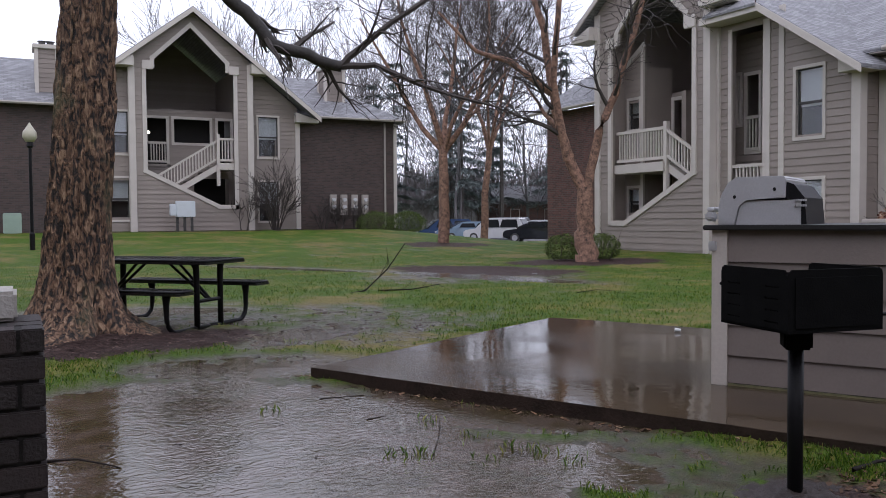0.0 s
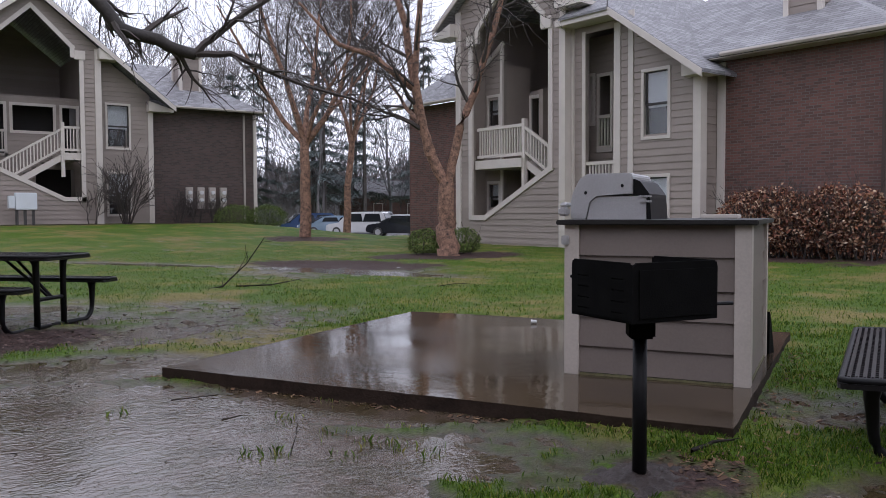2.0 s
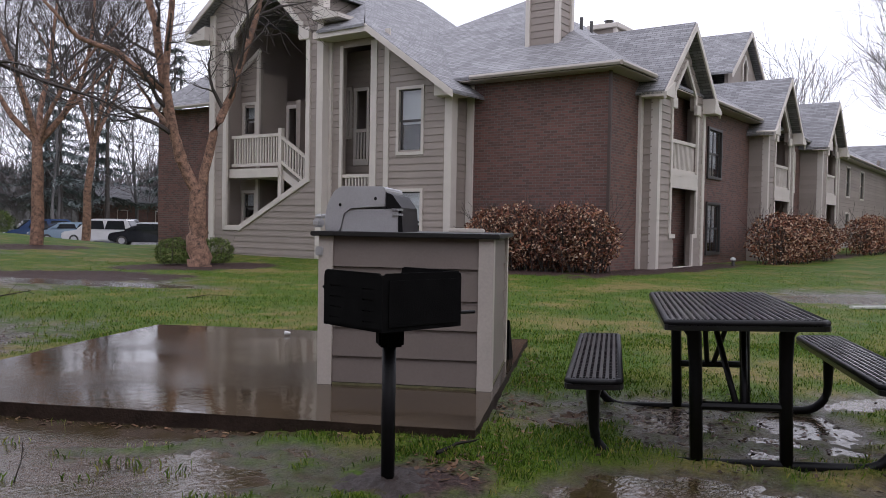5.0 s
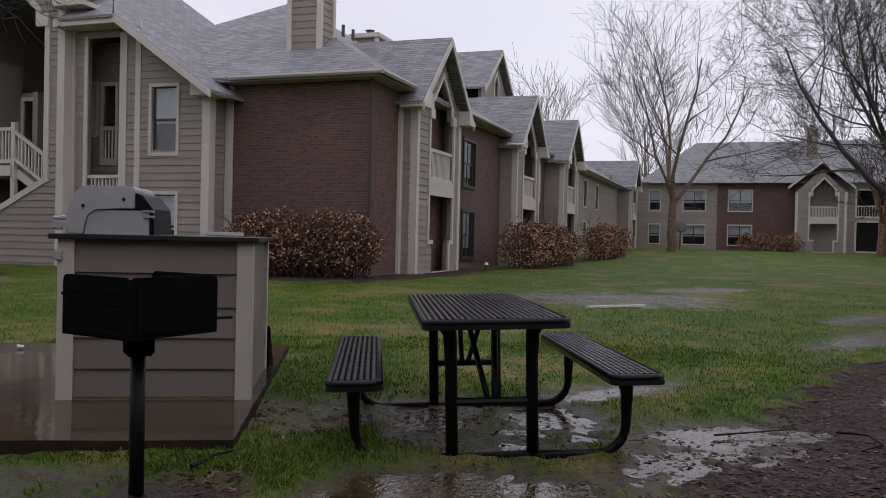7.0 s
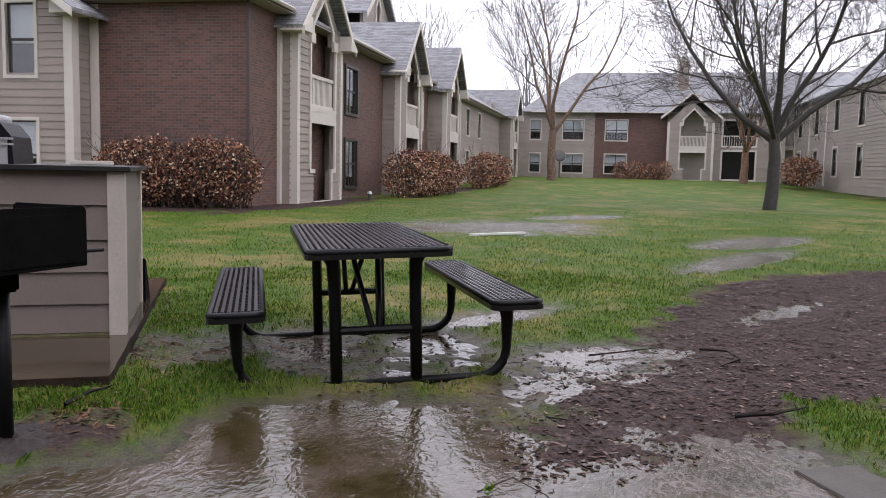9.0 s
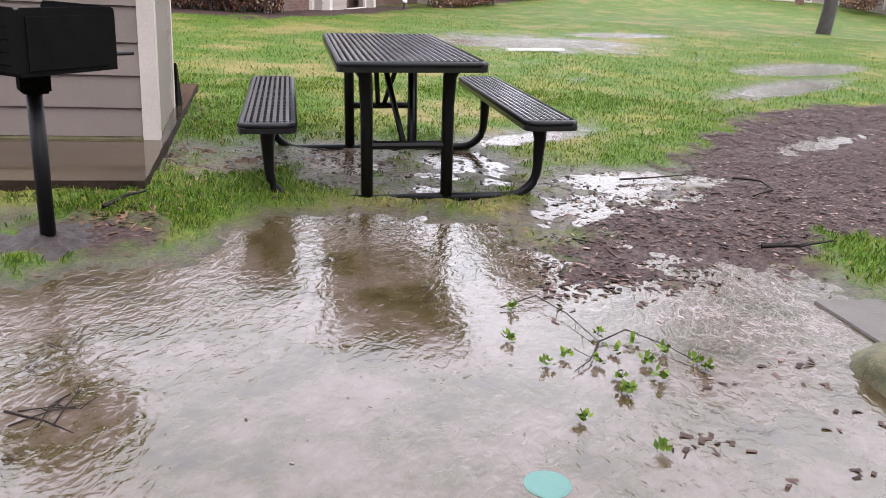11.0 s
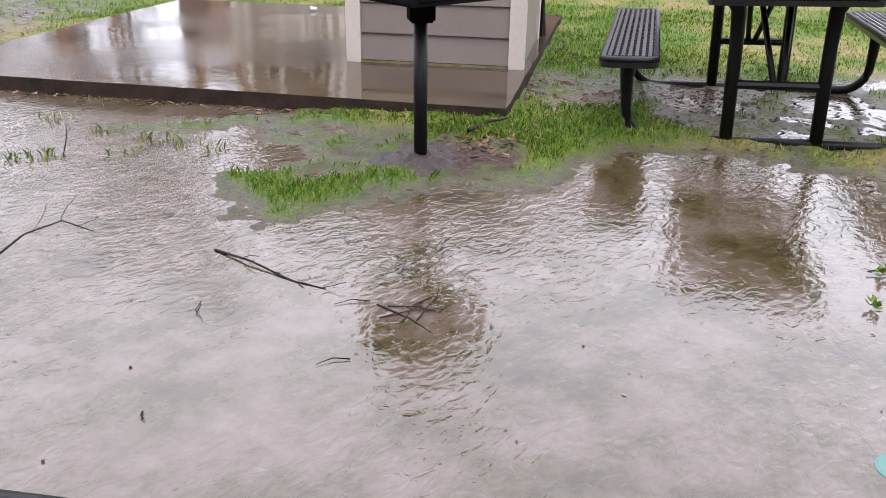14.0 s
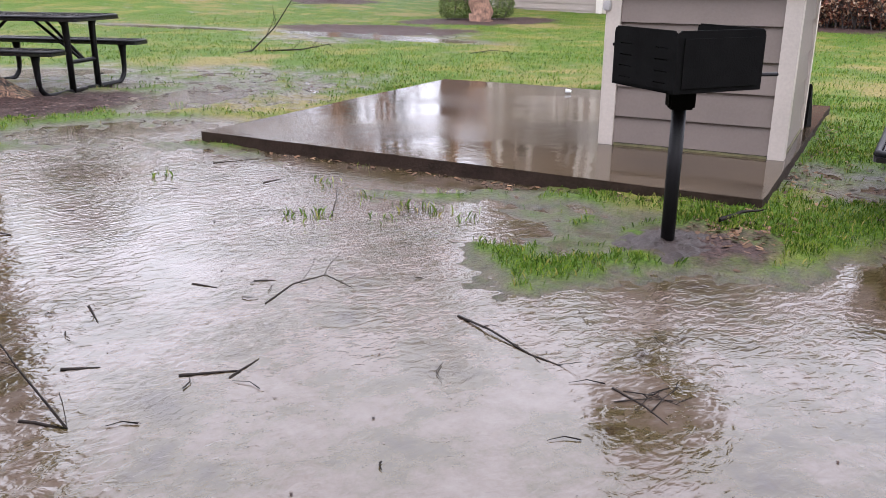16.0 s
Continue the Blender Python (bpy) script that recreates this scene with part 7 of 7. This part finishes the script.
def scatter(name, label, category, count, place, mat, size, seed, flat=0.35, upright=False, kind="stuff"):
    """Many small leaves, chips or blades in one mesh."""
    r = random.Random(seed)
    verts, faces = [], []
    made = tries = 0
    while made < count and tries < count * 6:
        tries += 1
        spot = place(r)
        if spot is None:
            continue
        made += 1
        x, y, z = spot
        s = size * r.uniform(0.5, 1.5)
        a = r.uniform(0, 2 * math.pi)
        k = len(verts)
        if upright:
            w = s * 0.05
            lean = r.uniform(0.1, 0.75) * s
            b = r.uniform(0, 6.28)
            c, q = math.cos(a) * w, math.sin(a) * w
            verts += [(x - c, y - q, z - 0.01), (x + c, y + q, z - 0.01), (x + c * 0.7 + lean * 0.4 * math.cos(b), y + q * 0.7 + lean * 0.4 * math.sin(b), z + s * 0.6), (x + lean * math.cos(b), y + lean * math.sin(b), z + s * 0.9)]
            faces += [(k, k + 1, k + 2), (k, k + 2, k + 3)]
        else:
            u = Vector((math.cos(a), math.sin(a), r.uniform(-flat, flat))) * s
            v = Vector((-math.sin(a), math.cos(a), r.uniform(-flat, flat))) * s * r.uniform(0.25, 0.6)
            p = Vector((x, y, z + s * 0.12))
            verts += [tuple(p - u - v), tuple(p + u - v), tuple(p + u + v), tuple(p - u + v)]
            faces.append((k, k + 1, k + 2, k + 3))
    return tagged(raw(name, verts, faces, mat), label, category, kind=kind)


def on_slab(x, y):
    c, s = math.cos(radians(PARK)), math.sin(radians(PARK))
    u, v = (x - SLAB_AT[0]) * c + (y - SLAB_AT[1]) * s, -(x - SLAB_AT[0]) * s + (y - SLAB_AT[1]) * c
    return -0.02 < u < 3.65 and -0.02 < v < 3.8


def lawn_spot(near, far, dry=True):
    def place(r):
        d = near * (far / near) ** r.random()
        a = radians(r.uniform(-106, 6))
        x, y = -math.sin(a) * d, math.cos(a) * d
        z = ground_height(x, y)
        if on_slab(x, y) or (dry and z < 0.012 + 0.02 * r.random()) or math.hypot(x - 2.8, y - 2.38) < 0.24:
            return None
        bark, lush = zones(x, y)
        if bark > 0.35 or bare_mud(x, y, 0.1) > 0.4 or r.random() > 1.35 * lush - 0.12:
            return None
        return x, y, z
    return place


BLADE = leaf_material("grass blades", [(0.0, (0.018, 0.045, 0.004)), (1.0, (0.34, 0.27, 0.10)), (0.5, (0.070, 0.140, 0.012)), (0.86, (0.16, 0.225, 0.025))])
scatter("grass", "short wet green grass", "grass", 100000, lawn_spot(2.2, 9.0), BLADE, 0.024, 201, upright=True)
scatter("grass_far", "short wet green grass further off", "grass", 110000, lawn_spot(8.0, 26.0), BLADE, 0.030, 202, upright=True)


def tuft_spot(r):
    cx, cy = r.choice([(1.61, 3.75), (1.68, 3.7), (2.12, 3.88), (2.2, 3.6), (2.26, 3.46), (2.32, 3.26), (1.95, 3.5), (2.05, 4.3), (2.5, 4.6), (1.35, 5.0), (3.0, 7.4), (2.3, 7.7), (3.5, 9.2)])
    x, y = cx + r.gauss(0, 0.05), cy + r.gauss(0, 0.05)
    return (x, y, -0.01) if not on_slab(x, y) else None


scatter("drowned_grass", "thin grass blades standing out of the water", "grass", 300, tuft_spot, BLADE, 0.038, 203, upright=True)


def chip_spot(r):
    i = r.choice([0, 1, 1, 1, 1])
    cx, cy, a, b, turn = MULCH[i]
    x, y = cx + r.uniform(-1, 1) * a, cy + r.uniform(-1, 1) * a
    z = ground_height(x, y)
    if zones(x, y)[0] < 0.5 or z < -0.01:
        return None
    return x, y, z


CHIP = leaf_material("wet bark chips", [(0.0, (0.014, 0.009, 0.008)), (1.0, (0.26, 0.19, 0.16)), (0.6, (0.06, 0.036, 0.03)), (0.9, (0.12, 0.075, 0.062))])
scatter("bark_mulch", "wet reddish-brown bark mulch", "mulch", 42000, chip_spot, CHIP, 0.013, 204, flat=0.14)


def litter_spot(r):
    k = r.random()
    if k < 0.35:
        x, y = r.gauss(3.2, 0.16), r.gauss(2.3, 0.13)
    elif k < 0.7:
        s = r.uniform(-0.4, 4.0)
        x, y = SLAB_AT[0] - 0.438 * s - abs(r.gauss(0, 0.07)) * 0.9, SLAB_AT[1] + 0.899 * s - abs(r.gauss(0, 0.07)) * 0.44
    else:
        s, q = r.uniform(0, 3.0), abs(r.gauss(0.05, 0.14))
        x, y = SLAB_AT[0] + 0.899 * s + 0.438 * q, SLAB_AT[1] + 0.438 * s - 0.899 * q
    if on_slab(x, y):
        return None
    return x, y, max(0.004, ground_height(x, y))


LITTER = leaf_material("fallen brown leaves", [(0.0, (0.05, 0.03, 0.02)), (1.0, (0.33, 0.23, 0.14)), (0.5, (0.09, 0.052, 0.03)), (0.85, (0.18, 0.105, 0.06))])
scatter("leaf_litter", "wet brown leaf litter along the slab", "leaves", 800, litter_spot, LITTER, 0.015, 205)


def speck_spot(r):
    x, y = r.uniform(0.2, 4.5), r.uniform(-0.8, 9.5)
    if on_slab(x, y) or ground_height(x, y) > 0.004:
        return None
    return x, y, 0.002


scatter("floating_specks", "bits of bark and leaf floating on the puddle", "debris", 420, speck_spot, CHIP, 0.0042, 206, flat=0.05)


def trodden_spot(r):
    cx, cy, a, b, _ = r.choice(SHOALS)
    x, y = cx + r.gauss(0, 0.55) * a, cy + r.gauss(0, 0.55) * a
    z = ground_height(x, y)
    if on_slab(x, y) or z < -0.012 or math.hypot(x, y) < 1.9:
        return None
    return x, y, max(z, 0.001)


scatter("mud_clutter", "bits of bark, twig and dead leaf trodden into the mud", "debris", 5200, trodden_spot, CHIP, 0.013, 207, flat=0.25)
